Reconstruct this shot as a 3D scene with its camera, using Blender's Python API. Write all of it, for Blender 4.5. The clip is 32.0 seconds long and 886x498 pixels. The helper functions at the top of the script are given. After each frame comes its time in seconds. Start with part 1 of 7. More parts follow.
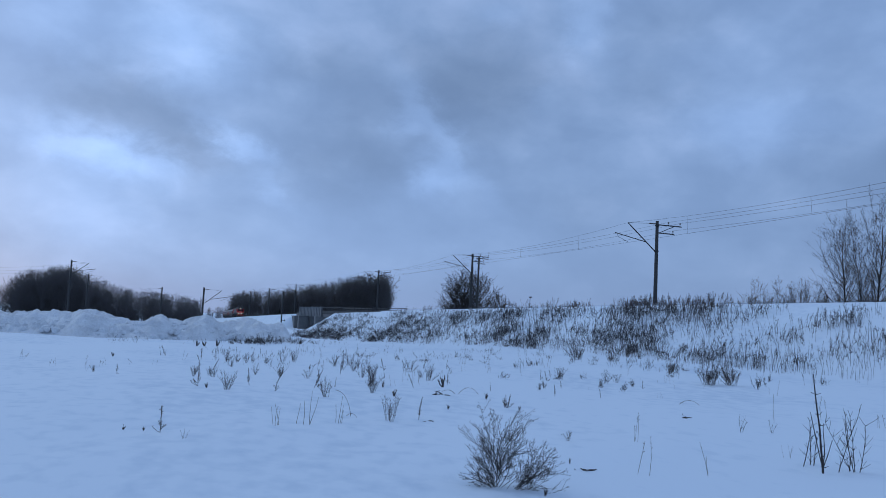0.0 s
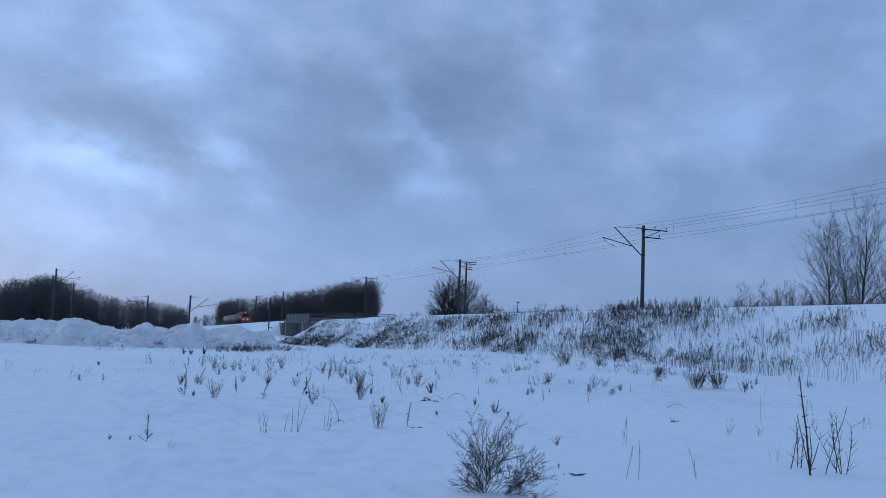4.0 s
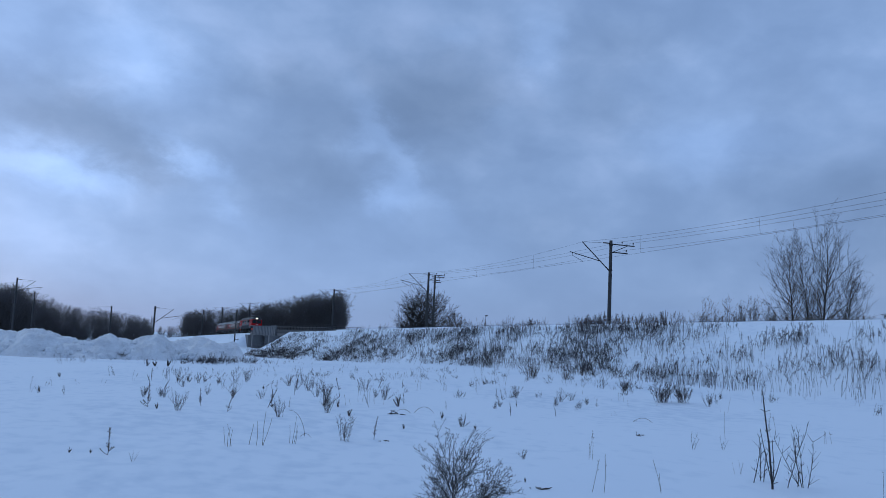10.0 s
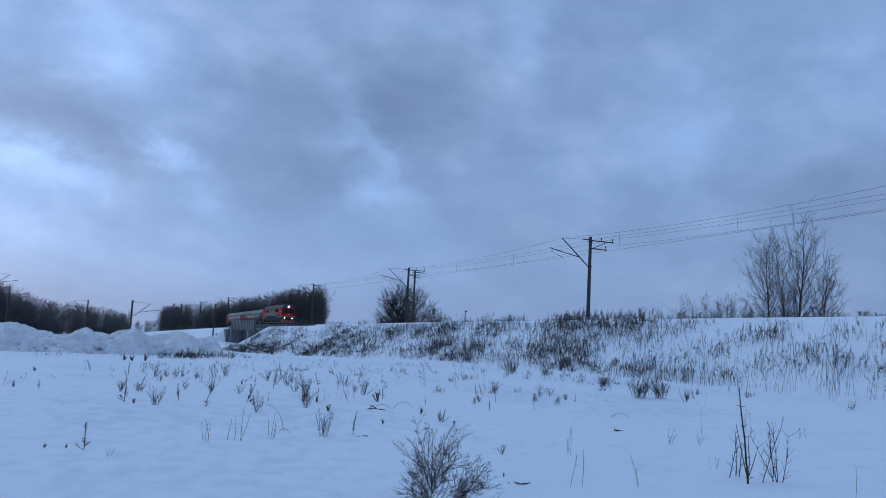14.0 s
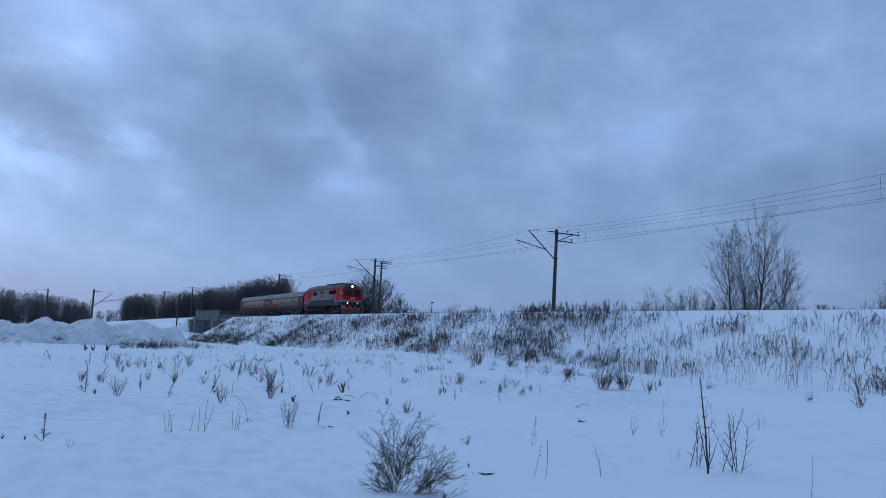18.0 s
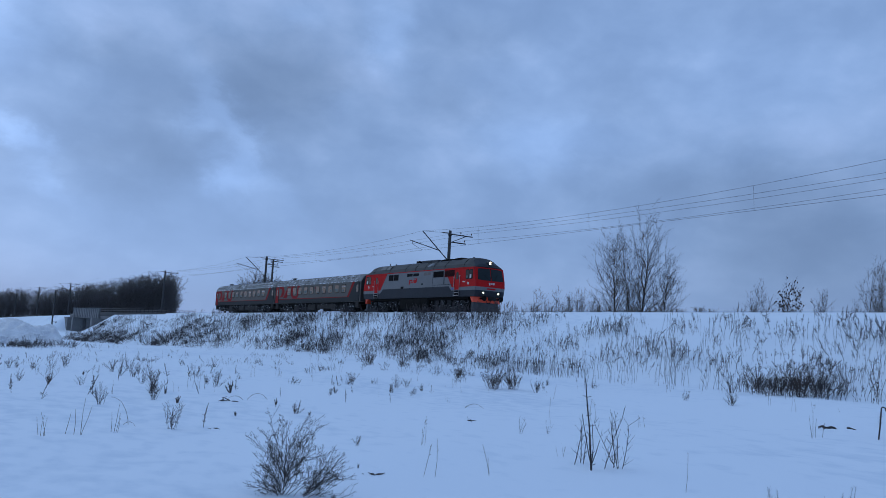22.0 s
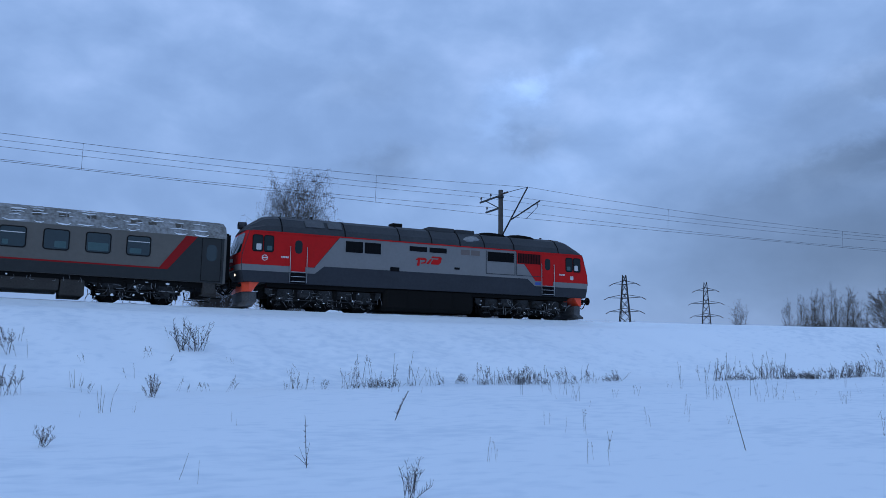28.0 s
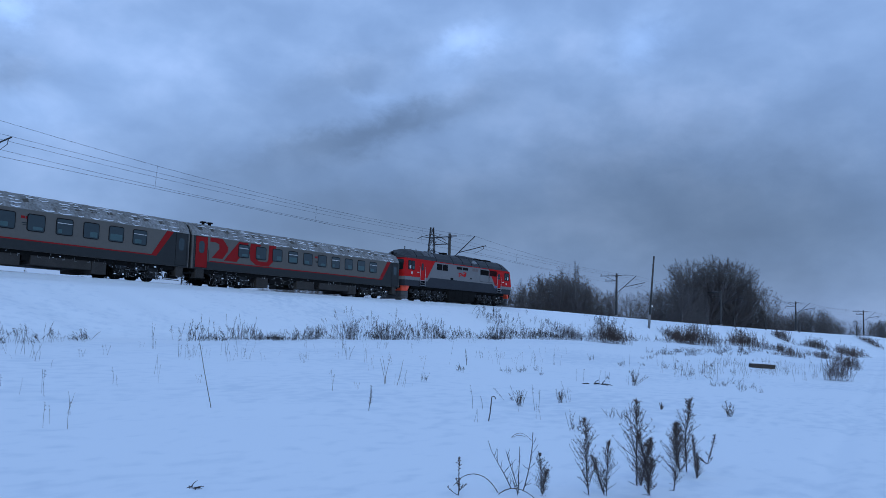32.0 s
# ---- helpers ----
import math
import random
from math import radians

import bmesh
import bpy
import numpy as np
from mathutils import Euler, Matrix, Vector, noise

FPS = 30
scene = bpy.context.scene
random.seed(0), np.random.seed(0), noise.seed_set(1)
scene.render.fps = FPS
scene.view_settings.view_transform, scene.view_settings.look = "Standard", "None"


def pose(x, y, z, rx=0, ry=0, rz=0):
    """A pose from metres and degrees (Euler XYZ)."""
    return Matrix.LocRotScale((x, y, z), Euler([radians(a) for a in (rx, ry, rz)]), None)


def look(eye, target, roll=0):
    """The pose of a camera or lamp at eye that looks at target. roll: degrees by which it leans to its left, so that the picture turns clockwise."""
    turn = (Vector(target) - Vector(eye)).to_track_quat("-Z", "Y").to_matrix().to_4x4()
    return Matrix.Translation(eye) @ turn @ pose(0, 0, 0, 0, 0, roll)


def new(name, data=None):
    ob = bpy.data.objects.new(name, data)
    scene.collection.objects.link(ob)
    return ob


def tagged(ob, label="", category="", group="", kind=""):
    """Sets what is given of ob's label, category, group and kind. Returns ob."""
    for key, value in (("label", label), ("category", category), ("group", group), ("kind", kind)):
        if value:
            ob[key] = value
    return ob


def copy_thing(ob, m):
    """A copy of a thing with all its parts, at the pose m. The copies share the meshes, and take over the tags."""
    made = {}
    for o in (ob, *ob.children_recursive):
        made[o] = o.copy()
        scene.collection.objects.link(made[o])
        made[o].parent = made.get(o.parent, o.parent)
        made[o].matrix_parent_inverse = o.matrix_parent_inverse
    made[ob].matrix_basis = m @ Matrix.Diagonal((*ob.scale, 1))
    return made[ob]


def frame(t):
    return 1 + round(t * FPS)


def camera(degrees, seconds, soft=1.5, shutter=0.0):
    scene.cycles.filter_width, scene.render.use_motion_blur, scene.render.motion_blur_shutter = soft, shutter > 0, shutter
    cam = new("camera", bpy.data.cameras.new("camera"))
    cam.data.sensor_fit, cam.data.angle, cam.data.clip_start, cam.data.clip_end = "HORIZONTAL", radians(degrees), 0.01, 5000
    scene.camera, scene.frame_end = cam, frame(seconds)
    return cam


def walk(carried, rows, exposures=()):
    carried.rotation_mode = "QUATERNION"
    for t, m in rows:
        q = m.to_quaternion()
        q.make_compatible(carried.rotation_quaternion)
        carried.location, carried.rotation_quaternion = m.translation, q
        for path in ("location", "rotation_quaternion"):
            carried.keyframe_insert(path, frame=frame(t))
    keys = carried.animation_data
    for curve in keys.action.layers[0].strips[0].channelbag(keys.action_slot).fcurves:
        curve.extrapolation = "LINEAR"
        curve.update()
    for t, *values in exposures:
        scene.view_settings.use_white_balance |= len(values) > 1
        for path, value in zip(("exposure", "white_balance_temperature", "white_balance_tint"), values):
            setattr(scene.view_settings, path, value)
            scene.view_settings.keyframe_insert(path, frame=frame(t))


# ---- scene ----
cam = camera(56.42, 32.0, 0.8)
EYE = (0.0, 0.0, 1.6)


def aim(yaw, pitch, roll):
    """Camera pose from compass angle (0 = across the track), lift and lean, in degrees."""
    a, b = radians(yaw), radians(pitch)
    way = Vector((math.sin(a) * math.cos(b), math.cos(a) * math.cos(b), math.sin(b)))
    return look(EYE, Vector(EYE) + way * 10, roll)


walk(cam, [
    (0.0, aim(-72.18, 5.25, 2.96)),
    (0.5, aim(-72.14, 5.41, 2.91)),
    (1.0, aim(-72.02, 5.56, 2.74)),
    (1.5, aim(-71.97, 5.53, 2.70)),
    (2.0, aim(-71.96, 5.36, 2.54)),
    (2.5, aim(-71.95, 5.21, 2.47)),
    (3.0, aim(-71.80, 5.16, 2.43)),
    (3.5, aim(-71.51, 5.27, 2.41)),
    (4.0, aim(-71.32, 5.69, 2.47)),
    (4.5, aim(-71.22, 6.03, 2.37)),
    (6.5, aim(-70.54, 6.48, 2.15)),
    (7.0, aim(-70.19, 6.51, 2.27)),
    (7.5, aim(-70.07, 6.79, 2.50)),
    (8.0, aim(-69.90, 6.94, 2.58)),
    (8.5, aim(-69.67, 6.83, 2.80)),
    (9.0, aim(-69.56, 6.82, 2.86)),
    (9.5, aim(-69.40, 6.78, 2.77)),
    (10.0, aim(-69.19, 6.69, 2.83)),
    (10.5, aim(-69.02, 6.68, 2.83)),
    (11.0, aim(-68.80, 6.68, 2.83)),
    (11.5, aim(-68.57, 6.61, 2.97)),
    (12.0, aim(-68.30, 6.55, 2.96)),
    (12.5, aim(-68.08, 6.52, 3.03)),
    (13.0, aim(-68.01, 6.40, 3.03)),
    (13.5, aim(-67.93, 6.44, 3.00)),
    (15.5, aim(-67.38, 6.22, 3.16)),
    (16.0, aim(-67.27, 6.17, 3.16)),
    (16.5, aim(-66.75, 6.08, 3.18)),
    (17.0, aim(-66.29, 6.04, 3.16)),
    (17.5, aim(-65.90, 5.98, 3.14)),
    (18.0, aim(-65.45, 5.96, 3.24)),
    (18.5, aim(-64.98, 5.93, 3.18)),
    (19.0, aim(-64.45, 5.97, 3.17)),
    (19.5, aim(-64.03, 6.13, 3.13)),
    (20.0, aim(-63.31, 6.25, 3.08)),
    (20.5, aim(-62.25, 6.29, 3.10)),
    (21.0, aim(-61.09, 6.28, 3.27)),
    (21.5, aim(-59.78, 6.36, 3.48)),
    (22.0, aim(-58.06, 6.39, 3.49)),
    (22.5, aim(-55.60, 6.33, 3.38)),
    (23.0, aim(-52.85, 6.44, 3.30)),
    (23.5, aim(-49.67, 6.59, 3.31)),
    (24.0, aim(-45.20, 6.77, 3.36)),
    (24.5, aim(-39.98, 7.03, 3.29)),
    (26.5, aim(-5.10, 8.84, 1.74)),
    (27.0, aim(5.67, 8.90, 1.70)),
    (27.5, aim(16.83, 8.60, 1.22)),
    (28.0, aim(27.99, 8.02, 0.61)),
    (28.5, aim(37.79, 7.51, 0.40)),
    (29.0, aim(45.19, 6.91, -0.02)),
    (29.5, aim(50.90, 6.24, 0.0)),
    (30.0, aim(55.86, 5.96, 0.33)),
    (30.5, aim(59.13, 5.98, 0.80)),
    (31.0, aim(60.81, 5.99, 0.94)),
    (31.5, aim(61.69, 5.91, 1.28)),
    (32.0, aim(62.96, 6.03, 1.75)),
], [(0.0, -0.10, 6500, 10), (18.0, -0.09, 6500, 10), (22.5, 0.03, 6440, 10), (24.2, 0.18, 6420, 10), (26.5, 0.20, 6280, 10), (29.0, 0.13, 6330, 11), (30.5, 0.16, 6320, 11), (32.0, 0.17, 6300, 10)])

# ---- world and light ----
SUN_EL, SUN_AZ = 9.0, -118.0      # degrees; azimuth from the line across the track


def build_world():
    w = bpy.data.worlds.new("overcast_dusk")
    w.use_nodes = True
    scene.world = w
    nt = w.node_tree
    nt.nodes.clear()
    N, L = nt.nodes.new, nt.links.new

    def math_node(op, a, b=None):
        n = N("ShaderNodeMath")
        n.operation = op
        for i, v in enumerate((a, b)):
            if v is None:
                continue
            if isinstance(v, (int, float)):
                n.inputs[i].default_value = v
            else:
                L(v, n.inputs[i])
        return n.outputs[0]

    def mix(fac, a, b, blend="MIX"):
        n = N("ShaderNodeMix")
        n.data_type, n.blend_type = "RGBA", blend
        for sock, v in ((n.inputs[0], fac), (n.inputs[6], a), (n.inputs[7], b)):
            if isinstance(v, (int, float, tuple)):
                sock.default_value = v if not isinstance(v, tuple) else (*v, 1)
            else:
                L(v, sock)
        return n.outputs[2]

    co = N("ShaderNodeTexCoord").outputs["Generated"]
    sep = N("ShaderNodeSeparateXYZ")
    L(co, sep.inputs[0])
    up = math_node("MAXIMUM", sep.outputs[2], 0.0)
    deg = 180.0 / math.pi
    lift = math_node("MULTIPLY", math_node("ARCSINE", sep.outputs[2]), deg)
    turn = math_node("MULTIPLY", math_node("ARCTAN2", sep.outputs[0], sep.outputs[1]), deg)
    angles = N("ShaderNodeCombineXYZ")
    L(turn, angles.inputs[0])
    L(lift, angles.inputs[1])

    def cloud(scale, tall, detail, rough, dist, seed, colour=False):
        """Cloud noise over azimuth and lift in degrees, drawn out sideways by tall."""
        m = N("ShaderNodeMapping")
        m.inputs["Location"].default_value = (seed, seed * 0.37, seed * 1.7)
        m.inputs["Scale"].default_value = (1.0, tall, 1.0)
        m.inputs["Rotation"].default_value = (0, 0, radians(9))
        L(angles.outputs[0], m.inputs[0])
        n = N("ShaderNodeTexNoise")
        n.inputs["Scale"].default_value, n.inputs["Detail"].default_value = scale, detail
        n.inputs["Roughness"].default_value, n.inputs["Distortion"].default_value = rough, dist
        L(m.outputs[0], n.inputs["Vector"])
        return n.outputs["Color" if colour else "Fac"]

    big = cloud(0.055, 1.5, 5, 0.45, 0.15, 31.0)
    fine = cloud(0.20, 1.6, 6, 0.50, 0.15, 53.0)
    both = math_node("ADD", math_node("MULTIPLY", big, 0.5), math_node("MULTIPLY", fine, 0.5))
    ramp = N("ShaderNodeValToRGB")
    cr = ramp.color_ramp
    cr.elements[0].position, cr.elements[0].color = 0.34, (0.196, 0.308, 0.552, 1)
    cr.elements[1].position, cr.elements[1].color = 0.68, (0.315, 0.450, 0.750, 1)
    for pos, c in ((0.45, (0.215, 0.334, 0.592, 1)), (0.54, (0.245, 0.373, 0.646, 1)), (0.61, (0.280, 0.412, 0.698, 1))):
        e = cr.elements.new(pos)
        e.color = c
    L(both, ramp.inputs[0])
    # paler and flatter towards the horizon
    haze = math_node("POWER", math_node("SUBTRACT", 1.0, math_node("MINIMUM", up, 1.0)), 9.0)
    col = mix(math_node("MULTIPLY", haze, 0.60), ramp.outputs[0], (0.206, 0.312, 0.555))
    # ragged edges: the angles wander with the noise
    wander = N("ShaderNodeVectorMath")
    wander.operation = "MULTIPLY_ADD"
    L(cloud(0.30, 1.4, 6, 0.62, 0.2, 77.0, True), wander.inputs[0])
    wander.inputs[1].default_value = (5.0, 3.2, 0.0)
    shift = N("ShaderNodeVectorMath")
    shift.operation = "SUBTRACT"
    L(angles.outputs[0], shift.inputs[0])
    shift.inputs[1].default_value = (2.5, 1.6, 0.0)
    L(shift.outputs[0], wander.inputs[2])
    # thin and thick places in the cloud: azimuth, lift, half length, half width, tilt, gain
    west_thin = ((-95.0, 9.9, 4.4, 1.1, -11, 0.42), (-86.6, 11.5, 2.1, 0.8, -26, 0.36), (-95.5, 6.2, 4.0, 3.2, -21, 0.22), (-90.8, 17.8, 3.1, 2.3, -30, 0.26), (-98.9, 17.9, 2.5, 2.3, 11, 0.14),
                 (-73.1, 10.0, 1.7, 1.2, 3, 0.30), (-75.7, 13.4, 1.1, 0.9, 3, 0.20), (-84.5, 8.3, 1.8, 0.7, -35, 0.16), (-51.5, 12.5, 2.7, 1.1, -2, 0.08), (-68.8, 21.2, 1.8, 0.8, 1, 0.08), (-104.0, 9.0, 9.0, 9.0, 0, 0.16))
    west_thick = ((-65.4, 16.0, 1.1, 1.4, 1, 0.05), (-71.8, 16.5, 7.5, 4.1, 2, -0.14), (-78.7, 10.9, 3.9, 2.7, 4, -0.09), (-81.4, 17.5, 2.6, 1.4, 5, -0.08), (-58.1, 16.7, 2.5, 1.8, -1, -0.09),
                  (-46.4, 17.1, 2.9, 2.7, -5, -0.06), (-62.9, 8.4, 3.4, 1.8, 1, -0.06), (-93.9, 13.4, 4.7, 2.0, -17, -0.22), (-89.8, 10.3, 1.9, 1.3, -19, -0.14))
    middle = ((-73.2, 13.3, 4.3, 0.9, -48, 0.22), (-62.7, 20.3, 1.3, 2.3, 6, 0.16), (-51.1, 14.3, 4.0, 1.4, 3, 0.17), (-35.6, 17.7, 8.1, 4.1, -2, 0.08), (-69.3, 17.2, 4.5, 2.7, 8, -0.06),
              (-57.1, 20.8, 3.6, 1.8, 4, -0.08), (-40.9, 11.1, 8.3, 1.8, 1, -0.06), (24.0, 14.0, 2.1, 1.1, 7, -0.18), (22.8, 19.2, 3.2, 1.4, 9, -0.08))
    east = ((64.3, 19.9, 2.7, 0.9, 19, 0.26), (76.2, 20.1, 1.9, 1.4, 11, 0.22), (58.8, 14.2, 7.5, 1.1, 18, -0.26), (56.0, 17.4, 4.3, 1.3, 21, -0.16), (33.9, 18.9, 1.8, 0.8, 5, 0.34), (31.4, 16.5, 1.0, 1.8, 6, 0.14),
            (38.0, 20.9, 1.3, 0.9, 4, 0.18), (57.9, 16.2, 2.6, 0.5, -2, 0.12), (41.6, 17.2, 5.2, 2.3, 3, 0.08), (35.9, 13.2, 3.3, 1.1, 3, 0.10), (34.0, 15.3, 2.0, 0.9, 4, -0.16), (73.8, 12.6, 7.4, 4.5, -5, -0.10))
    total = None
    broad = ((-93.0, 18.0, 9.0, 5.5, 0, 0.14), (-82.0, 5.0, 15.0, 4.5, 0, 0.17), (-33.0, 8.0, 9.0, 5.0, 0, -0.18), (57.0, 7.5, 13.0, 5.0, 0, -0.35), (84.0, 8.0, 14.0, 6.5, 0, -0.40), (-50.0, 17.0, 8.0, 4.0, 0, 0.06))
    for bank in (broad, west_thin, west_thick, middle, east):
        for az, el, long, wide, tip, gain in bank:
            m = N("ShaderNodeMapping")
            m.vector_type = "TEXTURE"
            m.inputs["Location"].default_value = (az, el, 0)
            m.inputs["Rotation"].default_value = (0, 0, radians(tip))
            m.inputs["Scale"].default_value = (long, wide, 1)
            L(wander.outputs[0], m.inputs[0])
            dot = N("ShaderNodeVectorMath")
            dot.operation = "DOT_PRODUCT"
            L(m.outputs[0], dot.inputs[0])
            L(m.outputs[0], dot.inputs[1])
            g = math_node("EXPONENT", math_node("MULTIPLY", dot.outputs["Value"], -0.8))
            g = math_node("MULTIPLY", g, gain * 1.4)
            total = g if total is None else math_node("ADD", total, g)
    gain = math_node("ADD", total, 1.10)
    tone = N("ShaderNodeCombineXYZ")
    for k, c in enumerate((0.965, 1.0, 1.015)):
        L(math_node("MULTIPLY", gain, c), tone.inputs[k])
    col = mix(1.0, col, tone.outputs[0], "MULTIPLY")
    sky = N("ShaderNodeTexSky")
    sky.sky_type, sky.sun_disc = "NISHITA", False
    sky.sun_elevation, sky.sun_rotation = radians(SUN_EL), radians(SUN_AZ)
    thin = mix(1.0, sky.outputs[0], (0.08, 0.08, 0.08), "MULTIPLY")
    col = mix(0.08, col, thin)
    bg = N("ShaderNodeBackground")
    bg.inputs["Strength"].default_value = 1.0
    L(col, bg.inputs[0])
    L(bg.outputs[0], N("ShaderNodeOutputWorld").inputs[0])


build_world()
sun_data = bpy.data.lights.new("sun", "SUN")
sun_data.energy, sun_data.angle, sun_data.color = 0.5, radians(40), (0.76, 0.92, 1.0)
sun = new("sun", sun_data)
sun_way = Vector((math.sin(radians(SUN_AZ)) * math.cos(radians(35)), math.cos(radians(SUN_AZ)) * math.cos(radians(35)), math.sin(radians(35))))
sun.matrix_world = look(sun_way * 100, (0, 0, 0))


# ---- materials ----
def material(name, base, rough=0.6, metal=0.0, second=None, scale=3.0, amount=0.35, bump=0.1, bump_scale=40.0, emit=None, spread=0.0, spec=0.5):
    """Node material with two scales of colour variation and a fine relief."""
    m = bpy.data.materials.new(name)
    m.use_nodes = True
    nt = m.node_tree
    N, L = nt.nodes.new, nt.links.new
    b = nt.nodes["Principled BSDF"]
    b.inputs["Roughness"].default_value, b.inputs["Metallic"].default_value = rough, metal
    b.inputs["Specular IOR Level"].default_value = spec
    second = second or tuple(c * 0.6 for c in base)
    co = N("ShaderNodeTexCoord").outputs["Object"]
    n1 = N("ShaderNodeTexNoise")
    n1.inputs["Scale"].default_value, n1.inputs["Detail"].default_value = scale, 6
    n2 = N("ShaderNodeTexNoise")
    n2.inputs["Scale"].default_value, n2.inputs["Detail"].default_value = scale * 9, 4
    L(co, n1.inputs["Vector"]), L(co, n2.inputs["Vector"])
    add = N("ShaderNodeMath")
    add.operation = "ADD"
    L(n1.outputs["Fac"], add.inputs[0]), L(n2.outputs["Fac"], add.inputs[1])
    mr = N("ShaderNodeMapRange")
    mr.inputs["From Min"].default_value, mr.inputs["From Max"].default_value = 0.7, 1.3
    mr.inputs["To Max"].default_value = amount
    L(add.outputs[0], mr.inputs["Value"])
    mx = N("ShaderNodeMix")
    mx.data_type = "RGBA"
    L(mr.outputs[0], mx.inputs[0])
    mx.inputs[6].default_value, mx.inputs[7].default_value = (*base, 1), (*second, 1)
    out = mx.outputs[2]
    if spread:
        info = N("ShaderNodeObjectInfo")
        hsv = N("ShaderNodeHueSaturation")
        r = N("ShaderNodeMapRange")
        r.inputs["To Min"].default_value, r.inputs["To Max"].default_value = 1 - spread, 1 + spread
        L(info.outputs["Random"], r.inputs["Value"])
        L(r.outputs[0], hsv.inputs["Value"])
        L(out, hsv.inputs["Color"])
        out = hsv.outputs[0]
    L(out, b.inputs["Base Color"])
    if bump:
        n3 = N("ShaderNodeTexNoise")
        n3.inputs["Scale"].default_value, n3.inputs["Detail"].default_value = bump_scale, 5
        L(co, n3.inputs["Vector"])
        bp = N("ShaderNodeBump")
        bp.inputs["Strength"].default_value, bp.inputs["Distance"].default_value = bump, 0.02
        L(n3.outputs["Fac"], bp.inputs["Height"])
        L(bp.outputs[0], b.inputs["Normal"])
    if emit:
        b.inputs["Emission Color"].default_value = (*emit[:3], 1)
        b.inputs["Emission Strength"].default_value = emit[3]
    return m


def snow_material():
    m = bpy.data.materials.new("snow")
    m.use_nodes = True
    nt = m.node_tree
    N, L = nt.nodes.new, nt.links.new
    b = nt.nodes["Principled BSDF"]
    b.inputs["Roughness"].default_value = 0.75
    b.inputs["Specular IOR Level"].default_value = 0.25
    co = N("ShaderNodeTexCoord").outputs["Object"]
    n1 = N("ShaderNodeTexNoise")
    n1.inputs["Scale"].default_value, n1.inputs["Detail"].default_value = 0.12, 5
    n2 = N("ShaderNodeTexNoise")
    n2.inputs["Scale"].default_value, n2.inputs["Detail"].default_value = 2.5, 6
    mp = N("ShaderNodeMapping")
    mp.inputs["Scale"].default_value = (0.7, 1.2, 1.0)
    mp.inputs["Rotation"].default_value = (0, 0, 0.5)
    L(co, mp.inputs[0])
    L(mp.outputs[0], n1.inputs["Vector"]), L(mp.outputs[0], n2.inputs["Vector"])
    add = N("ShaderNodeMath")
    add.operation = "ADD"
    L(n1.outputs["Fac"], add.inputs[0]), L(n2.outputs["Fac"], add.inputs[1])
    cr = N("ShaderNodeValToRGB")
    cr.color_ramp.elements[0].position, cr.color_ramp.elements[0].color = 0.75, (0.705, 0.785, 0.868, 1)
    cr.color_ramp.elements[1].position, cr.color_ramp.elements[1].color = 1.25, (0.822, 0.885, 0.948, 1)
    L(add.outputs[0], cr.inputs[0])
    L(cr.outputs[0], b.inputs["Base Color"])
    n3 = N("ShaderNodeTexNoise")
    n3.inputs["Scale"].default_value, n3.inputs["Detail"].default_value = 1.3, 8
    L(mp.outputs[0], n3.inputs["Vector"])
    bp = N("ShaderNodeBump")
    bp.inputs["Strength"].default_value, bp.inputs["Distance"].default_value = 0.08, 0.08
    L(n3.outputs["Fac"], bp.inputs["Height"])
    L(bp.outputs[0], b.inputs["Normal"])
    return m


SNOW = snow_material()
SNOW_OLD = material("trodden_snow", (0.84, 0.86, 0.88), 0.8, second=(0.42, 0.42, 0.43), scale=0.9, amount=0.6, bump=0.8, bump_scale=3)
# distance haze is mixed into these two twig colours, paler than TWIG
FARTWIG = material("hazed_twigs", (0.122, 0.110, 0.108), 0.9, second=(0.052, 0.046, 0.046), scale=0.15, bump=0)
PALETWIG = material("grey_hazed_twigs", (0.125, 0.112, 0.106), 0.9, second=(0.055, 0.048, 0.046), scale=0.15, bump=0)
PALETRUNK = material("pale_distant_trunks", (0.19, 0.175, 0.165), 0.9, second=(0.07, 0.06, 0.056), scale=0.5, amount=0.9, bump=0)
FROST = material("frost", (0.82, 0.84, 0.86), 0.8, second=(0.55, 0.56, 0.58), scale=6, bump=0.4)
STEEL = material("dark_steel", (0.045, 0.045, 0.048), 0.55, 0.6, second=(0.02, 0.018, 0.016), bump=0.2)
RUST = material("rusty_rail", (0.12, 0.075, 0.05), 0.6, 0.5, second=(0.05, 0.04, 0.035))
POLE = material("weathered_concrete_pole", (0.055, 0.052, 0.050), 0.85, second=(0.04, 0.038, 0.036), scale=2, bump=0.3)
CONCRETE = material("concrete", (0.20, 0.20, 0.20), 0.85, second=(0.10, 0.10, 0.105), scale=0.9, bump=0.3)
GIRDER = material("grey_girder_paint", (0.155, 0.162, 0.168), 0.7, second=(0.09, 0.092, 0.096), scale=0.6)
WIRE = material("wire", (0.035, 0.035, 0.04), 0.5, 0.7, bump=0)
INSULATOR = material("insulator", (0.07, 0.045, 0.035), 0.3, bump=0)
BARK = material("bark", (0.060, 0.050, 0.043), 0.9, second=(0.028, 0.024, 0.022), scale=2, bump=0.4, bump_scale=15, spread=0.2)
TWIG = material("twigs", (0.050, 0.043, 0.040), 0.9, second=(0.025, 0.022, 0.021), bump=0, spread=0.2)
BIRCH = material("birch_bark", (0.30, 0.29, 0.28), 0.8, second=(0.05, 0.045, 0.042), scale=2.5, amount=0.9, bump=0.3)
WEED = material("dry_weeds", (0.062, 0.051, 0.051), 0.9, second=(0.034, 0.028, 0.028), bump=0, spread=0.3)
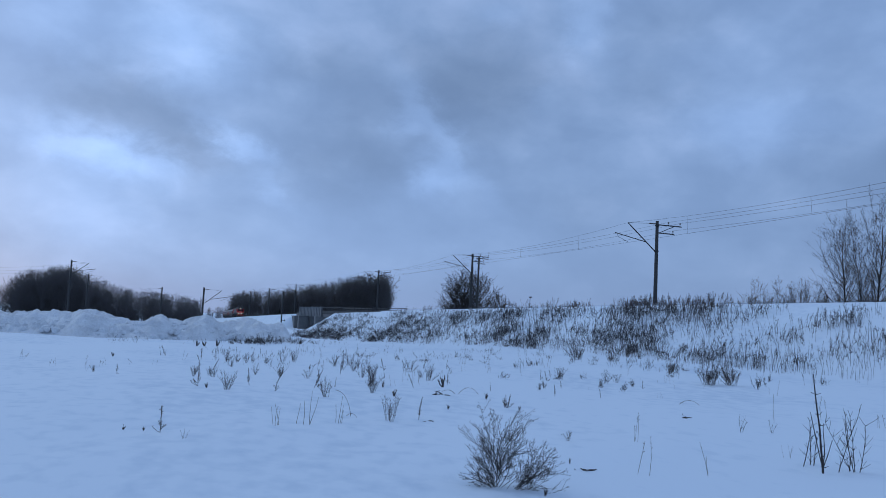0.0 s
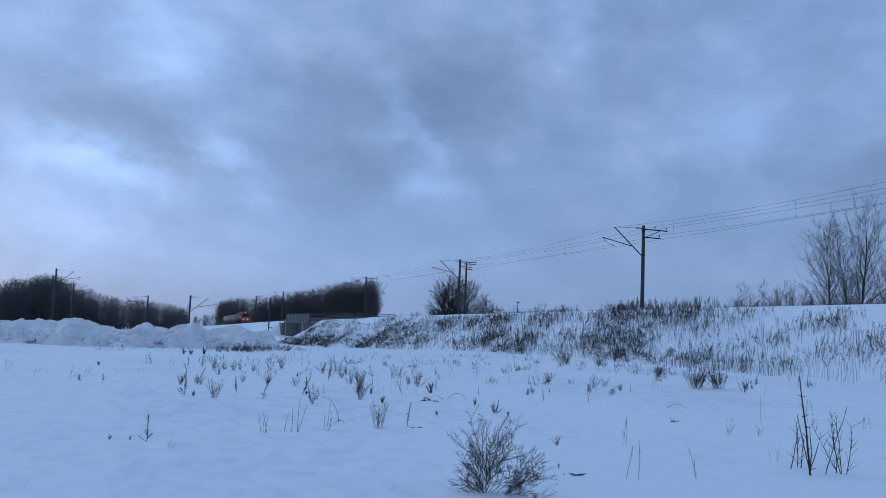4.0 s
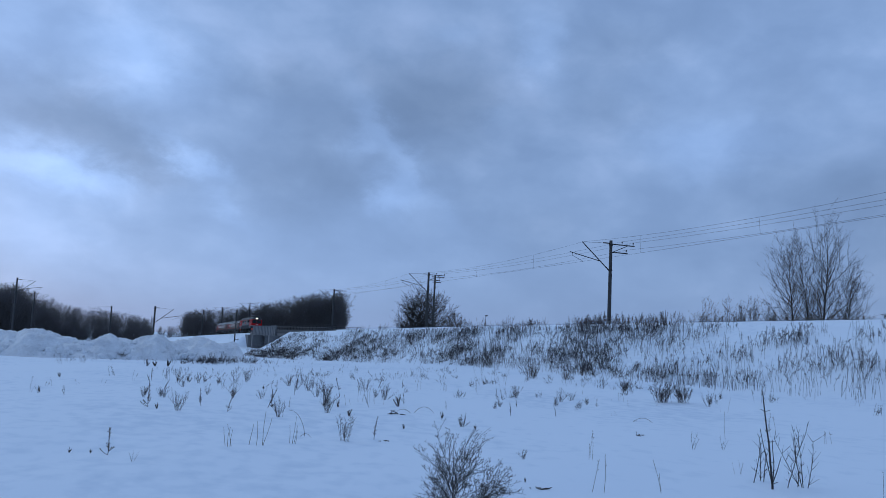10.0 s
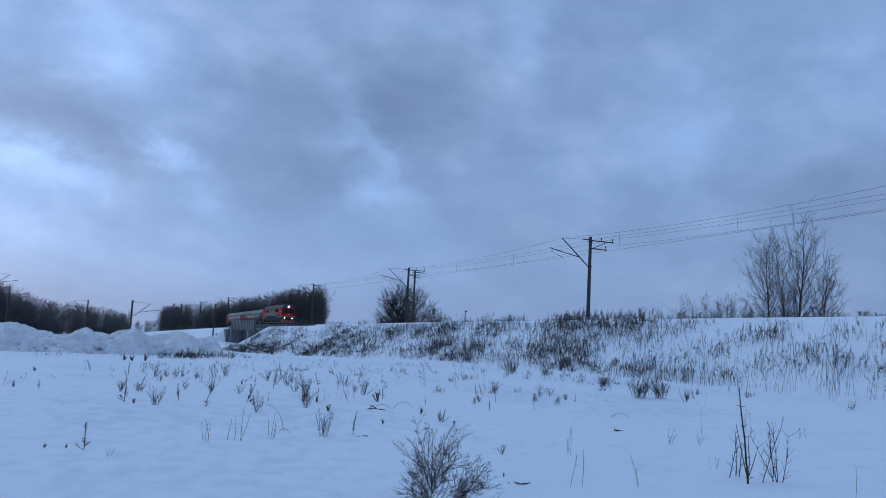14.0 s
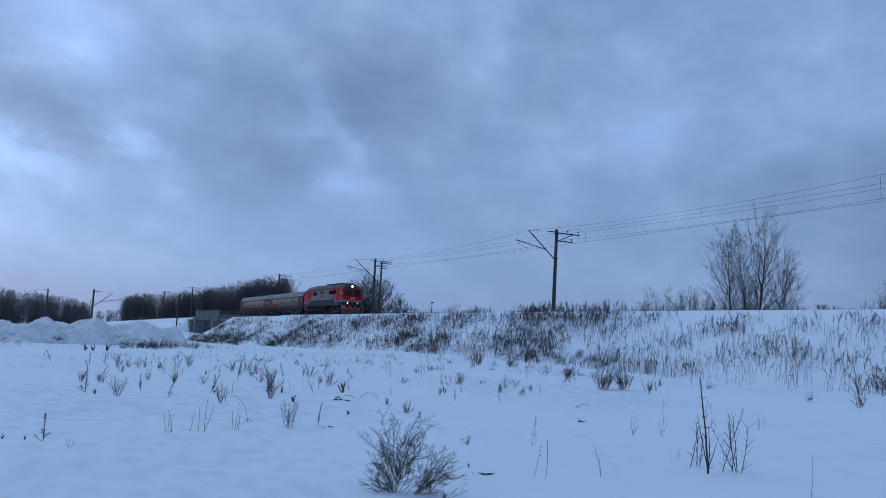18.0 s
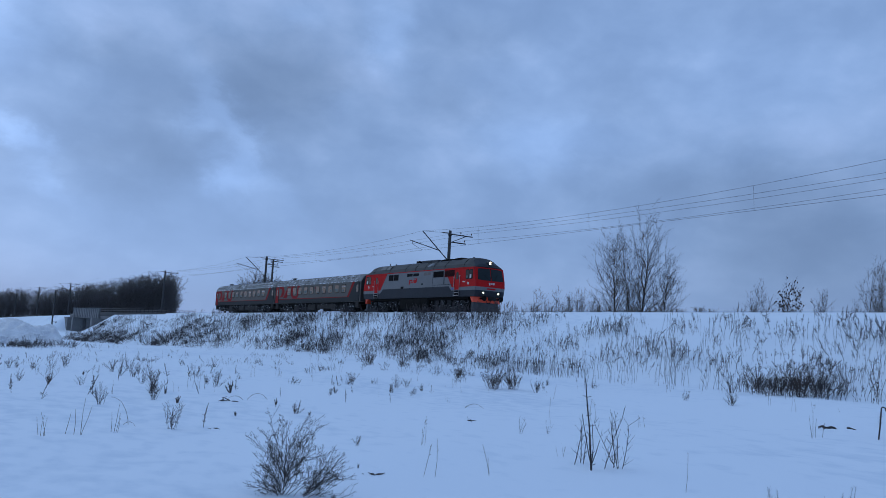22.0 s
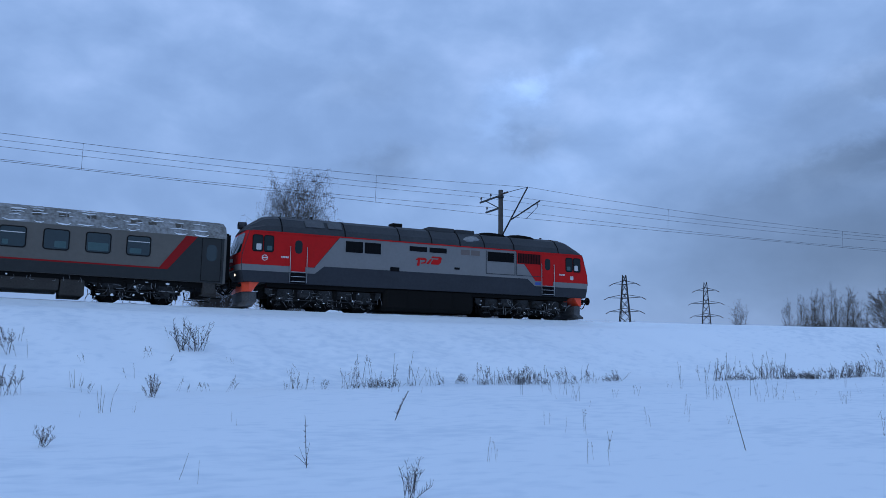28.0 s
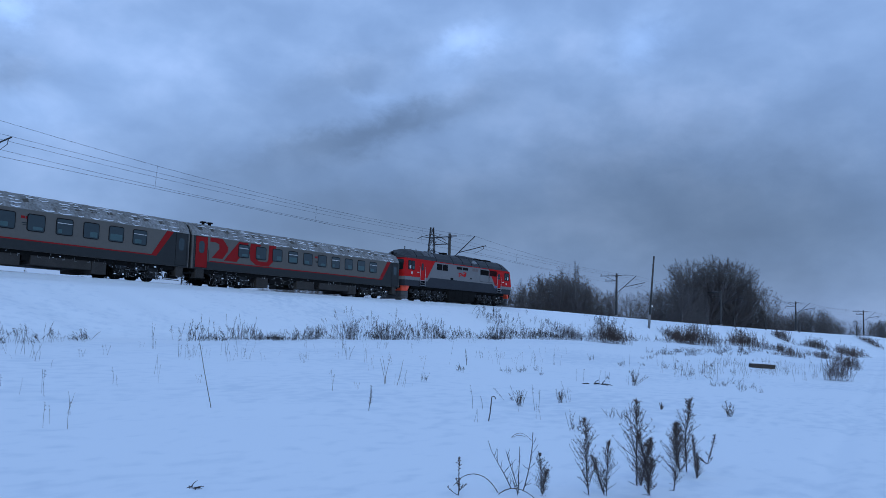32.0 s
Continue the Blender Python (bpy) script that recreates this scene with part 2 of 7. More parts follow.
STRAW = material("dry_straw", (0.145, 0.115, 0.085), 0.9, second=(0.07, 0.055, 0.042), bump=0, spread=0.3)
SEED = material("seed_heads", (0.068, 0.046, 0.036), 0.95, second=(0.115, 0.085, 0.068), bump=0, spread=0.25)


# ---- mesh helpers ----
def part(name, bm, mat, parent=None, label="", smooth=False, keep=False):
    """Links a bmesh, or a mesh, as ONE object under a thing or part."""
    if isinstance(bm, bmesh.types.BMesh):
        me = bpy.data.meshes.new(name)
        bmesh.ops.recalc_face_normals(bm, faces=bm.faces)
        bm.to_mesh(me)
        bm.free()
    else:
        me = bm
    for m in (mat if isinstance(mat, (list, tuple)) else (mat,)):
        if not keep:
            me.materials.append(m)
    if smooth:
        me.polygons.foreach_set("use_smooth", [True] * len(me.polygons))
    ob = new(name, me)
    if parent:
        ob.parent = parent
    if label:
        ob["label"] = label
    return ob


def thing(name, m, label, category, group="", kind=""):
    ob = new(name)
    ob.matrix_basis = m
    return tagged(ob, label, category, group, kind)


def box(bm, x0, x1, y0, y1, z0, z1, mi=0, bevel=0.0):
    vs = [bm.verts.new((x, y, z)) for z in (z0, z1) for y in (y0, y1) for x in (x0, x1)]
    fs = [bm.faces.new([vs[i] for i in q]) for q in ((0, 2, 3, 1), (4, 5, 7, 6), (0, 1, 5, 4), (2, 6, 7, 3), (0, 4, 6, 2), (1, 3, 7, 5))]
    for f in fs:
        f.material_index = mi
    if bevel:
        bmesh.ops.bevel(bm, geom=list({e for f in fs for e in f.edges}), offset=bevel, segments=2, affect="EDGES", profile=0.6)
    return fs


def rod(bm, p, q, r0, r1=None, n=6, mi=0, cap=True):
    p, q = Vector(p), Vector(q)
    r1 = r0 if r1 is None else r1
    d = (q - p).normalized()
    a = d.orthogonal().normalized()
    b = d.cross(a)
    ring = []
    for c, r in ((p, r0), (q, r1)):
        ring.append([bm.verts.new(c + (a * math.cos(2 * math.pi * i / n) + b * math.sin(2 * math.pi * i / n)) * r) for i in range(n)])
    for i in range(n):
        f = bm.faces.new((ring[0][i], ring[0][(i + 1) % n], ring[1][(i + 1) % n], ring[1][i]))
        f.material_index, f.smooth = mi, n > 5
    if cap:
        for k in ring:
            bm.faces.new(k).material_index = mi


def bars(segs, n=3):
    """A mesh of many thin tapered rods: rows (p, q, r0, r1)."""
    segs = np.array(segs, float).reshape(-1, 8)
    p, q, r0, r1 = segs[:, :3], segs[:, 3:6], segs[:, 6], segs[:, 7]
    d = q - p
    d /= np.linalg.norm(d, axis=1)[:, None] + 1e-9
    ref = np.where(abs(d[:, 2:3]) < 0.8, [[0.0, 0, 1]], [[1.0, 0, 0]])
    a = np.cross(d, ref)
    a /= np.linalg.norm(a, axis=1)[:, None] + 1e-9
    b = np.cross(d, a)
    m = len(segs)
    vs = np.zeros((m, 2 * n, 3))
    for i in range(n):
        c, s = math.cos(2 * math.pi * i / n), math.sin(2 * math.pi * i / n)
        off = a * c + b * s
        vs[:, i], vs[:, n + i] = p + off * r0[:, None], q + off * r1[:, None]
    tip = r1 <= 0
    base = (np.arange(m) * 2 * n)[:, None]
    quads = np.stack([base + np.array([[i, (i + 1) % n, n + (i + 1) % n, n + i]]) for i in range(n)], 1)[~tip].reshape(-1, 4)
    tris = np.stack([base + np.array([[i, (i + 1) % n, n]]) for i in range(n)], 1)[tip].reshape(-1, 3)
    return raw_mesh(vs.reshape(-1, 3), quads, "rods", tris)


def raw_mesh(vs, fs, name="mesh", more=None):
    me = bpy.data.meshes.new(name)
    sets = [np.asarray(f, np.int32) for f in (fs, more) if f is not None and len(f)]
    vs = np.asarray(vs, np.float32)
    sizes = np.concatenate([np.full(len(f), f.shape[1], np.int32) for f in sets])
    loops = np.concatenate([f.ravel() for f in sets])
    me.vertices.add(len(vs))
    me.vertices.foreach_set("co", vs.ravel())
    me.loops.add(len(loops))
    me.loops.foreach_set("vertex_index", loops)
    me.polygons.add(len(sizes))
    me.polygons.foreach_set("loop_start", np.concatenate([[0], np.cumsum(sizes)[:-1]]).astype(np.int32))
    me.update(calc_edges=True)
    return me


def lerp(x, pts):
    return np.interp(x, [p[0] for p in pts], [p[1] for p in pts])


def smooth(x, a, b):
    u = np.clip((x - a) / (b - a), 0, 1)
    return u * u * (3 - 2 * u)


# ---- plan: x along the track, y away from the camera ----
RAIL = 4.37
BRIDGE = (-244.0, -198.0)


def track_y(s):
    """Centre line of the track: a gentle bend that tightens past the camera."""
    s = np.asarray(s, float)
    right = np.where(s < 250, 41.52 - 0.00064885 * s * s, 0.967 - 0.3244 * (s - 250))
    left = np.where(s > -300, 41.52 - 0.0000736 * s * s, 34.896 + 0.036 * (s + 300))
    return np.where(s > 0, right, left)


def track_dir(s):
    e = (float(track_y(s + 0.5)) - float(track_y(s - 0.5)))
    return math.degrees(math.atan2(e, 1.0))


RISE = ((-60.0, 0.0), (-30.0, 0.02), (-11.0, 0.04), (0.0, -0.04), (12.0, -0.12), (25.0, -0.07), (45.0, 0.12), (59.0, 0.30), (73.0, 0.55), (86.0, 0.74), (105.0, 0.78), (4000.0, 0.78))


def rail_z(s):
    """Rail height: falling gently to the left, a slight dip before the camera, then a rise along the bend."""
    s = np.asarray(s, float)
    rise = sum(lerp(s + d, RISE) for d in (-7.5, -4.5, -1.5, 1.5, 4.5, 7.5)) / 6
    s = np.minimum(s, 0.0)
    near = np.maximum(s, -300.0)
    return RAIL - 2.6e-5 * near ** 2 - 0.0156 * (near - s) + rise


def rail_tilt(s):
    return math.degrees(math.atan2(float(rail_z(s + 4)) - float(rail_z(s - 4)), 8.0))


def field(x, y):
    a = lerp(x, ((-400, -3.4), (-300, -3.2), (-177, -2.7), (-81, -0.9), (-40, -0.35), (-10, 0.0), (3000, 0.0)))
    b = lerp(x, ((-125, 0.0), (-95, 0.35), (-70, 0.65), (-45, 0.52), (-20, 0.42), (0, 0.5), (25, 0.95), (40, 1.15), (62, 1.5), (120, 1.7), (260, 1.9), (3000, 1.9)))
    far = smooth(np.hypot(x, y), 500, 1500)
    toe = track_y(np.clip(x, -420, 250)) - 13.5
    return (a + b * smooth(y, np.minimum(2.0, toe - 8), np.maximum(toe, 1.0))) * (1 - far) + 0.9 * far


def bumps(x, y):
    z = 0.025 * np.sin(x * 0.9 + 1.3 * np.sin(y * 0.5)) * np.sin(y * 1.1 + 0.7 * np.sin(x * 0.6))
    z += 0.07 * np.sin(x * 0.23 + 2.0 * np.sin(y * 0.17 + 1)) * np.sin(y * 0.31 + 0.5)
    z += 0.008 * np.sin(x * 2.7 + y * 1.9 + 2 * np.sin(x * 0.8))
    return z


def ground(x, y):
    x, y = np.asarray(x, float), np.asarray(y, float)
    f = field(x, y) + bumps(x, y)
    ty = track_y(x)
    rail = rail_z(x)
    crest = rail - lerp(x, ((-60, 0.31), (0, 0.40), (30, 0.42), (46, 0.30), (80, 0.26), (4000, 0.26)))
    d = np.abs(y - ty) - 2.9
    crest = crest + (rail - lerp(x, ((-40, 0.01), (-10, 0.02), (30, 0.02), (60, 0.01))) - crest) * (1 - smooth(np.abs(y - ty), 1.2, 2.3))
    wob = 0.25 * np.sin(x * 0.35) + 0.15 * np.sin(x * 0.83 + 1)
    bank = crest - np.maximum(d, 0) / lerp(x, ((-190, 1.4), (-120, 1.75), (-60, 2.1), (0, 2.15))) + wob * 0.25 * smooth(d, 0, 3) + 0.05 * np.sin(x * 1.7 + y) * smooth(d, 0, 2)
    # gap at the underpass
    gap = np.maximum(smooth(x, BRIDGE[0] - 5, BRIDGE[0] + 1) * (1 - smooth(x, BRIDGE[1] - 10, BRIDGE[1] + 7)), 0)
    bank = bank - gap * np.maximum(bank + 1.6, 0.0)
    k = 0.45
    h = np.clip(0.5 + 0.5 * (bank - f) / k, 0, 1)
    z = f + (bank - f) * h + k * h * (1 - h)
    # trodden path on the right of the field
    path = np.exp(-((y - 0.75 + 0.0245 * x - 0.05 * np.sin(x * 0.5)) / 0.17) ** 2) * smooth(x, 5, 9) * (0.8 + 0.3 * np.sin(x * 4.2))
    return z - 0.055 * path


def build_ground():
    def axis(knots):
        out = [knots[0][0]]
        for (a, _), (b, step) in zip(knots, knots[1:]):
            n = max(1, round((b - a) / step))
            out += list(np.linspace(a, b, n + 1)[1:])
        return np.array(out)
    xs = axis([(-4000, 0), (-1200, 400), (-420, 40), (-270, 6), (-205, 1.2), (-60, 1.6), (-20, 0.7), (40, 0.5), (110, 0.9), (260, 2.5), (600, 20), (1500, 150), (4000, 500)])
    ys = axis([(-4000, 0), (-1000, 500), (-200, 80), (-40, 10), (-8, 1.2), (-2.6, 0.9), (1.4, 0.11), (10, 0.45), (52, 0.5), (70, 1.5), (200, 10), (1000, 80), (4000, 500)])
    X, Y = np.meshgrid(xs, ys, indexing="ij")
    Z = ground(X, Y)
    nx, ny = X.shape
    i = np.arange(nx * ny).reshape(nx, ny)
    fs = np.stack([i[:-1, :-1], i[1:, :-1], i[1:, 1:], i[:-1, 1:]], -1).reshape(-1, 4)
    ob = part("ground", raw_mesh(np.stack([X, Y, Z], -1).reshape(-1, 3), fs, "ground"), SNOW, smooth=True)
    tagged(ob, "snow-covered field and railway embankment", "ground", kind="structure")


build_ground()


# ---- railway: rails, bridge, masts, wires ----
def along(s):
    """Place, heading and pose on the track at s metres."""
    return pose(s, float(track_y(s)), float(rail_z(s)), 0, -rail_tilt(s), track_dir(s))


def build_rails():
    top = thing("railway_track", pose(0, 0, 0), "snow-buried railway track with two rusty rails", "railway track", kind="structure")
    S = np.concatenate([np.arange(-900, -260, 20), np.arange(-260, 300, 2.5), np.arange(300, 700, 20)])
    for side in (-0.76, 0.76):
        bm = bmesh.new()
        prev = None
        for s in S:
            e = radians(track_dir(s))
            c = Vector((s - math.sin(e) * side, float(track_y(s)) + math.cos(e) * side, float(rail_z(s))))
            n = Vector((-math.sin(e), math.cos(e), 0))
            ring = [bm.verts.new(c + n * a + Vector((0, 0, z))) for a, z in ((-0.036, -0.012), (0.036, -0.012), (0.036, -0.05), (0.01, -0.07), (0.01, -0.17), (-0.01, -0.17), (-0.01, -0.07), (-0.036, -0.05))]
            if prev:
                for i in range(8):
                    bm.faces.new((prev[i], prev[(i + 1) % 8], ring[(i + 1) % 8], ring[i]))
            prev = ring
        part("rail", bm, RUST, top)


build_rails()


# weathered edge beam; its dark tone also paints the shade under the bridge
BEAM = material("stained_and_shaded_concrete", (0.060, 0.060, 0.062), 0.9, second=(0.03, 0.03, 0.03), scale=0.8, bump=0.3)


def build_bridge():
    a, b = BRIDGE
    mid = (a + b) / 2
    m = pose(mid, float(track_y(mid)), float(rail_z(mid)) - RAIL + 0.12, 0, 0, track_dir(mid))
    top = thing("railway_bridge", m, "grey steel girder bridge on concrete abutments", "bridge", kind="structure")
    h = (b - a) / 2
    e = h - 10.0          # end of the steel span
    for y in (-2.6,):
        bm = bmesh.new()
        box(bm, -h + 4, e, y - 0.15, y + 0.15, RAIL - 1.0, RAIL + 1.3)
        box(bm, -h + 4, e, y - 0.3, y + 0.3, RAIL + 1.3, RAIL + 1.38)
        box(bm, -h + 4, e, y - 0.3, y + 0.3, RAIL - 1.08, RAIL - 1.0)
        g = part("girder", bm, GIRDER, top)
        for i in range(16):
            bm = bmesh.new()
            x = -h + 4.2 + i * (e + h - 4.4) / 15
            box(bm, x - 0.04, x + 0.04, y - 0.28, y + 0.28, RAIL - 1.0, RAIL + 1.3)
            part("stiffener", bm, GIRDER, g)
    bm = bmesh.new()
    box(bm, -h - 2, h + 6, -2.4, 2.4, RAIL - 1.1, RAIL - 0.2)
    part("deck", bm, CONCRETE, top)
    for y in (-2.55, 2.55):
        bm = bmesh.new()
        box(bm, e + 0.35, h + 44, y - 0.12, y + 0.12, RAIL - 0.5, RAIL + 0.42)
        part("parapet", bm, BEAM, top, "weathered dark edge beam")
        for i in range(19):
            bm = bmesh.new()
            rod(bm, (e + 0.4 + i * 3.0, y, RAIL + 0.4), (e + 0.4 + i * 3.0, y, RAIL + 1.2), 0.05)
            part("rail_post", bm, STEEL, top)
        for z in (0.8, 1.2):
            bm = bmesh.new()
            rod(bm, (e + 0.32, y, RAIL + z), (h + 44, y, RAIL + z), 0.05)
            part("handrail", bm, STEEL, top)
    for x0, x1, y0, y1, z in ((-h - 6, -h + 0.5, -3.4, 3.4, RAIL - 1.12), (-h + 4, -h + 5.6, -3.0, -0.4, RAIL - 1.1), (-h + 4, -h + 5.6, 0.4, 3.0, RAIL - 1.1), (e - 0.8, e + 0.8, -4.4, -1.2, RAIL - 1.1), (e - 0.8, e + 0.8, 0.6, 3.4, RAIL - 1.1), (h - 2, h + 6, -3.2, 3.2, RAIL - 1.32)):
        bm = bmesh.new()
        box(bm, x0, x1, y0, y1, -5.5, z, bevel=0.08)
        # the right abutment is coloured dark for the shaded opening beneath the span
        part("pier", bm, CONCRETE if x0 < h - 3 else BEAM, top)
    return top


build_bridge()


def mast_parts(top, bracket=-1.0, arms=True, height=8.5, reach=1.0):
    """Concrete mast with a slanted bracket over the track and crossarms on the other side."""
    k = bracket
    bm = bmesh.new()
    rod(bm, (0, 0, -1.2), (0, 0, height), 0.21, 0.15, 12)
    part("post", bm, POLE, top)
    bm = bmesh.new()
    rod(bm, (0, 0, -0.4), (0, 0, 0.9), 0.215, 0.205, 12)
    part("footing_band", bm, CONCRETE, top, "pale limewashed foot of the mast")
    for z in (height - 2.95, height - 0.45):
        bm = bmesh.new()
        rod(bm, (0, 0, z - 0.06), (0, 0, z + 0.06), 0.21, 0.21, 10)
        part("clamp", bm, STEEL, top)
    bm = bmesh.new()
    tip = (0, k * 3.25 * reach, height - 0.42)
    foot = (0, k * 0.2, height - 2.95)
    rod(bm, foot, tip, 0.055, 0.05)
    strut = part("bracket", bm, STEEL, top)
    bm = bmesh.new()
    rod(bm, tip, (0, k * 0.9, height - 0.30), 0.018, 0.018, 4)
    part("tie_rod", bm, WIRE, strut)
    bm = bmesh.new()
    rod(bm, (0, k * 0.9, height - 0.30), (0, k * 0.15, height - 0.28), 0.06, 0.06)
    part("insulator", bm, INSULATOR, strut)
    bm = bmesh.new()
    rod(bm, (0, k * 1.15, height - 2.15), (0, k * 4.6 * reach, height - 1.50), 0.045)
    arm = part("register_arm", bm, STEEL, top)
    bm = bmesh.new()
    rod(bm, (0, k * 4.35 * reach, height - 1.55), (0, k * 4.3 * reach, height - 1.85), 0.02)
    rod(bm, (0, k * 4.3 * reach, height - 1.85), (0, k * 3.1 * reach, height - 2.32), 0.018)
    part("steady_arm", bm, STEEL, arm)
    if arms:
        for z, l, pins in ((height - 0.35, 2.75, (1.3, 2.6)), (height - 1.15, 1.95, (1.8,))):
            bm = bmesh.new()
            box(bm, -0.045, 0.045, *sorted((-k * 0.15, -k * l)), z - 0.05, z + 0.05)
            arm = part("crossarm", bm, STEEL, top)
            for p in pins:
                bm = bmesh.new()
                rod(bm, (0, -k * p, z + 0.05), (0, -k * p, z + 0.2), 0.02)
                rod(bm, (0, -k * p, z + 0.2), (0, -k * p, z + 0.36), 0.07, 0.05, 8)
                part("insulator", bm, INSULATOR, arm)
        bm = bmesh.new()
        rod(bm, (0, -k * 0.2, height - 1.15), (0, -k * 1.9, height - 0.4), 0.035)
        part("brace", bm, STEEL, top)


MASTS = ((-176.48, 12.82), (-120.02, 12.82), (-69.68, 12.75), (-21.97, 12.85), (27.45, 12.75), (80.28, 12.85), (126.25, 12.15))
FAR_MASTS = ((172.0, 12.4), (215.0, 12.5), (262.0, 12.5))
heads = []


def mast_at(s, z, label):
    e = radians(track_dir(s))
    x, y = s - math.sin(e) * 3.03, float(track_y(s)) + math.cos(e) * 3.03
    g = float(ground(x, y))
    top = thing("catenary_mast", pose(x, y, g, 0, 0, math.degrees(e)), label, "mast", "catenary masts")
    mast_parts(top, -1, True, z - g)
    return top


for s, z in MASTS + FAR_MASTS:
    mast_at(s, z, "dark concrete catenary mast with a slanted bracket and crossarms")
    heads.append((s, z))
# the second post beside the paired mast
twin = thing("line_pole", pose(-117.6, 43.65, float(ground(-117.6, 43.65))), "dark wooden line pole with a crossarm beside a mast", "pole")
bm = bmesh.new()
rod(bm, (0, 0, -1), (0, 0, 8.7), 0.18, 0.13, 10)
part("post", bm, POLE, twin)
for z, l in ((8.4, 1.5), (7.6, 1.0)):
    bm = bmesh.new()
    box(bm, -0.05, 0.05, -l * 0.3, l, z - 0.05, z + 0.05)
    part("crossarm", bm, STEEL, twin)


pole = thing("line_pole", pose(-183.6, 22.7, float(ground(-183.6, 22.7)), 0, 1.0, 0), "thin dark wooden pole standing before the bridge", "pole")
bm = bmesh.new()
rod(bm, (0, 0, -0.8), (0, 0, 7.2 - float(ground(-183.6, 22.7))), 0.17, 0.11, 10)
part("post", bm, POLE, pole)
bm = bmesh.new()
rod(bm, (0, 0.1, 3.6), (0, 0.75, 3.5), 0.05, 0.05)
rod(bm, (0, 0.72, 3.4), (0, 0.72, 3.75), 0.10, 0.08, 8)
part("insulator", bm, INSULATOR, pole)


def wire_thing(name, pts_of, spans, sag, label, droppers=None):
    """A line hung from mast to mast; one part a span."""
    top = thing(name, pose(0, 0, 0), label, "overhead wire", "overhead wires", kind="structure")
    for (s0, z0), (s1, z1) in zip(spans, spans[1:]):
        segs = []
        n = 14
        prev = None
        for i in range(n + 1):
            f = i / n
            s = s0 + (s1 - s0) * f
            p = pts_of(s0, z0, s1, z1, f) - np.array([0, 0, sag * 4 * f * (1 - f) * abs(s1 - s0) / 50])
            if prev is not None:
                segs.append((*prev, *p, 0.0105, 0.0105))
            prev = p
        part("span", bars(segs), WIRE, top)
        if droppers:
            d = []
            for f in (0.2, 0.5, 0.8):
                hi = pts_of(s0, z0, s1, z1, f) - np.array([0, 0, sag * 4 * f * (1 - f) * abs(s1 - s0) / 50])
                lo = droppers(s0, z0, s1, z1, f)
                d.append((*lo, *hi, 0.008, 0.008))
            part("droppers", bars(d), WIRE, top)


def line_at(side, below):
    def f(s0, z0, s1, z1, u):
        out = []
        for s in (s0, s1):
            e = radians(track_dir(s))
            out.append((s - math.sin(e) * side, float(track_y(s)) + math.cos(e) * side))
        (xa, ya), (xb, yb) = out
        return np.array([xa + (xb - xa) * u, ya + (yb - ya) * u, z0 + (z1 - z0) * u - below])
    return f


spans = sorted([(-228.0, 12.8), (-280.0, 12.8), (-340.0, 12.8), (-400.0, 12.8)] + heads + [(310.0, 12.5), (370.0, 12.5)])
wire_thing("messenger_wire", line_at(-0.2, 0.42), spans, 0.70, "sagging messenger wire above the track", line_at(-0.1, 2.33))
wire_thing("contact_wire", line_at(-0.1, 2.33), spans, 0.02, "thin straight contact wire above the track")
wire_thing("feeder_wire", line_at(3.03 + 2.6, 0.0), spans, 0.38, "thin feeder wire on the crossarms")
wire_thing("feeder_wire", line_at(3.03 + 1.3, 0.0), spans, 0.34, "thin feeder wire on the crossarms")
wire_thing("feeder_wire", line_at(3.03 + 1.8, 0.8), spans, 0.42, "thin feeder wire on the lower crossarms")

# masts of the branch line past the bridge, and the masts of the main line there
for x, y, z, k in ((-180.9, -20.1, 10.8, 1), (-229.0, -21.2, 9.9, 1), (-159.9, 5.2, 6.25, 1), (-220.0, -3.0, 7.4, -1), (-640.0, 19.0, 12.8, 1), (-720.0, 22.0, 12.8, 1)):
    g = float(ground(x, y))
    top = thing("catenary_mast", pose(x, y, g, 0, 0, 8), "dark distant catenary mast with a slanted bracket", "mast", "distant catenary masts")
    mast_parts(top, k, False, z - g)
for s, z in ((-280.0, 12.8), (-340.0, 12.8), (-400.0, 12.8)):
    mast_at(s, z, "dark concrete catenary mast beside the distant track")
branch = thing("branch_wire", pose(0, 0, 0), "thin sagging wires of the branch line", "overhead wire", kind="structure")
for dz in (0.0, 0.9, 2.0):
    pts = ((-330.0, -75.0, 12.8), (-300.0, -60.0, 12.4), (-181.3, -16.9, 10.4))
    segs = []
    for a, b in zip(pts, pts[1:]):
        prev = None
        for i in range(11):
            f = i / 10
            p = Vector(a).lerp(Vector(b), f) - Vector((0, 0, dz + (1.2 if dz < 2 else 0.1) * f * (1 - f)))
            if prev:
                segs.append((*prev, *p, 0.013, 0.013))
            prev = p
    part("span", bars(segs), WIRE, branch)


def leaning_post(x, y, h, lean, label, r=0.17, band=True):
    g = float(ground(x, y))
    top = thing("concrete_post", pose(x, y, g, lean, 0, 0), label, "post", "posts by the track")
    bm = bmesh.new()
    rod(bm, (0, 0, -0.8), (0, 0, h), r, r * 0.7, 10)
    part("post", bm, POLE, top)
    if band:
        bm = bmesh.new()
        rod(bm, (0, 0, 0), (0, 0, 1.9), r * 1.06, r * 1.02, 10)
        part("stub", bm, CONCRETE, top, "pale concrete stub of the post")
        bm = bmesh.new()
        rod(bm, (0, -0.2, 3.1), (0, -0.26, 3.1), 0.17, 0.17, 12)
        part("disc", bm, FROST, top, "small white disc sign")
    return top


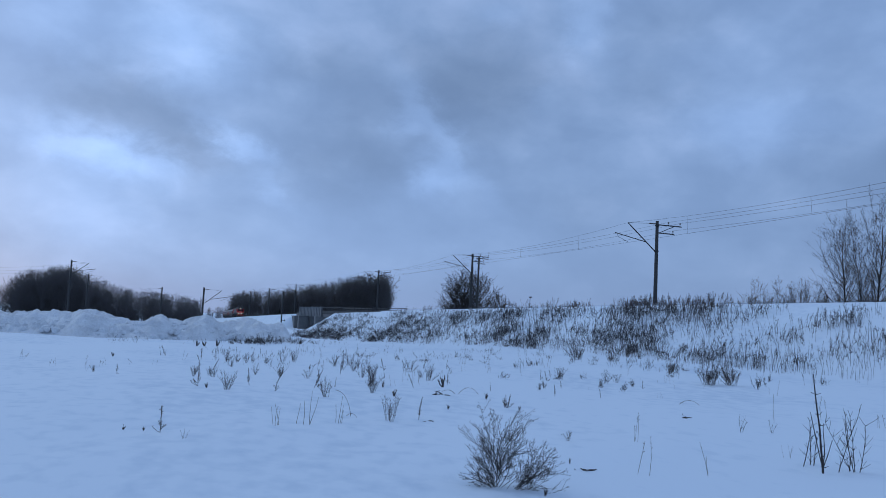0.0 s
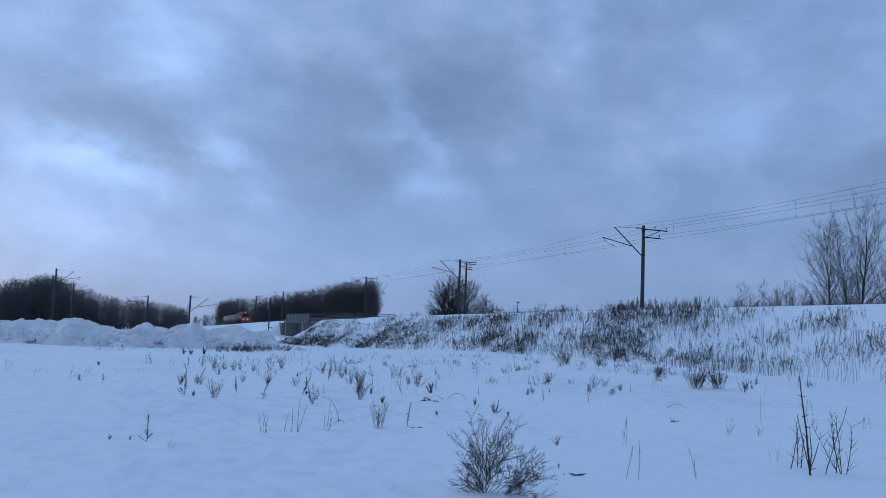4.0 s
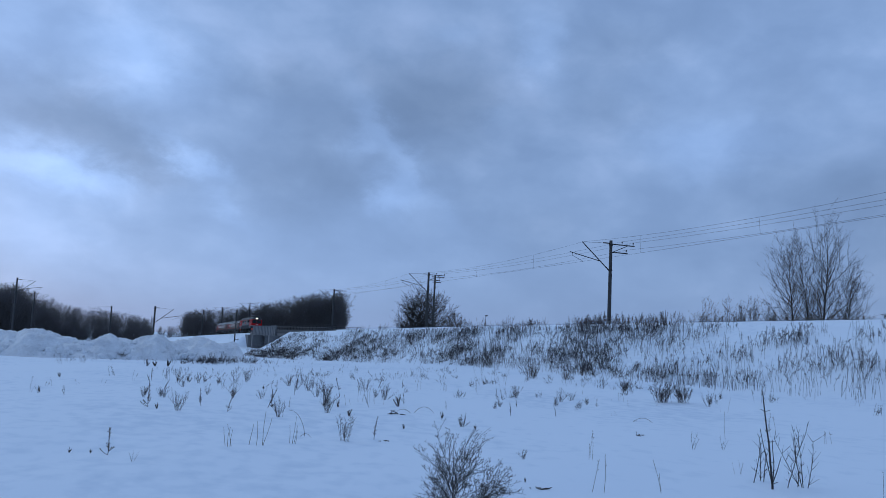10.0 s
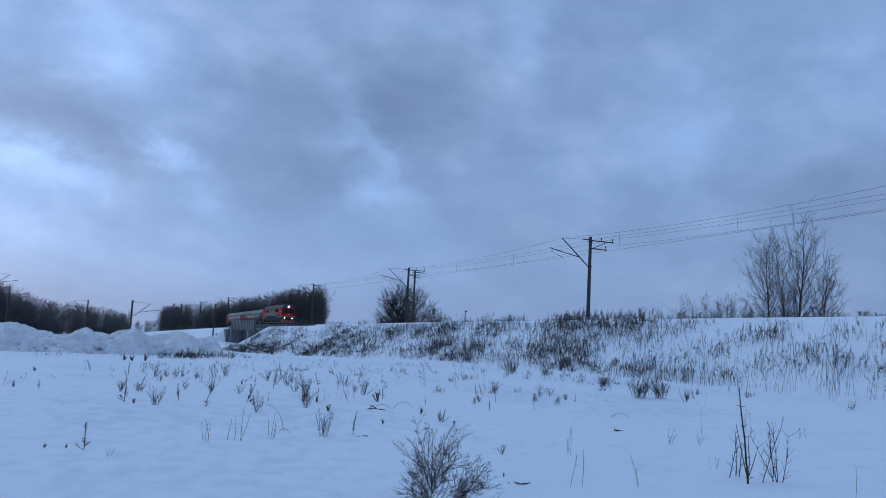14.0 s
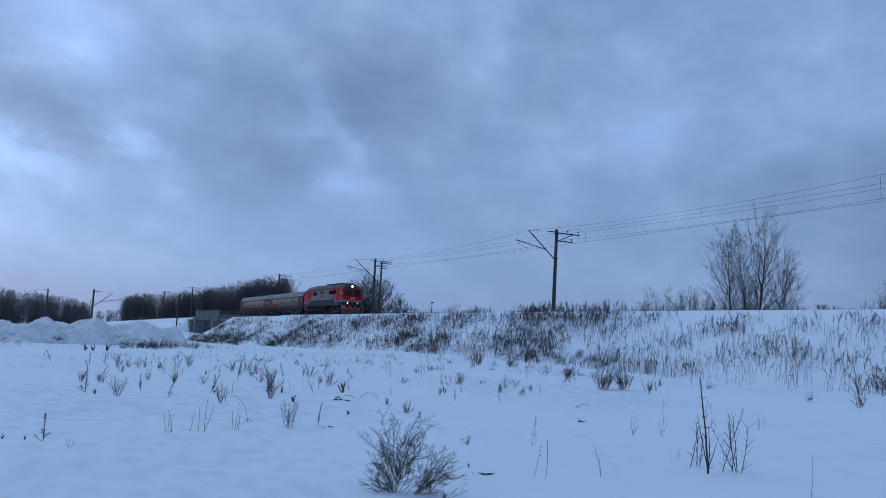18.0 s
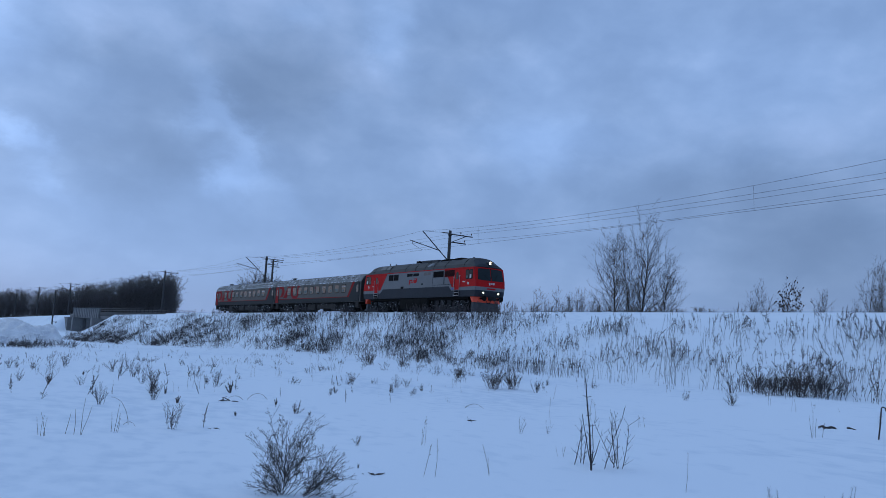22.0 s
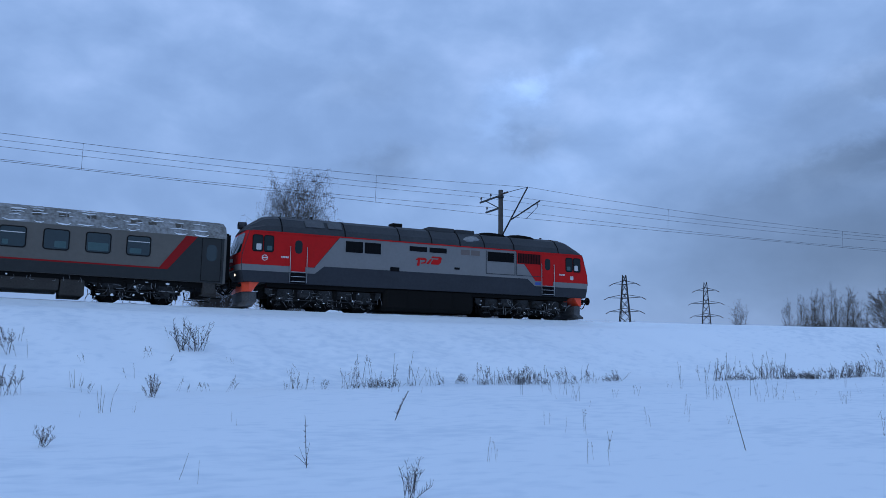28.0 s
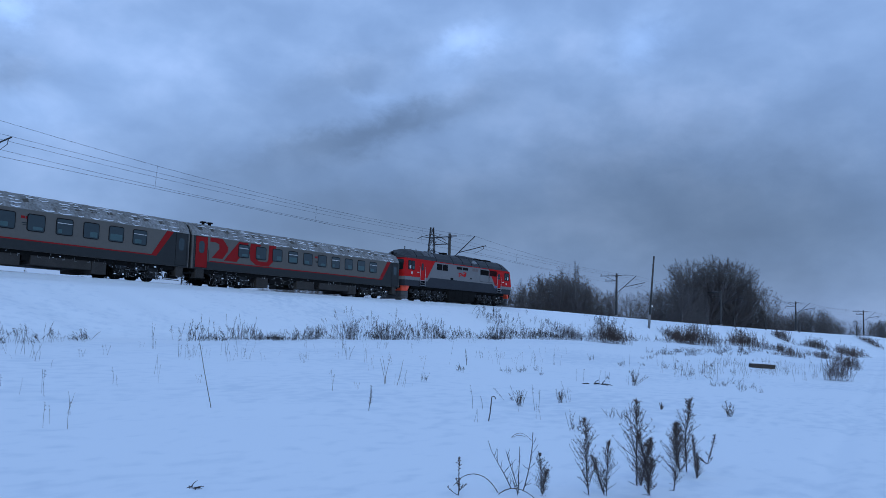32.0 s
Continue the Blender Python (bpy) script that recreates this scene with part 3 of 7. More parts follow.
leaning_post(117.5, 27.0, 10.2, 3.8, "leaning dark concrete post with a white disc on the embankment")
for s, d, h in ((150.0, -2.6, 1.5), (163.0, -2.8, 1.8), (180.0, -2.8, 2.4), (200.0, -2.8, 2.6), (240.0, -2.6, 3.0)):
    leaning_post(s, float(track_y(s)) + d, h, 0, "short pale concrete marker post beside the track", 0.14, False)


def pylon(x, y, top_z, turn):
    g = float(ground(x, y)) - 0.3
    h = top_z - g
    top = thing("lattice_pylon", pose(x, y, g, 0, 0, turn), "dark steel lattice power pylon behind the embankment", "pylon", "power pylons")
    w = lambda f: 1.9 * (1 - f) + 0.35 * f
    legs, lace = [], []
    n = 11
    for cx, cy in ((-1, -1), (1, -1), (1, 1), (-1, 1)):
        legs.append((cx * w(0), cy * w(0), 0, cx * w(1), cy * w(1), h, 0.13, 0.09))
    for i in range(n):
        f0, f1 = i / n, (i + 1) / n
        cs = ((-1, -1), (1, -1), (1, 1), (-1, 1))
        for k in range(4):
            (ax, ay), (bx, by) = cs[k], cs[(k + 1) % 4]
            lace.append((ax * w(f0), ay * w(f0), h * f0, bx * w(f1), by * w(f1), h * f1, 0.06, 0.06))
            lace.append((bx * w(f0), by * w(f0), h * f0, ax * w(f1), ay * w(f1), h * f1, 0.06, 0.06))
    for s in legs:
        part("leg", bars([s], 4), STEEL, top)
    part("lattice", bars(lace), STEEL, top)
    for f, l in ((0.60, 3.4), (0.75, 3.8), (0.90, 2.6)):
        seg = []
        for d in (-1, 1):
            seg += [(0, 0, h * f, d * l, 0, h * f + 0.2, 0.1, 0.05), (0, 0, h * f + 0.9, d * l, 0, h * f + 0.2, 0.07, 0.05)]
        arm = part("crossarm", bars(seg, 4), STEEL, top)
        for d in (-1, 1):
            part("insulator", bars([(d * l, 0, h * f + 0.15, d * (l + 0.9), 0, h * f - 0.35, 0.09, 0.09)], 5), INSULATOR, arm)


for x, y, z in ((123.3, 144.6, 22.2), (168.2, 164.1, 24.7), (175.1, 92.5, 27.7)):
    pylon(x, y, z, -48)


# ---- train ----
RED = material("red_paint", (0.50, 0.013, 0.013), 0.68, second=(0.34, 0.012, 0.012), scale=0.7, amount=0.5, bump=0.04, spec=0.10)
ORANGE = material("orange_red_plough", (0.90, 0.075, 0.025), 0.5, second=(0.7, 0.07, 0.03), scale=2, amount=0.6)
GREY = material("light_grey_paint", (0.195, 0.192, 0.190), 0.68, second=(0.155, 0.15, 0.147), scale=0.7, amount=0.5, bump=0.04, spec=0.10)
DARK = material("dark_grey_paint", (0.040, 0.043, 0.050), 0.68, second=(0.025, 0.027, 0.031), scale=0.7, amount=0.5, bump=0.04, spec=0.10)
ROOF = material("roof_grey", (0.044, 0.048, 0.053), 0.6, second=(0.026, 0.028, 0.031), scale=0.9, amount=0.7, bump=0.1, spec=0.25)
PLOUGH = material("grey_plough_paint", (0.040, 0.041, 0.043), 0.8, second=(0.11, 0.113, 0.117), scale=1.8, amount=0.8, bump=0.15)
ICE_PIPE = material("frosted_pipes", (0.26, 0.265, 0.27), 0.75, second=(0.06, 0.06, 0.06), scale=3.0, amount=0.9, bump=0.3)
RED_GRILLE = material("dark_red_grille", (0.075, 0.008, 0.009), 0.6, second=(0.03, 0.005, 0.005), bump=0, spec=0.1)
COACH = material("warm_grey_coach_paint", (0.132, 0.121, 0.106), 0.68, second=(0.105, 0.096, 0.084), scale=0.6, amount=0.6, bump=0.04, spec=0.10)
COACH_DARK = material("slate_coach_paint", (0.036, 0.038, 0.038), 0.68, second=(0.024, 0.025, 0.025), scale=0.6, bump=0.04, spec=0.10)
COACH_RED = material("dull_red_paint", (0.26, 0.012, 0.013), 0.68, second=(0.22, 0.011, 0.012), scale=0.8, bump=0.04, spec=0.10)
COACH_ROOF = material("frosted_roof", (0.31, 0.315, 0.315), 0.8, second=(0.075, 0.067, 0.054), scale=0.8, amount=1.0, bump=0.5, bump_scale=6)
BARE_ROOF = material("bare_brown_roof", (0.070, 0.060, 0.044), 0.7, second=(0.035, 0.030, 0.024), scale=2.0, amount=0.8, bump=0.3)
DUSTY = material("dusty_underfloor_boxes", (0.060, 0.055, 0.050), 0.85, second=(0.03, 0.027, 0.025), scale=1.5, amount=0.8, bump=0.3, spec=0.1)
BLACK = material("black_running_gear", (0.009, 0.0085, 0.008), 0.8, second=(0.005, 0.005, 0.005), scale=3, bump=0.3, spec=0.08)
ICED = material("iced_running_gear", (0.013, 0.0125, 0.012), 0.8, second=(0.11, 0.115, 0.12), scale=1.6, amount=0.35, bump=0.3, bump_scale=10, spec=0.1)
RUBBER = material("black_rubber", (0.010, 0.010, 0.010), 0.8, bump=0.1, spec=0.1)
GRILLE = material("dark_grille", (0.006, 0.006, 0.007), 0.7, bump=0, spec=0.08)
BLUE = material("blue_plate", (0.03, 0.07, 0.28), 0.4, bump=0)
PALE = material("pale_lettering", (0.55, 0.54, 0.52), 0.5, bump=0)
RAIL_CHROME = material("worn_handrail", (0.42, 0.42, 0.42), 0.35, 0.8, bump=0)
LAMP_DIM = material("dim_lamp", (0.9, 0.85, 0.75), 0.3, bump=0, emit=(1.0, 0.82, 0.6, 3))
LAMP_ON = material("lit_headlamp", (1, 0.95, 0.85), 0.3, bump=0, emit=(1.0, 0.80, 0.55, 30))
COACH_GLASS = material("teal_coach_glass", (0.022, 0.038, 0.042), 0.12, second=(0.014, 0.024, 0.027), scale=1.5, bump=0, spec=0.5)
GLASS = material("dark_window_glass", (0.010, 0.018, 0.020), 0.08, second=(0.007, 0.011, 0.012), bump=0, spec=0.22)
CURTAIN = material("teal_window_blind", (0.065, 0.115, 0.118), 0.25, second=(0.045, 0.085, 0.085), scale=2.5, amount=0.8, bump=0, spec=0.2)


def plate(bm, pts, y, t=0.012, mi=0):
    """A flat plate with outline pts (x, z), standing t proud of the side plane y."""
    s = 1 if y > 0 else -1
    a = [bm.verts.new((x, y, z)) for x, z in pts]
    b = [bm.verts.new((x, y + s * t, z)) for x, z in pts]
    bm.faces.new(a), bm.faces.new(b)
    n = len(pts)
    for i in range(n):
        bm.faces.new((a[i], a[(i + 1) % n], b[(i + 1) % n], b[i]))


def rect(x0, x1, z0, z1, r=0.0, n=4):
    if not r:
        return [(x0, z0), (x1, z0), (x1, z1), (x0, z1)]
    out = []
    for cx, cz, a in ((x1 - r, z0 + r, -90), (x1 - r, z1 - r, 0), (x0 + r, z1 - r, 90), (x0 + r, z0 + r, 180)):
        for i in range(n + 1):
            u = radians(a + 90 * i / n)
            out.append((cx + r * math.cos(u), cz + r * math.sin(u)))
    return out


def loft(bm, sections, closed=True, caps=True):
    rings = [[bm.verts.new(p) for p in s] for s in sections]
    n = len(rings[0])
    for a, b in zip(rings, rings[1:]):
        for i in range(n if closed else n - 1):
            bm.faces.new((a[i], a[(i + 1) % n], b[(i + 1) % n], b[i]))
    if caps:
        bm.faces.new(rings[0]), bm.faces.new(rings[-1])


def side_plates(name, pts, mat, parent, half, t=0.012, label="", sides=(-1, 1)):
    for s in sides:
        bm = bmesh.new()
        plate(bm, pts, s * half, t)
        part(name, bm, mat, parent, label)


def wheelset(parent, x, r):
    """One axle with two flanged wheels."""
    bm = bmesh.new()
    rod(bm, (0, -0.95, 0), (0, 0.95, 0), 0.09, 0.09, 10)
    w = part("wheelset", bm, BLACK, parent)
    w.location = (x, 0, r)
    for y in (-0.76, 0.76):
        s = 1 if y > 0 else -1
        bm = bmesh.new()
        rod(bm, (0, y - 0.065, 0), (0, y + 0.065, 0), r, r, 24)
        rod(bm, (0, y - s * 0.095, 0), (0, y - s * 0.065, 0), r + 0.028, r + 0.028, 24)
        part("wheel", bm, BLACK, w)
        bm = bmesh.new()
        rod(bm, (0, y + s * 0.066, 0), (0, y + s * 0.16, 0), 0.17, 0.15, 12)
        for i in range(6):
            a = i * math.pi / 3
            rod(bm, (0.12 * math.cos(a), y + s * 0.07, 0.12 * math.sin(a)), ((r - 0.09) * math.cos(a), y + s * 0.07, (r - 0.09) * math.sin(a)), 0.03, 0.02, 5)
        part("hub", bm, STEEL, w)
    wheels.append((w, x, r))
    return w


wheels = []


def bogie(parent, cx, axles, r, length):
    """Bogie frame, springs, axle boxes, brake gear, with ice on it."""
    top = new("bogie")
    top.parent = parent
    top.location = (cx, 0, 0)
    for y in (-1.17, 1.17):
        s = 1 if y > 0 else -1
        bm = bmesh.new()
        h = length / 2
        pts = [(-h, 0.84), (-h + 0.25, 0.66), (h - 0.25, 0.66), (h, 0.84), (h, 1.06), (-h, 1.06)]
        a = [bm.verts.new((x, y - 0.09, z)) for x, z in pts]
        b = [bm.verts.new((x, y + 0.09, z)) for x, z in pts]
        bm.faces.new(a), bm.faces.new(b)
        for i in range(6):
            bm.faces.new((a[i], a[(i + 1) % 6], b[(i + 1) % 6], b[i]))
        part("side_frame", bm, ICED, top)
        for ax in axles:
            bm = bmesh.new()
            box(bm, ax - 0.19, ax + 0.19, y - 0.14, y + 0.2 * s + 0.06 * s if s > 0 else y + 0.14, r - 0.19, r + 0.19, bevel=0.04)
            rod(bm, (ax, y + s * 0.14, r), (ax, y + s * 0.24, r), 0.14, 0.12, 10)
            part("axle_box", bm, ICED, top)
            for dx in (-0.36, 0.36):
                bm = bmesh.new()
                segs = []
                for i in range(24):
                    u0, u1 = i / 24, (i + 1) / 24
                    p = [(ax + dx + 0.1 * math.cos(u * 25), y + 0.1 * s + 0.1 * math.sin(u * 25), 0.30 + 0.36 * u) for u in (u0, u1)]
                    segs.append((*p[0], *p[1], 0.022, 0.022))
                bm.free()
                part("spring", bars(segs, 4), ICED, top)
                bm = bmesh.new()
                box(bm, ax + dx - 0.13, ax + dx + 0.13, y - 0.05, y + s * 0.24 if s > 0 else y + 0.05, 0.24, 0.30)
                if s < 0:
                    box(bm, ax + dx - 0.13, ax + dx + 0.13, y - 0.24, y - 0.05, 0.24, 0.30)
                part("spring_seat", bm, ICED, top)
        for ax in axles:
            for dx in (-r - 0.1, r + 0.1):
                bm = bmesh.new()
                box(bm, ax + dx - 0.04, ax + dx + 0.04, y - 0.4 * s - 0.05, y - 0.4 * s + 0.05, 0.25, 0.8)
                part("brake_shoe", bm, BLACK, top)
        bm = bmesh.new()
        rod(bm, (-h + 0.3, y + s * 0.2, 0.52), (h - 0.3, y + s * 0.2, 0.50), 0.025)
        rod(bm, (-h * 0.4, y + s * 0.18, 0.2), (-h * 0.1, y + s * 0.22, 0.95), 0.03)
        rod(bm, (h * 0.5, y + s * 0.18, 0.25), (h * 0.25, y + s * 0.22, 0.95), 0.03)
        part("brake_pipe", bm, ICED, top)
    bm = bmesh.new()
    box(bm, -0.3, 0.3, -1.1, 1.1, 0.6, 0.9, bevel=0.05)
    part("bolster", bm, BLACK, top)
    for i, ax in enumerate(axles[:-1]):
        m = (ax + axles[i + 1]) / 2
        bm = bmesh.new()
        box(bm, m - 0.52, m + 0.52, -0.95, 0.95, 0.24, 1.02, bevel=0.06)
        part("traction_gear", bm, BLACK, top)
        for s in (-1, 1):
            bm = bmesh.new()
            rod(bm, (m - 0.3, s * 1.22, 0.75), (m + 0.3, s * 1.22, 0.75), 0.13, 0.13, 10)
            part("brake_cylinder", bm, ICED, top)
    bm = bmesh.new()
    box(bm, -length / 2 + 0.1, length / 2 - 0.1, -0.62, 0.62, 0.66, 1.1, bevel=0.05)
    part("frame_plate", bm, BLACK, top)
    for ax in axles:
        wheelset(top, ax, r)
        for s in (-1, 1):
            for dx in (-0.52, 0.52):
                bm = bmesh.new()
                rod(bm, (ax + dx, s * 1.27, 0.50), (ax + dx, s * 1.27, 0.98), 0.115, 0.115, 12)
                rod(bm, (ax + dx, s * 1.27, 0.98), (ax + dx, s * 1.27, 1.05), 0.15, 0.15, 12)
                rod(bm, (ax + dx, s * 1.27, 0.44), (ax + dx, s * 1.27, 0.50), 0.15, 0.15, 12)
                part("spring_case", bm, BLACK, top)
            bm = bmesh.new()
            rod(bm, (ax + 0.30, s * 1.22, 0.92), (ax + 0.44, s * 1.22, 0.18), 0.028, 0.028, 6)
            part("sand_pipe", bm, ICE_PIPE, top, "frosted sand pipe")
            bm = bmesh.new()
            rod(bm, (ax - 0.42, s * 1.31, 0.60), (ax + 0.42, s * 1.31, 0.58), 0.03, 0.03, 6)
            part("axle_link", bm, ICE_PIPE if (ax + cx) % 0.7 > 0.3 else BLACK, top)
    return top


def ice(parent, x0, x1, y, z0, z1, n, seed, size=(0.05, 0.16)):
    """Frosted pipes and cables, and snow caught on the running gear."""
    rnd = random.Random(seed)
    segs = []
    for _ in range(n):
        x, z = rnd.uniform(x0, x1), rnd.uniform(z0, z1)
        a = rnd.choice((-1.57, -1.57, 0.0, 1.57, -1.1)) + rnd.gauss(0, 0.15)
        bend, step = rnd.choice((0.0, 0.0, 0.25, -0.25)) + rnd.gauss(0, 0.06), rnd.uniform(0.04, 0.10)
        r = rnd.uniform(0.007, 0.017)
        for _ in range(rnd.randrange(2, 6)):
            qx, qz = x + math.cos(a) * step * 1.3, min(max(z + math.sin(a) * step, z0 - 0.03), z1 + 0.05)
            segs.append((x, y, z, qx + 1e-4, y + rnd.gauss(0, 0.01), qz, r, r * 0.9))
            x, z = qx, qz
            a += bend
    part("frosted_pipes", bars(segs, 4), ICE_PIPE, parent, "thin frosted pipes and cables on the running gear")["kind"] = "stuff"
    bm = bmesh.new()
    for _ in range(n // 3):
        c = Vector((rnd.uniform(x0, x1), y + rnd.uniform(-0.06, 0.02), rnd.uniform(z0, z1)))
        r = rnd.uniform(*size) * 0.8
        vs = bmesh.ops.create_icosphere(bm, subdivisions=1, radius=r)["verts"]
        sc = (rnd.uniform(0.8, 2.2), 0.6, rnd.uniform(0.4, 1.3))
        for v in vs:
            v.co = Vector((v.co.x * sc[0], v.co.y * sc[1], v.co.z * sc[2])) * rnd.uniform(0.7, 1.2) + c
    part("packed_snow", bm, FROST, parent, "lumps of packed snow on the running gear")["kind"] = "stuff"


def lift_body(top, dz):
    """Raises all but the bogies over the rails."""
    for ch in top.children:
        if not ch.name.startswith("bogie"):
            ch.location.z += dz


def coupler(parent, x, s):
    bm = bmesh.new()
    box(bm, *sorted((x - s * 0.5, x + s * 0.35)), -0.13, 0.13, 0.93, 1.2, bevel=0.03)
    box(bm, *sorted((x + s * 0.3, x + s * 0.62)), -0.2, 0.24, 0.9, 1.24, bevel=0.05)
    part("coupler", bm, ICED, parent)
    for y in (-0.88, 0.88):
        bm = bmesh.new()
        rod(bm, (x - s * 0.25, y, 1.06), (x + s * 0.36, y, 1.06), 0.09, 0.09, 10)
        rod(bm, (x + s * 0.36, y, 1.06), (x + s * 0.42, y, 1.06), 0.24, 0.22, 16)
        part("buffer", bm, BLACK, parent)
    for y in (-0.45, 0.5):
        segs = []
        prev = None
        for i in range(9):
            f = i / 8
            p = (x + s * 0.62 * f, y * (1 - 0.3 * f), 0.95 - 1.3 * f * (1 - f))
            if prev:
                segs.append((*prev, *p, 0.03, 0.03))
            prev = p
        part("hose", bars(segs, 5), RUBBER, parent)


NOSE = ((1.20, 10.34), (1.75, 10.48), (2.05, 10.52), (2.55, 10.49), (3.55, 10.22), (3.76, 10.14))


def nose_x(z, y):
    x = float(np.interp(z, [n[0] for n in NOSE], [n[1] for n in NOSE]))
    return x - float(np.interp(abs(y), (0, 0.9, 1.35, 1.54), (0, 0.04, 0.08, 0.16)))


def build_loco():
    top = thing("locomotive", along(0), "red and grey diesel locomotive with lit headlamps hauling two coaches", "locomotive")
    # shell: sides, ends
    ys = (-1.54, -1.3, -0.9, -0.3, 0.3, 0.9, 1.3, 1.54)
    zs = [n[0] for n in NOSE]
    bm = bmesh.new()
    for e in (-1, 1):
        grid = [[bm.verts.new((e * nose_x(z, y), y, z)) for y in ys] for z in zs]
        for r in range(len(zs) - 1):
            for c in range(len(ys) - 1):
                f = bm.faces.new((grid[r][c], grid[r][c + 1], grid[r + 1][c + 1], grid[r + 1][c]))
                f.material_index = 0 if r == 0 else (1 if r == 1 else 2)
        if e < 0:
            rear = grid
        else:
            front = grid
    for c in (0, -1):
        for r in range(len(zs) - 1):
            f = bm.faces.new((rear[r][c], front[r][c], front[r + 1][c], rear[r + 1][c]))
            f.material_index = 0
    bm.faces.new(rear[0] + front[0][::-1])
    bm.faces.new(rear[-1] + front[-1][::-1])
    body = part("body", bm, (DARK, GREY, RED), top)
    H = 1.54
    for e in (-1, 1):
        xe = lambda z: e * (float(np.interp(z, zs, [n[1] for n in NOSE])) - 0.19)
        red = [(e * 5.32, 3.72), (xe(3.72), 3.72), (xe(3.3), 3.3), (xe(2.55), 2.55), (xe(2.06), 2.06), (e * 6.66, 2.06)]
        side_plates("red_cab_side", red, RED, body, H, 0.010)
        cab = [(e * 6.62, 1.75), (e * 6.6, 2.055), (xe(2.055), 2.055), (xe(1.75), 1.75)]
        side_plates("pale_stripe", cab, GREY, body, H, 0.008)
    grey = [(-5.30, 3.70), (-6.64, 2.05), (-6.62, 1.75), (-6.12, 2.15), (6.12, 2.15), (6.62, 1.75), (6.64, 2.05), (5.30, 3.70)]
    side_plates("grey_side", grey, GREY, body, H, 0.007)
    side_plates("red_gutter_strip", rect(-9.85, 9.85, 3.70, 3.76), RED, body, H, 0.03)
    # roof
    prof = ((1.50, 3.76), (1.41, 4.08), (1.05, 4.50), (0.62, 4.68), (0.3, 4.71))
    secs = []
    for x, k, dx in ((-10.17, 0.06, 1), (-10.02, 0.34, 1), (-9.2, 0.90, 0.5), (-8.7, 1.0, 0), (8.7, 1.0, 0), (9.2, 0.90, 0.5), (10.02, 0.34, 1), (10.17, 0.06, 1)):
        half = [(y * (0.94 if k < 0.2 else 1), 3.76 + (z - 3.76) * k) for y, z in prof]
        cut = lambda y: math.copysign(dx * float(np.interp(abs(y), (0, 0.9, 1.35, 1.54), (0, 0.04, 0.10, 0.19))), x)
        ring = [(x - cut(y), y, z) for y, z in half] + [(x - cut(y), -y, z) for y, z in half[::-1]]
        secs.append(ring)
    bm = bmesh.new()
    loft(bm, secs)
    roof = part("roof", bm, ROOF, top)
    for x in (-8.35, -5.0, -1.9, 0.0, 1.75, 3.3, 5.25, 8.3):
        bm = bmesh.new()
        pts = [(y + 0.012, z + 0.012) for y, z in prof] + [(-y - 0.012, z + 0.012) for y, z in prof[::-1]]
        loft(bm, [[(x - 0.03, y, z) for y, z in pts], [(x + 0.03, y, z) for y, z in pts]])
        part("roof_rib", bm, BLACK, roof)
    # roof panels whose sky sheen is put into a paler colour
    for x0, x1 in ((-7.1, -6.1), (-5.9, -5.15)):
        for sd in (-1, 1):
            bm = bmesh.new()
            q = [(x0, 1.39, 4.12), (x1, 1.39, 4.12), (x1, 1.08, 4.49), (x0, 1.08, 4.49)]
            lo, hi = [[bm.verts.new((x, sd * (y + d), z + d)) for x, y, z in q] for d in (0.004, 0.03)]
            bm.faces.new(lo), bm.faces.new(hi)
            for i in range(4):
                bm.faces.new((lo[i], lo[(i + 1) % 4], hi[(i + 1) % 4], hi[i]))
            part("roof_panel", bm, material("highlight_panel", (0.085, 0.09, 0.095), 0.5, second=(0.04, 0.043, 0.047), scale=2.5, amount=0.9, bump=0.1), roof, "roof panel coloured paler for its sky highlight")
    for x0, x1, h in ((0.1, 1.7, 0.10), (1.8, 3.0, 0.08)):
        bm = bmesh.new()
        box(bm, x0, x1, -0.85, 0.85, 4.55, 4.72 + h, bevel=0.05)
        part("roof_hatch", bm, ROOF, roof)
    for x0, x1 in ((3.45, 5.1), (5.4, 7.05)):
        bm = bmesh.new()
        n = 9
        secs = []
        for i in range(n):
            f = i / (n - 1)
            z = 4.7 + 0.12 * math.sin(math.pi * f) ** 0.5
            x = x0 + (x1 - x0) * f
            secs.append([(x, -0.8, 4.5), (x, -0.8, z - 0.05), (x, -0.5, z + 0.02), (x, 0.5, z + 0.02), (x, 0.8, z - 0.05), (x, 0.8, 4.5)])
        loft(bm, secs)
        part("fan_housing", bm, BLACK, roof)
    bm = bmesh.new()
    box(bm, -1.85, -1.25, -0.3, 0.3, 4.6, 4.95, bevel=0.03)
    part("exhaust", bm, BLACK, roof)
    for x, y, h in ((-6.4, 0, 0.2), (-5.9, 0.3, 0.12), (-8.0, 0.2, 0.3), (-7.4, -0.1, 0.1), (7.4, 0.2, 0.15), (7.9, -0.2, 0.1)):
        bm = bmesh.new()
        rod(bm, (x, y, 4.5), (x, y, 4.7 + h), 0.03)
        box(bm, x - 0.06, x + 0.06, y - 0.04, y + 0.04, 4.68 + h, 4.73 + h)
        part("aerial", bm, STEEL, roof)
    for x in (-9.0, 9.0):
        for s in (-1, 1):
            bm = bmesh.new()
            box(bm, x - 0.25, x + 0.25, s * 1.36 - 0.06, s * 1.36 + 0.06, 3.86, 3.95)
            part("roof_vent", bm, GRILLE, roof)
    bm = bmesh.new()
    vs = bmesh.ops.create_uvsphere(bm, u_segments=14, v_segments=7, radius=1)["verts"]
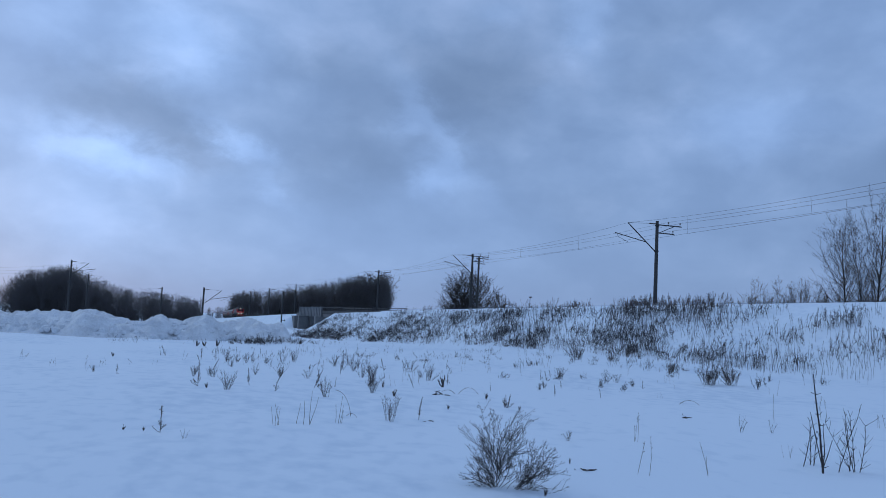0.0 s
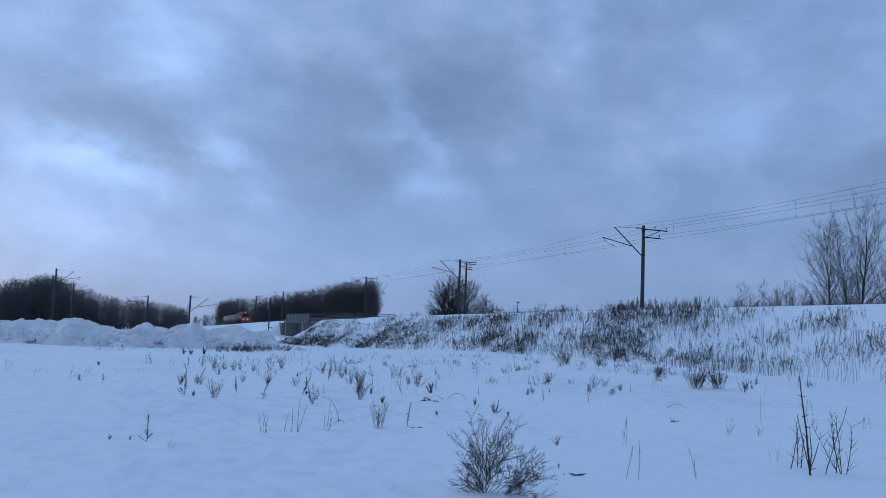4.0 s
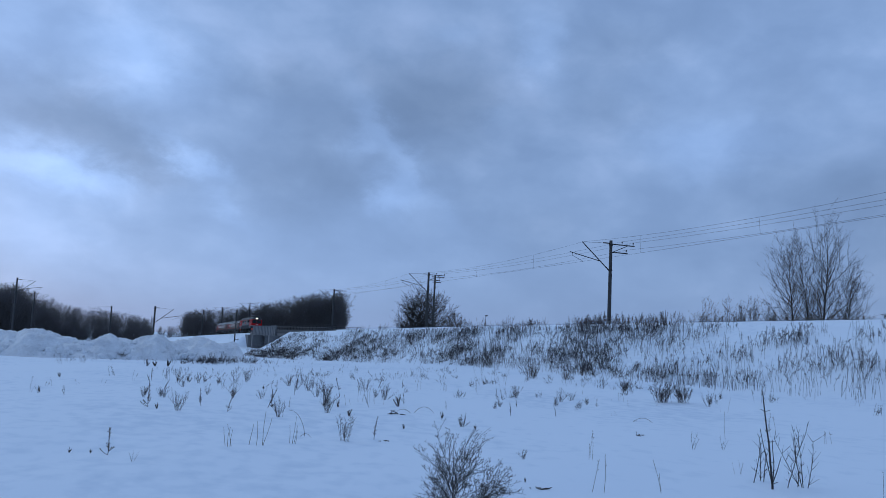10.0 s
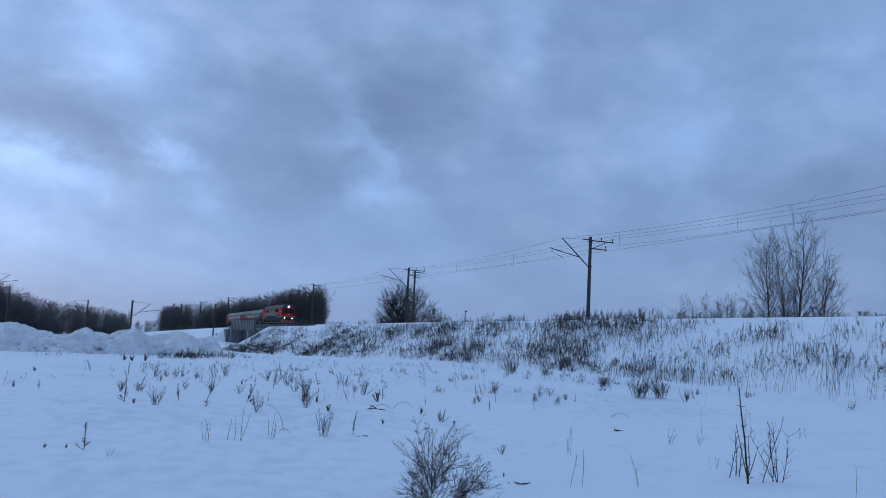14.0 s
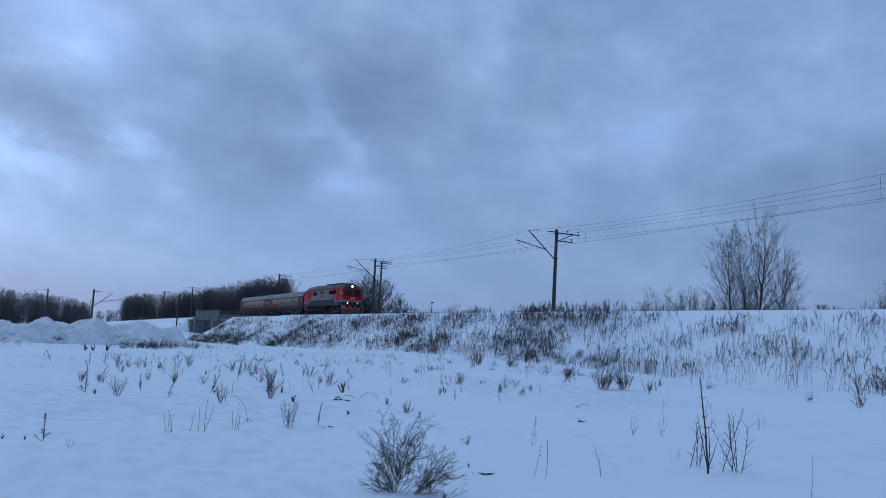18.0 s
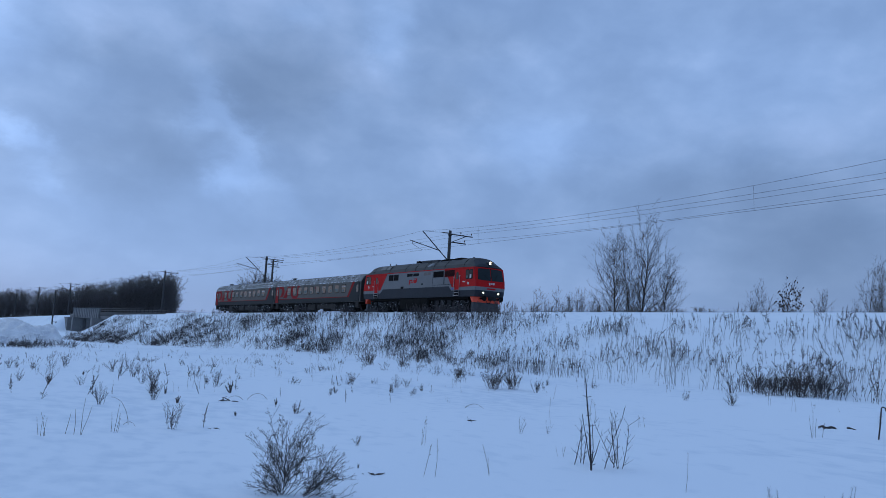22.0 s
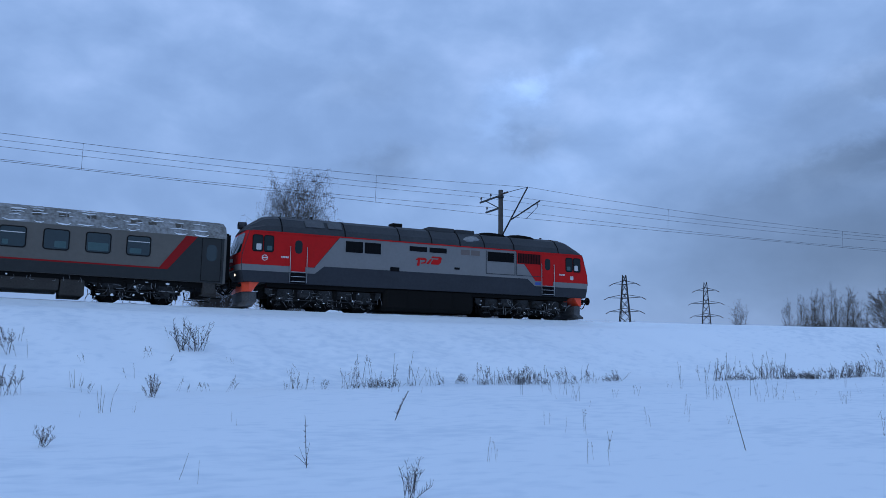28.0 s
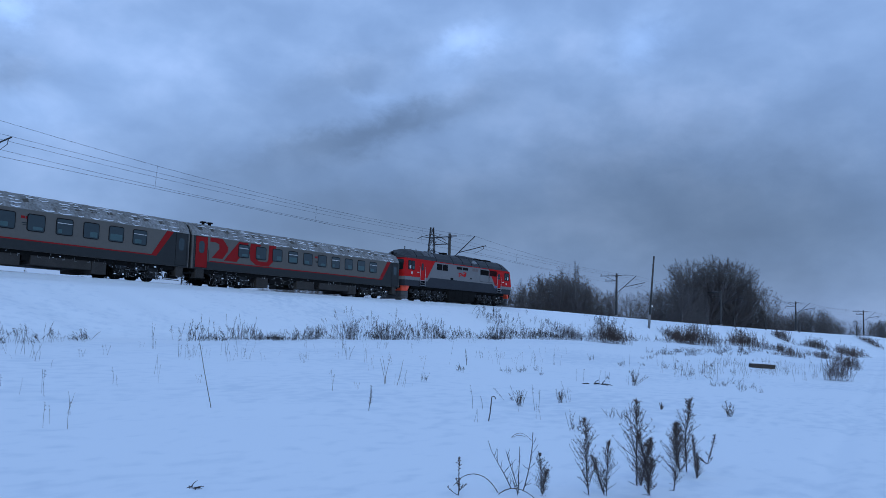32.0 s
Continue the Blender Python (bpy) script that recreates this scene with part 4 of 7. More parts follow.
    for v in vs:
        k = 1 + 0.45 * noise.noise(v.co * 2.3)
        v.co = Vector((v.co.x * 0.46 * k + 2.55 + 0.2 * v.co.z, v.co.y * 0.10 - 1.30 + 0.11 * v.co.z * k, v.co.z * 0.19 * k + 4.22))
    part("snow_patch", bm, material("thin_roof_snow", (0.30, 0.31, 0.32), 0.8, second=(0.10, 0.105, 0.11), scale=4, amount=0.9, bump=0.3), roof, "snow patch frozen on the roof edge", smooth=True)
    # windscreens, lamps, nose sign
    for e in (-1, 1):
        for s in (-1, 1):
            bm = bmesh.new()
            q = [(0.05, 2.66), (1.30, 2.66), (1.22, 3.48), (0.05, 3.48)]
            a = [bm.verts.new((e * (nose_x(z, y) + 0.015), s * y, z)) for y, z in q[:1]]
            ring = []
            for y, z in ((0.04, 2.62), (0.9, 2.62), (1.36, 2.66), (1.28, 3.60), (0.9, 3.66), (0.04, 3.66)):
                ring.append(bm.verts.new((e * (nose_x(z, y) + 0.02), s * y, z)))
            bm.verts.remove(a[0])
            inner = [bm.verts.new((v.co.x - e * 0.05, v.co.y, v.co.z)) for v in ring]
            bm.faces.new(ring)
            for i in range(6):
                bm.faces.new((ring[i], ring[(i + 1) % 6], inner[(i + 1) % 6], inner[i]))
            ws = part("windscreen", bm, GLASS, top)
            bm = bmesh.new()
            x = e * (nose_x(2.7, 0.5) + 0.05)
            rod(bm, (x, s * 0.25, 2.62), (e * (nose_x(3.2, 0.7) + 0.05), s * 0.75, 3.2), 0.014, 0.01, 4)
            part("wiper", bm, RUBBER, ws)
            bm = bmesh.new()
            x = e * (nose_x(1.55, 0.8) - 0.03)
            rod(bm, (x, s * 0.8, 1.55), (x + e * 0.1, s * 0.8, 1.55), 0.12, 0.11, 18)
            lh = part("lamp_housing", bm, STEEL, top)
            bm = bmesh.new()
            rod(bm, (x + e * 0.1, s * 0.8, 1.55), (x + e * 0.112, s * 0.8, 1.55), 0.062, 0.058, 14)
            part("headlamp_lens", bm, LAMP_ON if e > 0 else (LAMP_DIM if s < 0 else GLASS), lh, "lit round headlamp" if e > 0 else "")
        bm = bmesh.new()
        x = e * 9.93
        rod(bm, (x - e * 0.1, 0, 4.17), (x + e * 0.16, 0, 4.17), 0.2, 0.2, 18)
        # hood round the lamp
        for i in range(16):
            a, b = i * math.pi / 8, (i + 1) * math.pi / 8
            q = [(x + e * d, r * math.cos(u), 4.17 + r * math.sin(u)) for d in (0.15, 0.30) for r in (0.155, 0.195) for u in (a, b)]
            v = [bm.verts.new(p) for p in q]
            for f in ((0, 1, 5, 4), (2, 3, 7, 6), (4, 5, 7, 6), (0, 1, 3, 2)):
                bm.faces.new([v[k] for k in f])
        lh = part("top_lamp_housing", bm, ROOF, top)
        bm = bmesh.new()
        rod(bm, (x + e * 0.165, 0, 4.17), (x + e * 0.18, 0, 4.17), 0.12, 0.11, 16)
        part("headlamp_lens", bm, LAMP_ON if e > 0 else GLASS, lh)
        bm = bmesh.new()
        x = e * (nose_x(2.35, 0.3) + 0.01)
        for y0, z0, z1 in ((-0.28, 2.22, 2.42), (-0.05, 2.30, 2.42), (0.16, 2.28, 2.45)):
            box(bm, *sorted((x - e * 0.05, x + e * 0.012)), y0, y0 + 0.16, z0, z1)
        part("nose_emblem", bm, PALE, top, "pale emblem shapes on the red nose")
        bm = bmesh.new()
        x = e * (nose_x(1.9, 0) + 0.012)
        box(bm, *sorted((x - e * 0.05, x)), -0.45, 0.45, 1.84, 1.96)
        part("number_bar", bm, RED, top)
        # plough and skirt
        bm = bmesh.new()
        sk = [(9.90, -1.45), (10.18, -1.1), (10.26, 0), (10.18, 1.1), (9.90, 1.45), (9.55, 1.45), (9.55, -1.45)]
        secs = [[(e * (x if i < 5 else x + d), y, z) for i, (x, y) in enumerate(sk)] for z, d in ((0.72, 0.20), (1.19, -0.12))]
        loft(bm, secs)
        part("orange_skirt", bm, ORANGE, top, "orange-red end skirt")
        bm = bmesh.new()
        secs = [[(e * (x + d), y * k, z) for x, y in sk] for z, d, k in ((-0.02, 0.16, 0.99), (0.08, 0.12, 1.0), (0.22, -0.06, 0.93), (0.715, -0.04, 0.93))]
        loft(bm, secs)
        part("snow_plough", bm, PLOUGH, top, "grey plough caked with snow")
        coupler(top, e * 10.4, e)
        for s in (-1, 1):
            # cab side windows, door, rails, steps
            for x0, x1, r in ((8.80, 9.24, 0.09), (9.34, 9.80, 0.09)):
                bm = bmesh.new()
                plate(bm, rect(*sorted((e * x0 - 0.04 * e, e * x1 + 0.04 * e)), 2.70, 3.55, 0.12), s * 1.552, 0.012)
                w = part("cab_window", bm, RUBBER, top)
                bm = bmesh.new()
                plate(bm, rect(*sorted((e * x0, e * x1)), 2.75, 3.50, r), s * 1.564, 0.006)
                pane = part("pane", bm, GLASS, w)
                # daylight from the opposite window, painted as a pale plate on the pane
                bm = bmesh.new()
                plate(bm, rect(*sorted((e * (x0 + 0.05), e * (x0 + 0.30))), 2.79, 3.02 if x0 < 9 else 3.10, 0.04), s * 1.570, 0.003)
                part("bright_patch", bm, CURTAIN if x0 < 9 else PALE, w, "pale plate painted as daylight from the far window")
            bm = bmesh.new()
            plate(bm, rect(*sorted((e * 7.12, e * 7.86)), 1.80, 3.62, 0.06), s * 1.551, 0.014)
            d = part("cab_door", bm, RED, top)
            bm = bmesh.new()
            plate(bm, rect(*sorted((e * 7.30, e * 7.68)), 2.72, 3.40, 0.17), s * 1.565, 0.008)
            part("oval_window", bm, GLASS, d)
            for x in (7.05, 7.92):
                bm = bmesh.new()
                rod(bm, (e * x, s * 1.62, 1.25), (e * x, s * 1.62, 3.05), 0.02)
                rod(bm, (e * x, s * 1.54, 3.05), (e * x, s * 1.62, 3.05), 0.02)
                part("handrail", bm, RAIL_CHROME, top)
            bm = bmesh.new()
            plate(bm, rect(*sorted((e * 7.1, e * 7.88)), 1.21, 1.74), s * 1.5505, 0.004)
            st = part("step_recess", bm, GRILLE, top)
            for z in (1.3, 1.55, 1.78):
                bm = bmesh.new()
                box(bm, *sorted((e * 7.12, e * 7.86)), *sorted((s * 1.55, s * 1.66)), z - 0.015, z + 0.015)
                part("step", bm, RAIL_CHROME, st)
            # emblem and number shapes
            bm = bmesh.new()
            x = e * 9.2
            if e > 0:
                plate(bm, rect(x - 0.11, x + 0.11, 2.23, 2.45, 0.02), s * 1.552, 0.006)
                part("square_plate", bm, PALE, top, "small pale square plate")
            else:
                for i in range(16):
                    a, b = i * math.pi / 8, (i + 1) * math.pi / 8
                    plate(bm, [(x + r * math.cos(u), 2.42 + r * math.sin(u)) for r, u in ((0.11, a), (0.15, a), (0.15, b), (0.11, b))], s * 1.552, 0.006)
                plate(bm, rect(x - 0.11, x + 0.11, 2.39, 2.45), s * 1.552, 0.006)
                part("ring_emblem", bm, PALE, top, "pale ring emblem on the red cab")
            bm = bmesh.new()
            for i in range(5):
                plate(bm, rect(e * 8.35 + i * 0.08 - 0.03, e * 8.35 + i * 0.08 + 0.03, 2.46, 2.55), s * 1.552, 0.004)
            part("lettering_bars", bm, PALE, top)
    # louvres, grilles, panels and the side emblem
    def window_box(name, x0, x1, z0, z1, mat, bars_n=0, frame=GREY):
        for s in (-1, 1):
            bm = bmesh.new()
            plate(bm, rect(x0 - 0.04, x1 + 0.04, z0 - 0.04, z1 + 0.04, 0.03), s * 1.546, 0.010)
            w = part(name, bm, frame, top)
            bm = bmesh.new()
            plate(bm, rect(x0, x1, z0, z1), s * 1.556, 0.004)
            part("panel", bm, mat, w)
            for i in range(bars_n):
                x = x0 + (x1 - x0) * (i + 0.5) / bars_n
                bm = bmesh.new()
                box(bm, x - 0.012, x + 0.012, *sorted((s * 1.56, s * 1.578)), z0, z1)
                part("slat", bm, GRILLE, w)
    for x0, x1, z0, z1, n in ((-4.99, -4.03, 2.97, 3.55, 3), (-3.94, -3.02, 2.97, 3.55, 3)):
        window_box("side_louvre", x0, x1, z0, z1, GRILLE, n)
    for x0, x1 in ((-1.36, -0.31), (-0.17, 0.88)):
        window_box("side_vent", x0, x1, 3.27, 3.54, GRILLE, 0)
    for x0, x1 in ((1.76, 2.32), (2.40, 2.96)):
        window_box("service_panel", x0, x1, 3.27, 3.56, material("dull_brown_panel", (0.13, 0.10, 0.09), 0.6), 0)
    window_box("radiator_grille", 3.46, 5.20, 3.02, 3.56, GRILLE, 14)
    window_box("radiator_grille", 5.45, 7.0, 3.02, 3.60, RED_GRILLE, 14, RED)
    for s in (-1, 1):
        for x0, x1 in ((3.36, 5.28), (5.36, 7.06)):
            bm = bmesh.new()
            for a, b, c, d in ((x0, x1, 2.30, 2.33), (x0, x0 + 0.03, 2.3, 3.62), (x1 - 0.03, x1, 2.3, 3.62)):
                plate(bm, rect(a, b, c, d), s * 1.553, 0.012)
            part("panel_seam", bm, DARK, top)
        for x0, x1, z0, z1 in ((-2.47, -1.94, 2.12, 2.34), (1.36, 1.70, 2.42, 2.54)):
            bm = bmesh.new()
            plate(bm, rect(x0, x1, z0, z1, 0.03), s * 1.549, 0.01)
            part("hatch", bm, GRILLE, top)
        bm = bmesh.new()
        plate(bm, rect(6.62, 7.0, 1.82, 1.98), s * 1.55, 0.008)
        part("blue_plate", bm, BLUE, top)
        # emblem: an arch, a slanted bar and a bow
        bm = bmesh.new()
        f = -s
        ox = -0.22
        P = lambda pts: [(ox + f * x, z) for x, z in pts]
        plate(bm, P([(-0.78, 2.82), (-0.60, 2.95), (-0.18, 2.95), (-0.10, 2.85), (-0.18, 2.66), (-0.45, 2.62), (-0.44, 2.69), (-0.25, 2.72), (-0.2, 2.82), (-0.50, 2.84), (-0.55, 2.50), (-0.70, 2.50), (-0.64, 2.80)]), s * 1.549, 0.008)
        plate(bm, P([(-0.14, 2.62), (0.0, 2.62), (0.22, 2.90), (0.08, 2.90)]), s * 1.549, 0.008)
        plate(bm, P([(0.14, 2.62), (0.62, 2.62), (0.74, 2.74), (0.80, 2.98), (0.70, 3.06), (0.22, 3.06), (0.16, 2.97), (0.62, 2.97), (0.58, 2.90), (0.30, 2.90), (0.18, 2.76)]), s * 1.549, 0.008)
        part("side_emblem", bm, RED, top, "red emblem shapes on the grey side")
    # underframe
    bm = bmesh.new()
    box(bm, -9.0, 9.0, -1.35, 1.35, 0.98, 1.2)
    part("underframe", bm, BLACK, top)
    bm = bmesh.new()
    secs = []
    for x, k in ((-2.75, 0.9), (-2.55, 1.0), (2.45, 1.0), (2.65, 0.9)):
        secs.append([(x, y * k, z) for y, z in ((-1.46, 1.14), (-1.48, 0.8), (-1.44, 0.22), (-1.2, 0.03), (1.2, 0.03), (1.44, 0.22), (1.48, 0.8), (1.46, 1.14))])
    loft(bm, secs)
    tank = part("fuel_tank", bm, BLACK, top)
    for x in (-1.4, 0.0, 1.3):
        bm = bmesh.new()
        box(bm, x - 0.02, x + 0.02, -1.49, 1.49, 0.3, 1.1)
        part("tank_strap", bm, BLACK, tank)
    for cx in (-5.95, 5.95):
        bogie(top, cx, (-2.1, 0.0, 2.1), 0.61, 6.2)
        for s in (-1.3, 1.3):
            ice(top, cx - 3.0, cx + 3.0, s * 1.07, 0.05, 0.85, 46, int(cx * 10 + s * 10), (0.02, 0.06))
    lift_body(top, 0.13)
    return top


def build_coach():
    top = thing("coach", along(0), "grey passenger coach with red ends and frosted roof", "coach", "passenger coaches")
    prof = ((1.53, 0.98), (1.53, 3.16), (1.44, 3.46), (1.15, 3.82), (0.6, 4.06), (0.2, 4.12))
    L = 12.15
    secs = []
    for x, k in ((-L, 0.985), (-L + 0.12, 1.0), (L - 0.12, 1.0), (L, 0.985)):
        half = [(y * k, z if z < 1 else 0.98 + (z - 0.98) * k) for y, z in prof]
        secs.append([(x, y, z) for y, z in half[:2]] + [(x, -y, z) for y, z in half[:2][::-1]])
    bm = bmesh.new()
    loft(bm, secs)
    body = part("body", bm, COACH, top)
    secs = []
    for x, k in ((-L, 0.97), (-L + 0.2, 1.0), (L - 0.2, 1.0), (L, 0.97)):
        half = [(y * k, 3.16 + (z - 3.16) * k) for y, z in prof[1:]]
        secs.append([(x, y, z) for y, z in half] + [(x, -y, z) for y, z in half[::-1]])
    bm = bmesh.new()
    loft(bm, secs)
    roof = part("roof", bm, COACH_ROOF, top, "brown-grey roof crusted with frost")
    rnd = random.Random(7)
    x = -11.6
    while x < 11.4:      # frost shelves and bare patches, panel by panel
        for s in (-1, 1):
            w = rnd.uniform(0.85, 1.05)
            # a sagging shelf of frost at the gutter, and frost along the upper seam
            bm = bmesh.new()
            n = 10
            for base, out, sag, thick, chance in ((3.27, 1.50, rnd.uniform(0.02, 0.10), rnd.uniform(0.035, 0.075), 0.9), (3.80, 1.185, rnd.uniform(-0.03, 0.04), rnd.uniform(0.03, 0.07), 0.85), (3.46, 1.445, rnd.uniform(-0.03, 0.03), rnd.uniform(0.02, 0.05), 0.5), (3.64, 1.30, rnd.uniform(-0.05, 0.05), rnd.uniform(0.02, 0.05), 0.45), (3.95, 0.89, rnd.uniform(-0.03, 0.03), rnd.uniform(0.02, 0.05), 0.5)):
                if rnd.random() > chance:
                    continue
                a0, a1 = sorted((rnd.uniform(0.0, 0.35), rnd.uniform(0.7, 1.0)))
                secs = []
                for i in range(n + 1):
                    f = i / n
                    k = math.sin(math.pi * f) ** 0.5
                    zc = base - sag * math.sin(math.pi * f) + 0.012 * math.sin(9 * f + x)
                    th = thick * (0.25 + 0.75 * k) * rnd.uniform(0.75, 1.2)
                    xx = x + w * (a0 + (a1 - a0) * f)
                    y0, y1 = s * (out - 0.05), s * (out + 0.03)
                    secs.append([(xx, y0, zc - th / 2), (xx, y1, zc - th / 2), (xx, y1, zc + th / 2), (xx, y0, zc + th / 2)])
                loft(bm, secs)
            if len(bm.verts):
                part("frost_edge", bm, FROST, roof)["kind"] = "stuff"
            else:
                bm.free()
            if rnd.random() < 0.7:
                bm = bmesh.new()
                xa = x + rnd.uniform(0.05, 0.5)
                xb = xa + rnd.uniform(0.22, 0.5)
                lo, hi = rnd.uniform(0.15, 0.4), rnd.uniform(0.65, 0.95)
                ring = []
                for f, g in ((0, lo), (0.3, lo - 0.06), (0.7, lo + 0.05), (1, lo), (1, hi), (0.6, hi + 0.04), (0.25, hi - 0.08), (0, hi)):
                    ring.append((xa + (xb - xa) * f, s * (1.44 - 0.29 * g + 0.008), 3.46 + 0.36 * g + 0.008))
                lo_v = [bm.verts.new((p[0], p[1] - s * 0.03, p[2] - 0.03)) for p in ring]
                hi_v = [bm.verts.new(p) for p in ring]
                bm.faces.new(hi_v)
                for i in range(8):
                    bm.faces.new((lo_v[i], lo_v[(i + 1) % 8], hi_v[(i + 1) % 8], hi_v[i]))
                part("bare_patch", bm, BARE_ROOF, roof, "brown roof paint where the frost has gone")
        x += 1.0
    for i in range(22):
        bm = bmesh.new()
        xx = -11 + i
        pts = [(y + 0.01, z + 0.012) for y, z in prof[2:]] + [(-y - 0.01, z + 0.012) for y, z in prof[2:][::-1]]
        loft(bm, [[(xx - 0.02, y, z) for y, z in pts], [(xx + 0.02, y, z) for y, z in pts]])
        part("roof_rib", bm, COACH_ROOF, roof)
    bm = bmesh.new()
    for xx in (-9.9, -9.3):
        rod(bm, (xx, 0, 4.1), (xx, 0, 4.28), 0.1, 0.1, 8)
        rod(bm, (xx, 0, 4.28), (xx, 0, 4.36), 0.24, 0.2, 12)
    part("roof_ventilator", bm, BLACK, roof)
    H = 1.53
    band = [(-12.03, 0.985), (12.03, 0.985), (12.03, 1.50), (-12.03, 1.50)]
    side_plates("dark_band", band, COACH_DARK, body, H, 0.006)
    side_plates("red_line", rect(-10.6, 9.1, 1.50, 1.57), COACH_RED, body, H, 0.008)
    side_plates("dark_end", [(9.40, 1.50), (12.03, 1.50), (12.03, 3.15), (10.72, 3.15)], COACH_DARK, body, H, 0.007)
    side_plates("red_slash", [(9.02, 1.50), (9.45, 1.50), (10.76, 3.15), (10.22, 3.15)], COACH_RED, body, H, 0.010)
    side_plates("grey_end", rect(-12.03, -11.90, 1.1, 3.15), COACH_DARK, body, H, 0.009)
    for s in (-1, 1):
        for x0, x1, m in ((11.0, 11.88, COACH_DARK), (-11.85, -10.85, COACH_RED)):
            bm = bmesh.new()
            plate(bm, rect(x0 - 0.03, x1 + 0.03, 1.05, 3.14), s * (H + 0.006), 0.006)
            part("door_seam", bm, RUBBER, top)
            bm = bmesh.new()
            plate(bm, rect(x0, x1, 1.08, 3.11, 0.05), s * (H + 0.012), 0.012)
            d = part("door", bm, m, top)
            bm = bmesh.new()
            c = (x0 + x1) / 2
            plate(bm, rect(c - 0.24, c + 0.24, 2.02, 2.82, 0.2), s * (H + 0.024), 0.006)
            part("door_window", bm, COACH_GLASS, d)
            bm = bmesh.new()
            rod(bm, (x1 + 0.08, s * 1.6, 1.3), (x1 + 0.08, s * 1.6, 2.3), 0.018)
            part("handrail", bm, STEEL, d)
            bm = bmesh.new()
            box(bm, x0 + 0.12, x1 - 0.16, *sorted((s * 1.1, s * 1.5)), 0.42, 0.98, bevel=0.03)
            box(bm, x0 + 0.06, x1 - 0.10, *sorted((s * 1.05, s * 1.55)), 0.36, 0.42)
            part("step_box", bm, DUSTY, top, "dull grey step box under the door")
            bm = bmesh.new()
            rod(bm, (x0 - 0.25, s * 1.3, 0.75), (x0 - 0.15, s * 1.3, 0.30), 0.03)
            rod(bm, (x0 - 0.15, s * 1.3, 0.30), (x1 + 0.2, s * 1.3, 0.26), 0.025)
            part("cable", bm, BLACK, top)
        for i in range(10):
            x0 = 7.62 - 1.73 * i
            bm = bmesh.new()
            plate(bm, rect(x0 - 0.05, x0 + 1.03, 2.02, 2.96, 0.14), s * (H + 0.002), 0.016)
            w = part("window", bm, RUBBER, top)
            bm = bmesh.new()
            plate(bm, rect(x0, x0 + 0.98, 2.07, 2.91, 0.1), s * (H + 0.018), 0.004)
            part("pane", bm, COACH_GLASS, w)
            a, b, c = ((0.10, 0.62, 0.24), (0.06, 0.92, 0.36), (0.42, 0.90, 0.30), (0.10, 0.34, 0.22), (0.30, 0.88, 0.16))[i % 5]
            bm = bmesh.new()
            plate(bm, rect(x0 + a, x0 + b, 2.13, 2.13 + c, 0.05), s * (H + 0.022), 0.002)
            part("blind", bm, CURTAIN, w)
            if i % 3 == 0:
                bm = bmesh.new()
                plate(bm, rect(x0 + 0.02, x0 + 0.96, 2.66, 2.70), s * (H + 0.022), 0.012)
                part("vent_bar", bm, PALE, w)
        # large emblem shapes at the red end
        bm = bmesh.new()
        P = lambda pts: [(-7.6 - s * (x + 7.6), z) for x, z in pts] if s > 0 else pts
        arch = [(-10.6, 3.15), (-9.5, 3.15), (-8.95, 2.6), (-9.0, 2.3), (-9.45, 1.78), (-10.4, 1.78), (-9.75, 2.45), (-9.8, 2.75), (-10.1, 2.85), (-10.6, 2.85)]
        slash = [(-9.3, 1.68), (-8.1, 1.68), (-7.0, 3.1), (-7.95, 3.1)]
        bow = [(-6.8, 3.1), (-5.75, 3.1), (-6.25, 2.45), (-6.2, 2.05), (-5.9, 1.9), (-5.1, 1.9), (-4.95, 2.1), (-4.9, 3.15), (-4.15, 3.15), (-4.3, 2.1), (-4.9, 1.6), (-6.2, 1.6), (-6.75, 1.9), (-6.9, 2.4)]
        for shape in (arch, slash, bow):
            plate(bm, P(shape), s * (H + 0.003), 0.008)
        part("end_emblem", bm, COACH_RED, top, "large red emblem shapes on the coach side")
        bm = bmesh.new()
        for i, (a, b) in enumerate(((0.0, 0.22), (0.26, 0.34), (0.38, 0.60))):
            plate(bm, rect(0.3 + a, 0.3 + b, 2.66, 2.8), s * (H + 0.003), 0.006)
        part("small_emblem", bm, COACH_RED, top)
        bm = bmesh.new()
        plate(bm, rect(0.36, 0.84, 2.40, 2.46), s * (H + 0.003), 0.004)
        plate(bm, rect(0.42, 0.80, 2.30, 2.35), s * (H + 0.003), 0.004)
        part("lettering_bars", bm, COACH_DARK, top)
    for e in (-1, 1):
        bm = bmesh.new()
        x0, x1 = sorted((e * (L - 0.02), e * (L + 0.38)))
        for i in range(4):
            xa = x0 + (x1 - x0) * i / 4
            k = 0.06 if i % 2 else 0.0
            box(bm, xa, xa + (x1 - x0) / 4, -0.75 + k, 0.75 - k, 1.2, 3.55 - k)
        part("gangway_bellows", bm, RUBBER, top)
        coupler(top, e * (L + 0.05), e)
        bm = bmesh.new()
        loft(bm, [[(e * (L + d), y * 0.97, z) for y, z in ((1.5, 1.0), (1.5, 3.16), (1.1, 3.78), (0, 4.05), (-1.1, 3.78), (-1.5, 3.16), (-1.5, 1.0))] for d in (0.0, 0.03)])
        part("end_wall", bm, COACH_DARK, top)
    bm = bmesh.new()
    box(bm, -11.8, 11.8, -1.36, 1.36, 0.72, 0.975)
    part("underframe", bm, BLACK, top)
